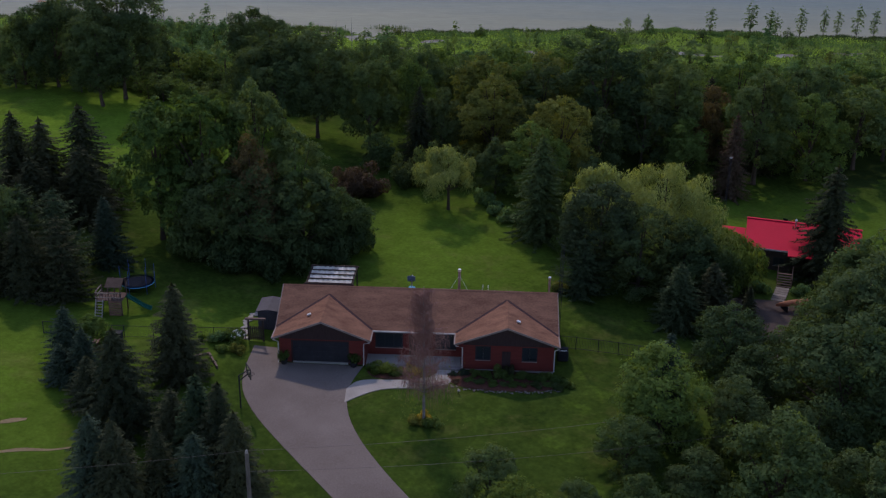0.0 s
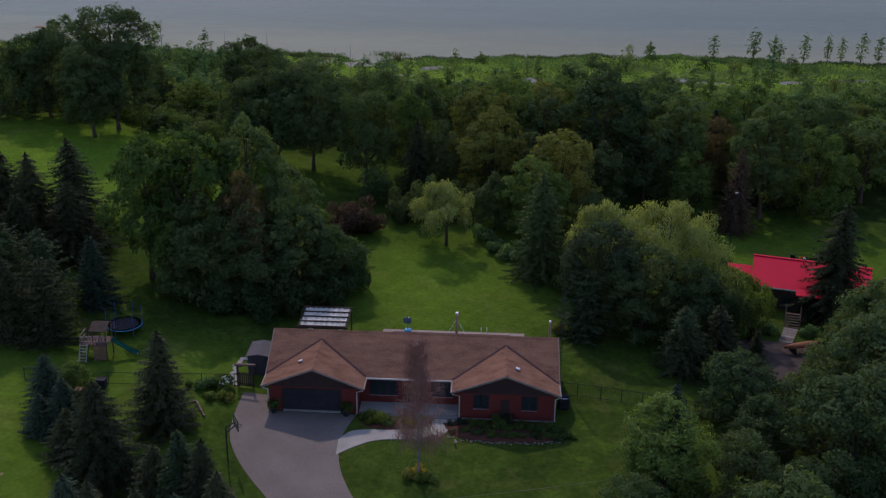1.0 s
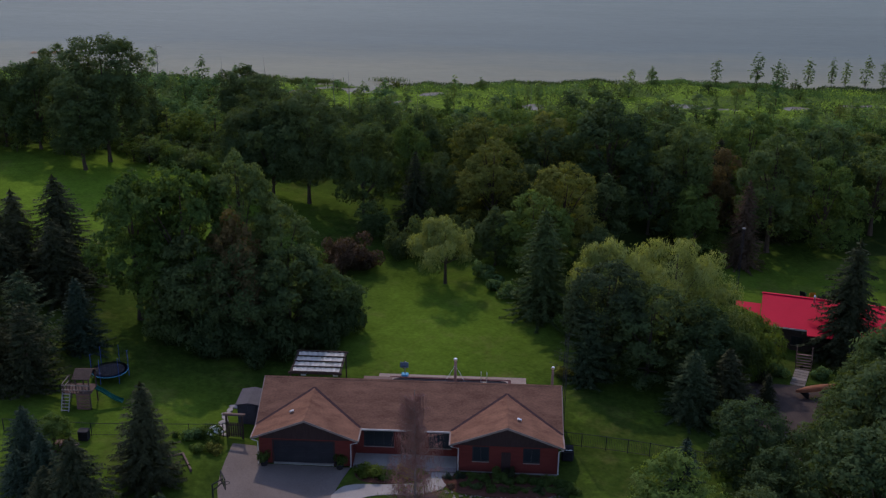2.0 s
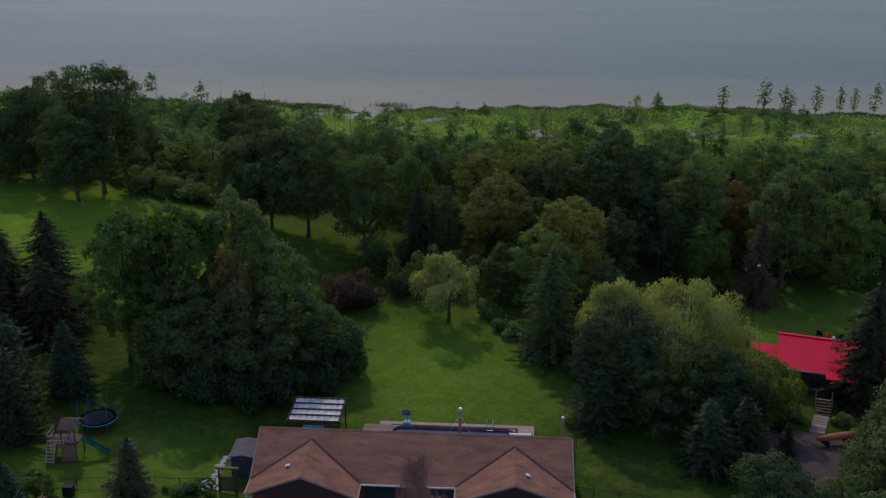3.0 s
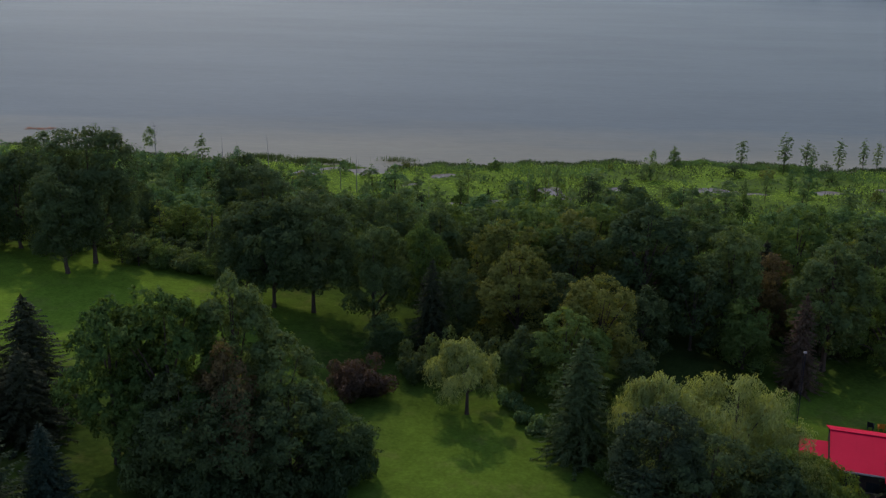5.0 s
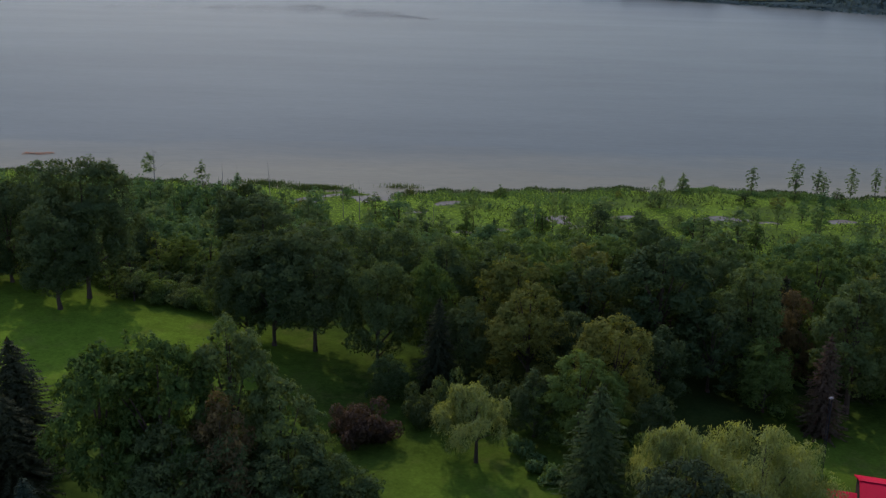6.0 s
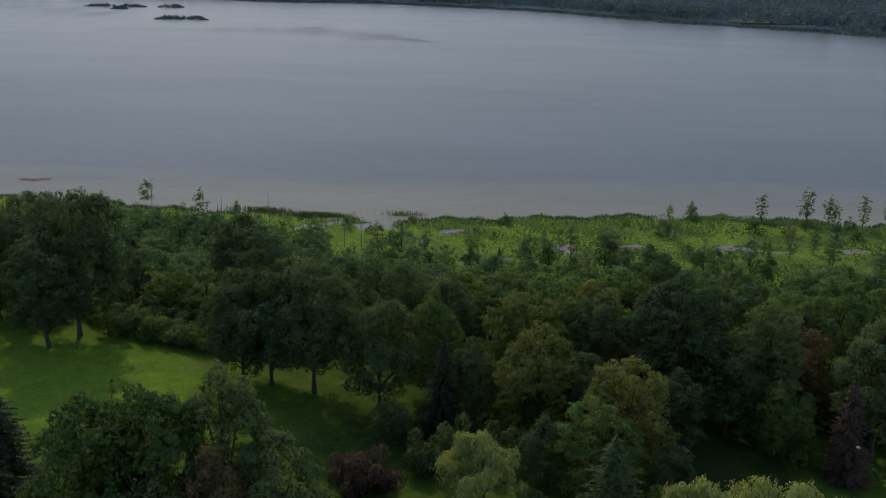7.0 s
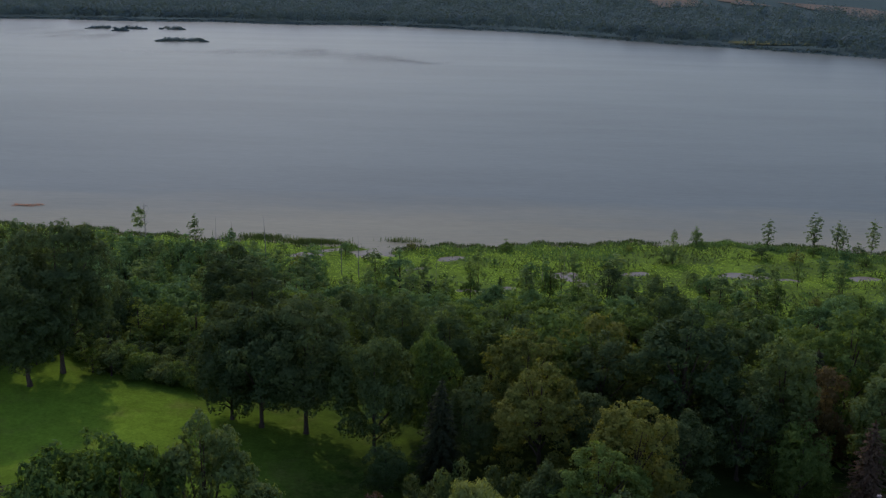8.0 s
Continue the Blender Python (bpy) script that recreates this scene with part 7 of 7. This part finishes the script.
# ---- marsh, shore and far side ----
def dead_trees():
    r = random.Random(12)
    for i, (x, y, hgt, spread, limbs) in enumerate([(-59.8, 165.9, 11.0, 2.8, 30), (-46.5, 152, 9, 0.7, 8), (-43.5, 160, 9.5, 1.0, 12), (-41, 164, 8, 0.5, 6), (-34.5, 165, 9, 0.6, 9), (-13.6, 152, 8.5, 0.7, 10), (-17.2, 154, 7.6, 0.5, 8), (-22, 158, 6.5, 0.5, 7), (26, 158, 6.5, 0.6, 9), (21.5, 150, 7, 0.8, 12), (1.5, 148, 5.5, 0.6, 8), (34, 146, 6.0, 0.7, 9), (-26, 170, 4.5, 0.4, 5)]):
        t = thing("dead_tree", x, y, gz(x, y), "thin grey dead tree standing in the marsh" if i else "half-dead tree with a few leafy branches in the marsh", "tree", "dead marsh trees")
        a, b = bare_tree_mesh(200 + i, hgt, spread, limbs, limbs * 4, lean=r.uniform(-0.4, 0.4))
        a.materials.append(DEAD_WOOD), b.materials.append(DEAD_WOOD)
        part("trunk", a, None, t)
        part("crown", b, None, t)
        if i == 0:
            lv = part("leaves", YOUNG[1][1], None, t, "sparse green leaves")
            lv.location, lv.scale = (-1.2, 0, 5.0), (0.8, 0.8, 0.85)
            lv.material_slots[0].link = "OBJECT"
            lv.material_slots[0].material = F_POPLAR


dead_trees()


def standing_quads(n, x, y, z, hgt, wid, rng, lean=0.2):
    a = rng.uniform(0, np.pi, n)
    side = np.stack([np.cos(a), np.sin(a), np.zeros(n)], axis=1) * wid[:, None] * 0.5
    base = np.stack([x, y, z], axis=1)
    tip = base + np.stack([rng.normal(0, lean, n) * hgt, rng.normal(0, lean, n) * hgt, hgt], axis=1)
    return np.stack([base - side, base + side, tip + side * 0.35, tip - side * 0.35], axis=1)


def marsh_plants():
    rng = np.random.default_rng(21)
    n = 170000
    x, y = rng.uniform(-110, 135, n), rng.uniform(122, 205, n)
    keep = (y < shore_y(x) + 1.0)
    z = ground_z(x, y)
    keep &= z > -6.5
    keep &= rng.uniform(0, 1, n) < 0.35 + 0.65 * (0.5 + 0.5 * np.sin(x * 0.31 + 2 * np.sin(y * 0.2)) * np.sin(y * 0.27 + x * 0.05))
    x, y, z = x[keep], y[keep], z[keep]
    n = len(x)
    pts = np.stack([x, y, z + rng.uniform(0.05, 0.35, n)], axis=1)
    up = np.tile([0, 0, 1.0], (n, 1))
    q = leaf_quads(pts, up, rng.uniform(0.2, 0.45, n), rng, tilt=0.25)
    soft = unit(up + rng.normal(0, 0.15, up.shape))
    dull = np.sin(x * 0.19 + 1.9 * np.sin(y * 0.13)) + np.sin(y * 0.34 + 1.4 * np.sin(x * 0.11)) + rng.normal(0, 0.45, n) + 1.1 * smooth(34, 62, x) + 0.7 * np.sin(x * 0.05 + 2.2 * np.sin(y * 0.09)) * np.sin(y * 0.21 + 0.07 * x) > 0.7
    tagged(new("marsh_plants", quads_mesh("marsh_plants", q[~dull], F_MARSH, soft[~dull])), "bright green low marsh plants between pools", "marsh plants", kind="stuff")
    tagged(new("marsh_grass", quads_mesh("marsh_grass", q[dull], F_REED, soft[dull])), "dull olive patches of marsh grass", "marsh plants", kind="stuff")
    # taller sedge in patches
    n = 30000
    x, y = rng.uniform(-100, 130, n), rng.uniform(124, 195, n)
    z = ground_z(x, y)
    keep = (z > -6.45) & (y < shore_y(x)) & (np.sin(x * 0.09 + 1.1 * np.sin(y * 0.07)) * np.sin(y * 0.16 + 0.8) + rng.normal(0, 0.25, n) > 0.25)
    x, y, z = x[keep], y[keep], z[keep]
    n = len(x)
    q = standing_quads(n, x, y, z, rng.uniform(0.3, 0.75, n), rng.uniform(0.15, 0.4, n), rng, 0.45)
    tagged(new("sedge", quads_mesh("sedge", q, F_REED)), "darker green sedge tufts in the marsh", "sedge", kind="stuff")
    # a belt of tall sedge behind the reeds
    n = 13000
    x = rng.uniform(-20, 135, n)
    back = rng.uniform(0, 1, n) ** 1.3 * (9 + 5 * np.sin(x * 0.07))
    y = shore_y(x) - back
    z = ground_z(x, y)
    keep = (z > -6.5) & (np.sin(x * 0.23 + 1.3 * np.sin(y * 0.3)) + np.sin(x * 0.09 + y * 0.21) + rng.normal(0, 0.4, n) > -0.25)
    x, y, z = x[keep], y[keep], z[keep]
    n = len(x)
    q = standing_quads(n, x, y, z, rng.uniform(0.3, 0.75, n), rng.uniform(0.12, 0.3, n), rng, 0.35)
    tagged(new("tall_sedge", quads_mesh("tall_sedge", q, F_SAPLING)), "dark olive belt of tall sedge behind the reeds", "sedge", kind="stuff")
    # reeds along the water
    n = 20000
    x = rng.uniform(-120, 140, n)
    off = rng.exponential(2.2, n)
    patch = np.sin(x * 0.17 + 1.2) + np.sin(x * 0.071) + 0.4 * np.sin(x * 0.6)
    keep = patch + rng.normal(0, 0.5, n) > -0.5
    x, off = x[keep], off[keep]
    y = shore_y(x) + 3.0 - off
    z = np.maximum(ground_z(x, y), -6.6)
    n = len(x)
    q = standing_quads(n, x, y, z, rng.uniform(0.3, 0.8, n), rng.uniform(0.08, 0.2, n), rng, 0.15)
    tagged(new("reeds", quads_mesh("reeds", q, F_REED)), "dark green reeds along the lake shore", "reeds", kind="stuff")
    # reed islets just off the shore
    for cx, cy, w, d, m in ((-27, 180.5, 7, 1.6, 1300), (-40, 184, 8, 1.6, 600), (-8, 184, 5, 1.5, 200)):
        x, y = cx + rng.normal(0, w * 0.45, m), cy + rng.normal(0, d * 0.45, m)
        q = standing_quads(m, x, y, np.full(m, -6.6), rng.uniform(0.5, 1.2, m), rng.uniform(0.08, 0.18, m), rng, 0.1)
        tagged(new("reed_bed", quads_mesh("reed_bed", q, F_REED)), "dark reed bed standing in shallow water", "reeds", "reed beds", kind="stuff")


marsh_plants()


def clump_mass(name, x, y, z, hgt, rad, per, leaf, mat, seed, label, category):
    """Far trees as masses of leaf clumps: one crown per place."""
    rng = np.random.default_rng(seed)
    n = len(x)
    c = np.repeat(np.stack([x, y, z], axis=1), per, axis=0)
    h0, r0 = np.repeat(hgt, per), np.repeat(rad, per)
    d = rng.normal(0, 1, (n * per, 3))
    d[:, 2] = np.abs(d[:, 2])
    d /= np.linalg.norm(d, axis=1, keepdims=True)
    k = rng.uniform(0.8, 1.1, n * per)
    p = c + np.stack([d[:, 0] * r0 * k, d[:, 1] * r0 * k, h0 * (0.25 + 0.75 * d[:, 2] * k)], axis=1)
    q = leaf_quads(p, d, rng.uniform(0.7, 1.3, n * per) * leaf, rng, tilt=0.2)
    tagged(new(name, quads_mesh(name, q, mat, unit(d + rng.normal(0, 0.08, d.shape)))), label, category, kind="stuff")


def undergrowth():
    rng = np.random.default_rng(71)
    n = 700
    x, y = rng.uniform(-80, 105, n), rng.uniform(58, 128, n)
    front = np.where(x < 3, 80, np.where(x < 12, 70, np.where(x < 40, 62, 63)))
    keep = y > front
    x, y = x[keep], y[keep]
    clump_mass("undergrowth", x, y, ground_z(x, y), rng.uniform(1.2, 3.0, len(x)), rng.uniform(1.6, 2.8, len(x)), 40, 0.75, F_MAPLE, 72, "green undergrowth between the trees of the woods", "undergrowth")


undergrowth()


FIELDS = ((244, 318, 1590, 1790), (365, 420, 1640, 1900), (486, 640, 1420, 1900), (240, 318, 1020, 1075))


def far_fields():
    """Ripe fields and a meadow among the far woods."""
    for i, (x0, x1, y0, y1) in enumerate(FIELDS):
        rng = np.random.default_rng(300 + i)
        bm = bmesh.new()
        n, m = 12, 10
        grid = []
        for a in range(m + 1):
            y = y0 + (y1 - y0) * a / m
            l, r = x0 + rng.uniform(-7, 7), x1 + rng.uniform(-7, 7)
            row = []
            for c in range(n + 1):
                x = l + (r - l) * c / n
                row.append(bm.verts.new((x, y, gz(x, max(y, float(far_shore_y(x)) + 16)) + 1.2)))
            grid.append(row)
        for p, q in zip(grid, grid[1:]):
            for c in range(n):
                bm.faces.new((p[c], p[c + 1], q[c + 1], q[c]))
        tagged(new("far_field", to_mesh("far_field", bm, MEADOW if i == 3 else FAR_FIELD)), "yellowish meadow on the far shore" if i == 3 else "tan ripe field among the far woods", "field", kind="structure")


far_fields()


WORN = [([(-18.99, -17.58), (-17.39, -16.9), (-15.36, -16.62), (-14.04, -16.05)], 0.3), ([(-20.35, -13.89), (-19.62, -13.53), (-18.57, -13.08)], 0.45)]


def worn_tracks():
    for pts, w in WORN:
        left = [(x, y + w * (0.5 + 0.3 * math.sin(i * 2.1))) for i, (x, y) in enumerate(pts)]
        right = [(x, y - w * (0.5 + 0.3 * math.sin(i * 1.7))) for i, (x, y) in enumerate(pts)]
        drape("worn_track", spline(left, 14), spline(right, 14), BARE_SOIL, 0.02, "strip of bare tan soil worn in the lawn", "track", thick=0.05)


worn_tracks()


def far_side():
    rng = np.random.default_rng(31)
    n = 4600
    x = rng.uniform(-1150, 820, n)
    back = rng.uniform(0, 1, n) ** 1.6 * 620
    y = far_shore_y(x) + 26 + back
    field = (np.sin(x * 0.012 + 0.8) * np.sin(back * 0.016 + 0.4) > 0.85)
    for fx0, fx1, fy0, fy1 in FIELDS:
        field |= (x > fx0 - 10) & (x < fx1 + 10) & (y > fy0 - 25) & (y < fy1)
    keep = ~field
    x, y, back = x[keep], y[keep], back[keep]
    z = ground_z(x, y)
    # crowns, reeds and islets below take the leaf colour with haze painted in
    clump_mass("far_woods", x, y, z, rng.uniform(11, 23, len(x)), rng.uniform(6, 11, len(x)), 56, 2.1, F_HAZED, 32, "woods on the far shore with blue haze in their colour", "woods")
    m = 1500
    x = rng.uniform(-1150, 820, m)
    y = far_shore_y(x) + rng.uniform(2, 30, m)
    clump_mass("far_reeds", x, y, ground_z(x, y), rng.uniform(0.8, 2.0, m), rng.uniform(3, 7, m), 9, 2.0, F_HAZED, 33, "dull green strip of reeds along the far shore", "reeds")
    # islets of reeds
    for i, (cx, cy, w, d) in enumerate(((-274, 914, 24, 9), (-426, 1122, 16, 10), (-392, 1124, 14, 8), (-351, 1127, 14, 8), (-389, 1076, 7, 5))):
        k = 90 if i == 0 else 50
        x, y = cx + rng.uniform(-1, 1, k) * w, cy + rng.uniform(-1, 1, k) * d
        edge = np.clip(1.05 - ((x - cx) / w) ** 4, 0.25, 1)
        clump_mass("reed_islet", x, y, np.full(k, -6.6), rng.uniform(1.5, 4.6, k) * edge, rng.uniform(1.0, 3.2, k), 26, 1.1, F_HAZED, 40 + i, "dark low islet of reeds out on the lake", "islet")
    # floating weed in loose drifts
    xs, ys = [], []
    for (ax, ay), (bx, by), wide, count in (((-300, 772), (-200, 785), 22, 260), ((-210, 782), (-125, 800), 44, 700), ((-150, 815), (-62, 732), 46, 1000), ((-66, 738), (-30, 704), 12, 260), ((-560, 1130), (-350, 930), 75, 2200)):
        u = rng.uniform(0, 1, count)
        knots = rng.uniform(0, 1, 26)
        u = np.where(rng.uniform(0, 1, count) < 0.7, knots[rng.integers(0, 26, count)] + rng.normal(0, 0.02, count), u)
        lift = np.sin(u * 23) * 0.5 + np.sin(u * 61 + 1) * 0.3
        xs.append(ax + (bx - ax) * u + rng.normal(0, 5, count))
        ys.append(ay + (by - ay) * u + wide * (lift + rng.normal(0, 0.45, count)))
    x, y = np.concatenate(xs), np.concatenate(ys)
    sz = rng.uniform(0.25, 0.9, len(x))
    p = np.stack([x, y, rng.uniform(-6.47, -6.3, len(x))], axis=1)
    a, c, e = (rng.uniform(0.6, 1.3, (len(x), 1)) * sz[:, None] for _ in range(3))
    q = np.stack([p - a * [1.5, 0.3, 0], p + c * [1.6, -0.5, 0], p + e * [0.2, 1.1, 0]], axis=1)
    tagged(new("floating_weed", quads_mesh("floating_weed", q, WEED)), "scattered brownish weed floating on the lake", "water weed", kind="stuff")

    m = 80
    x = rng.uniform(-108.5, -101, m)
    p = np.stack([x, 210.6 + 0.14 * (x + 105) + rng.normal(0, 0.8, m), rng.uniform(-6.47, -6.3, m)], axis=1)
    s = rng.uniform(0.15, 0.5, (m, 1))
    q = np.stack([p - s * [1.4, 0.3, 0], p + s * [1.4, -0.4, 0], p + s * [0, 0.9, 0]], axis=1)
    tagged(new("floating_mat", quads_mesh("floating_mat", q, ORANGE_WEED)), "orange-brown mat of weed floating off the shore", "water weed", kind="stuff")


far_side()
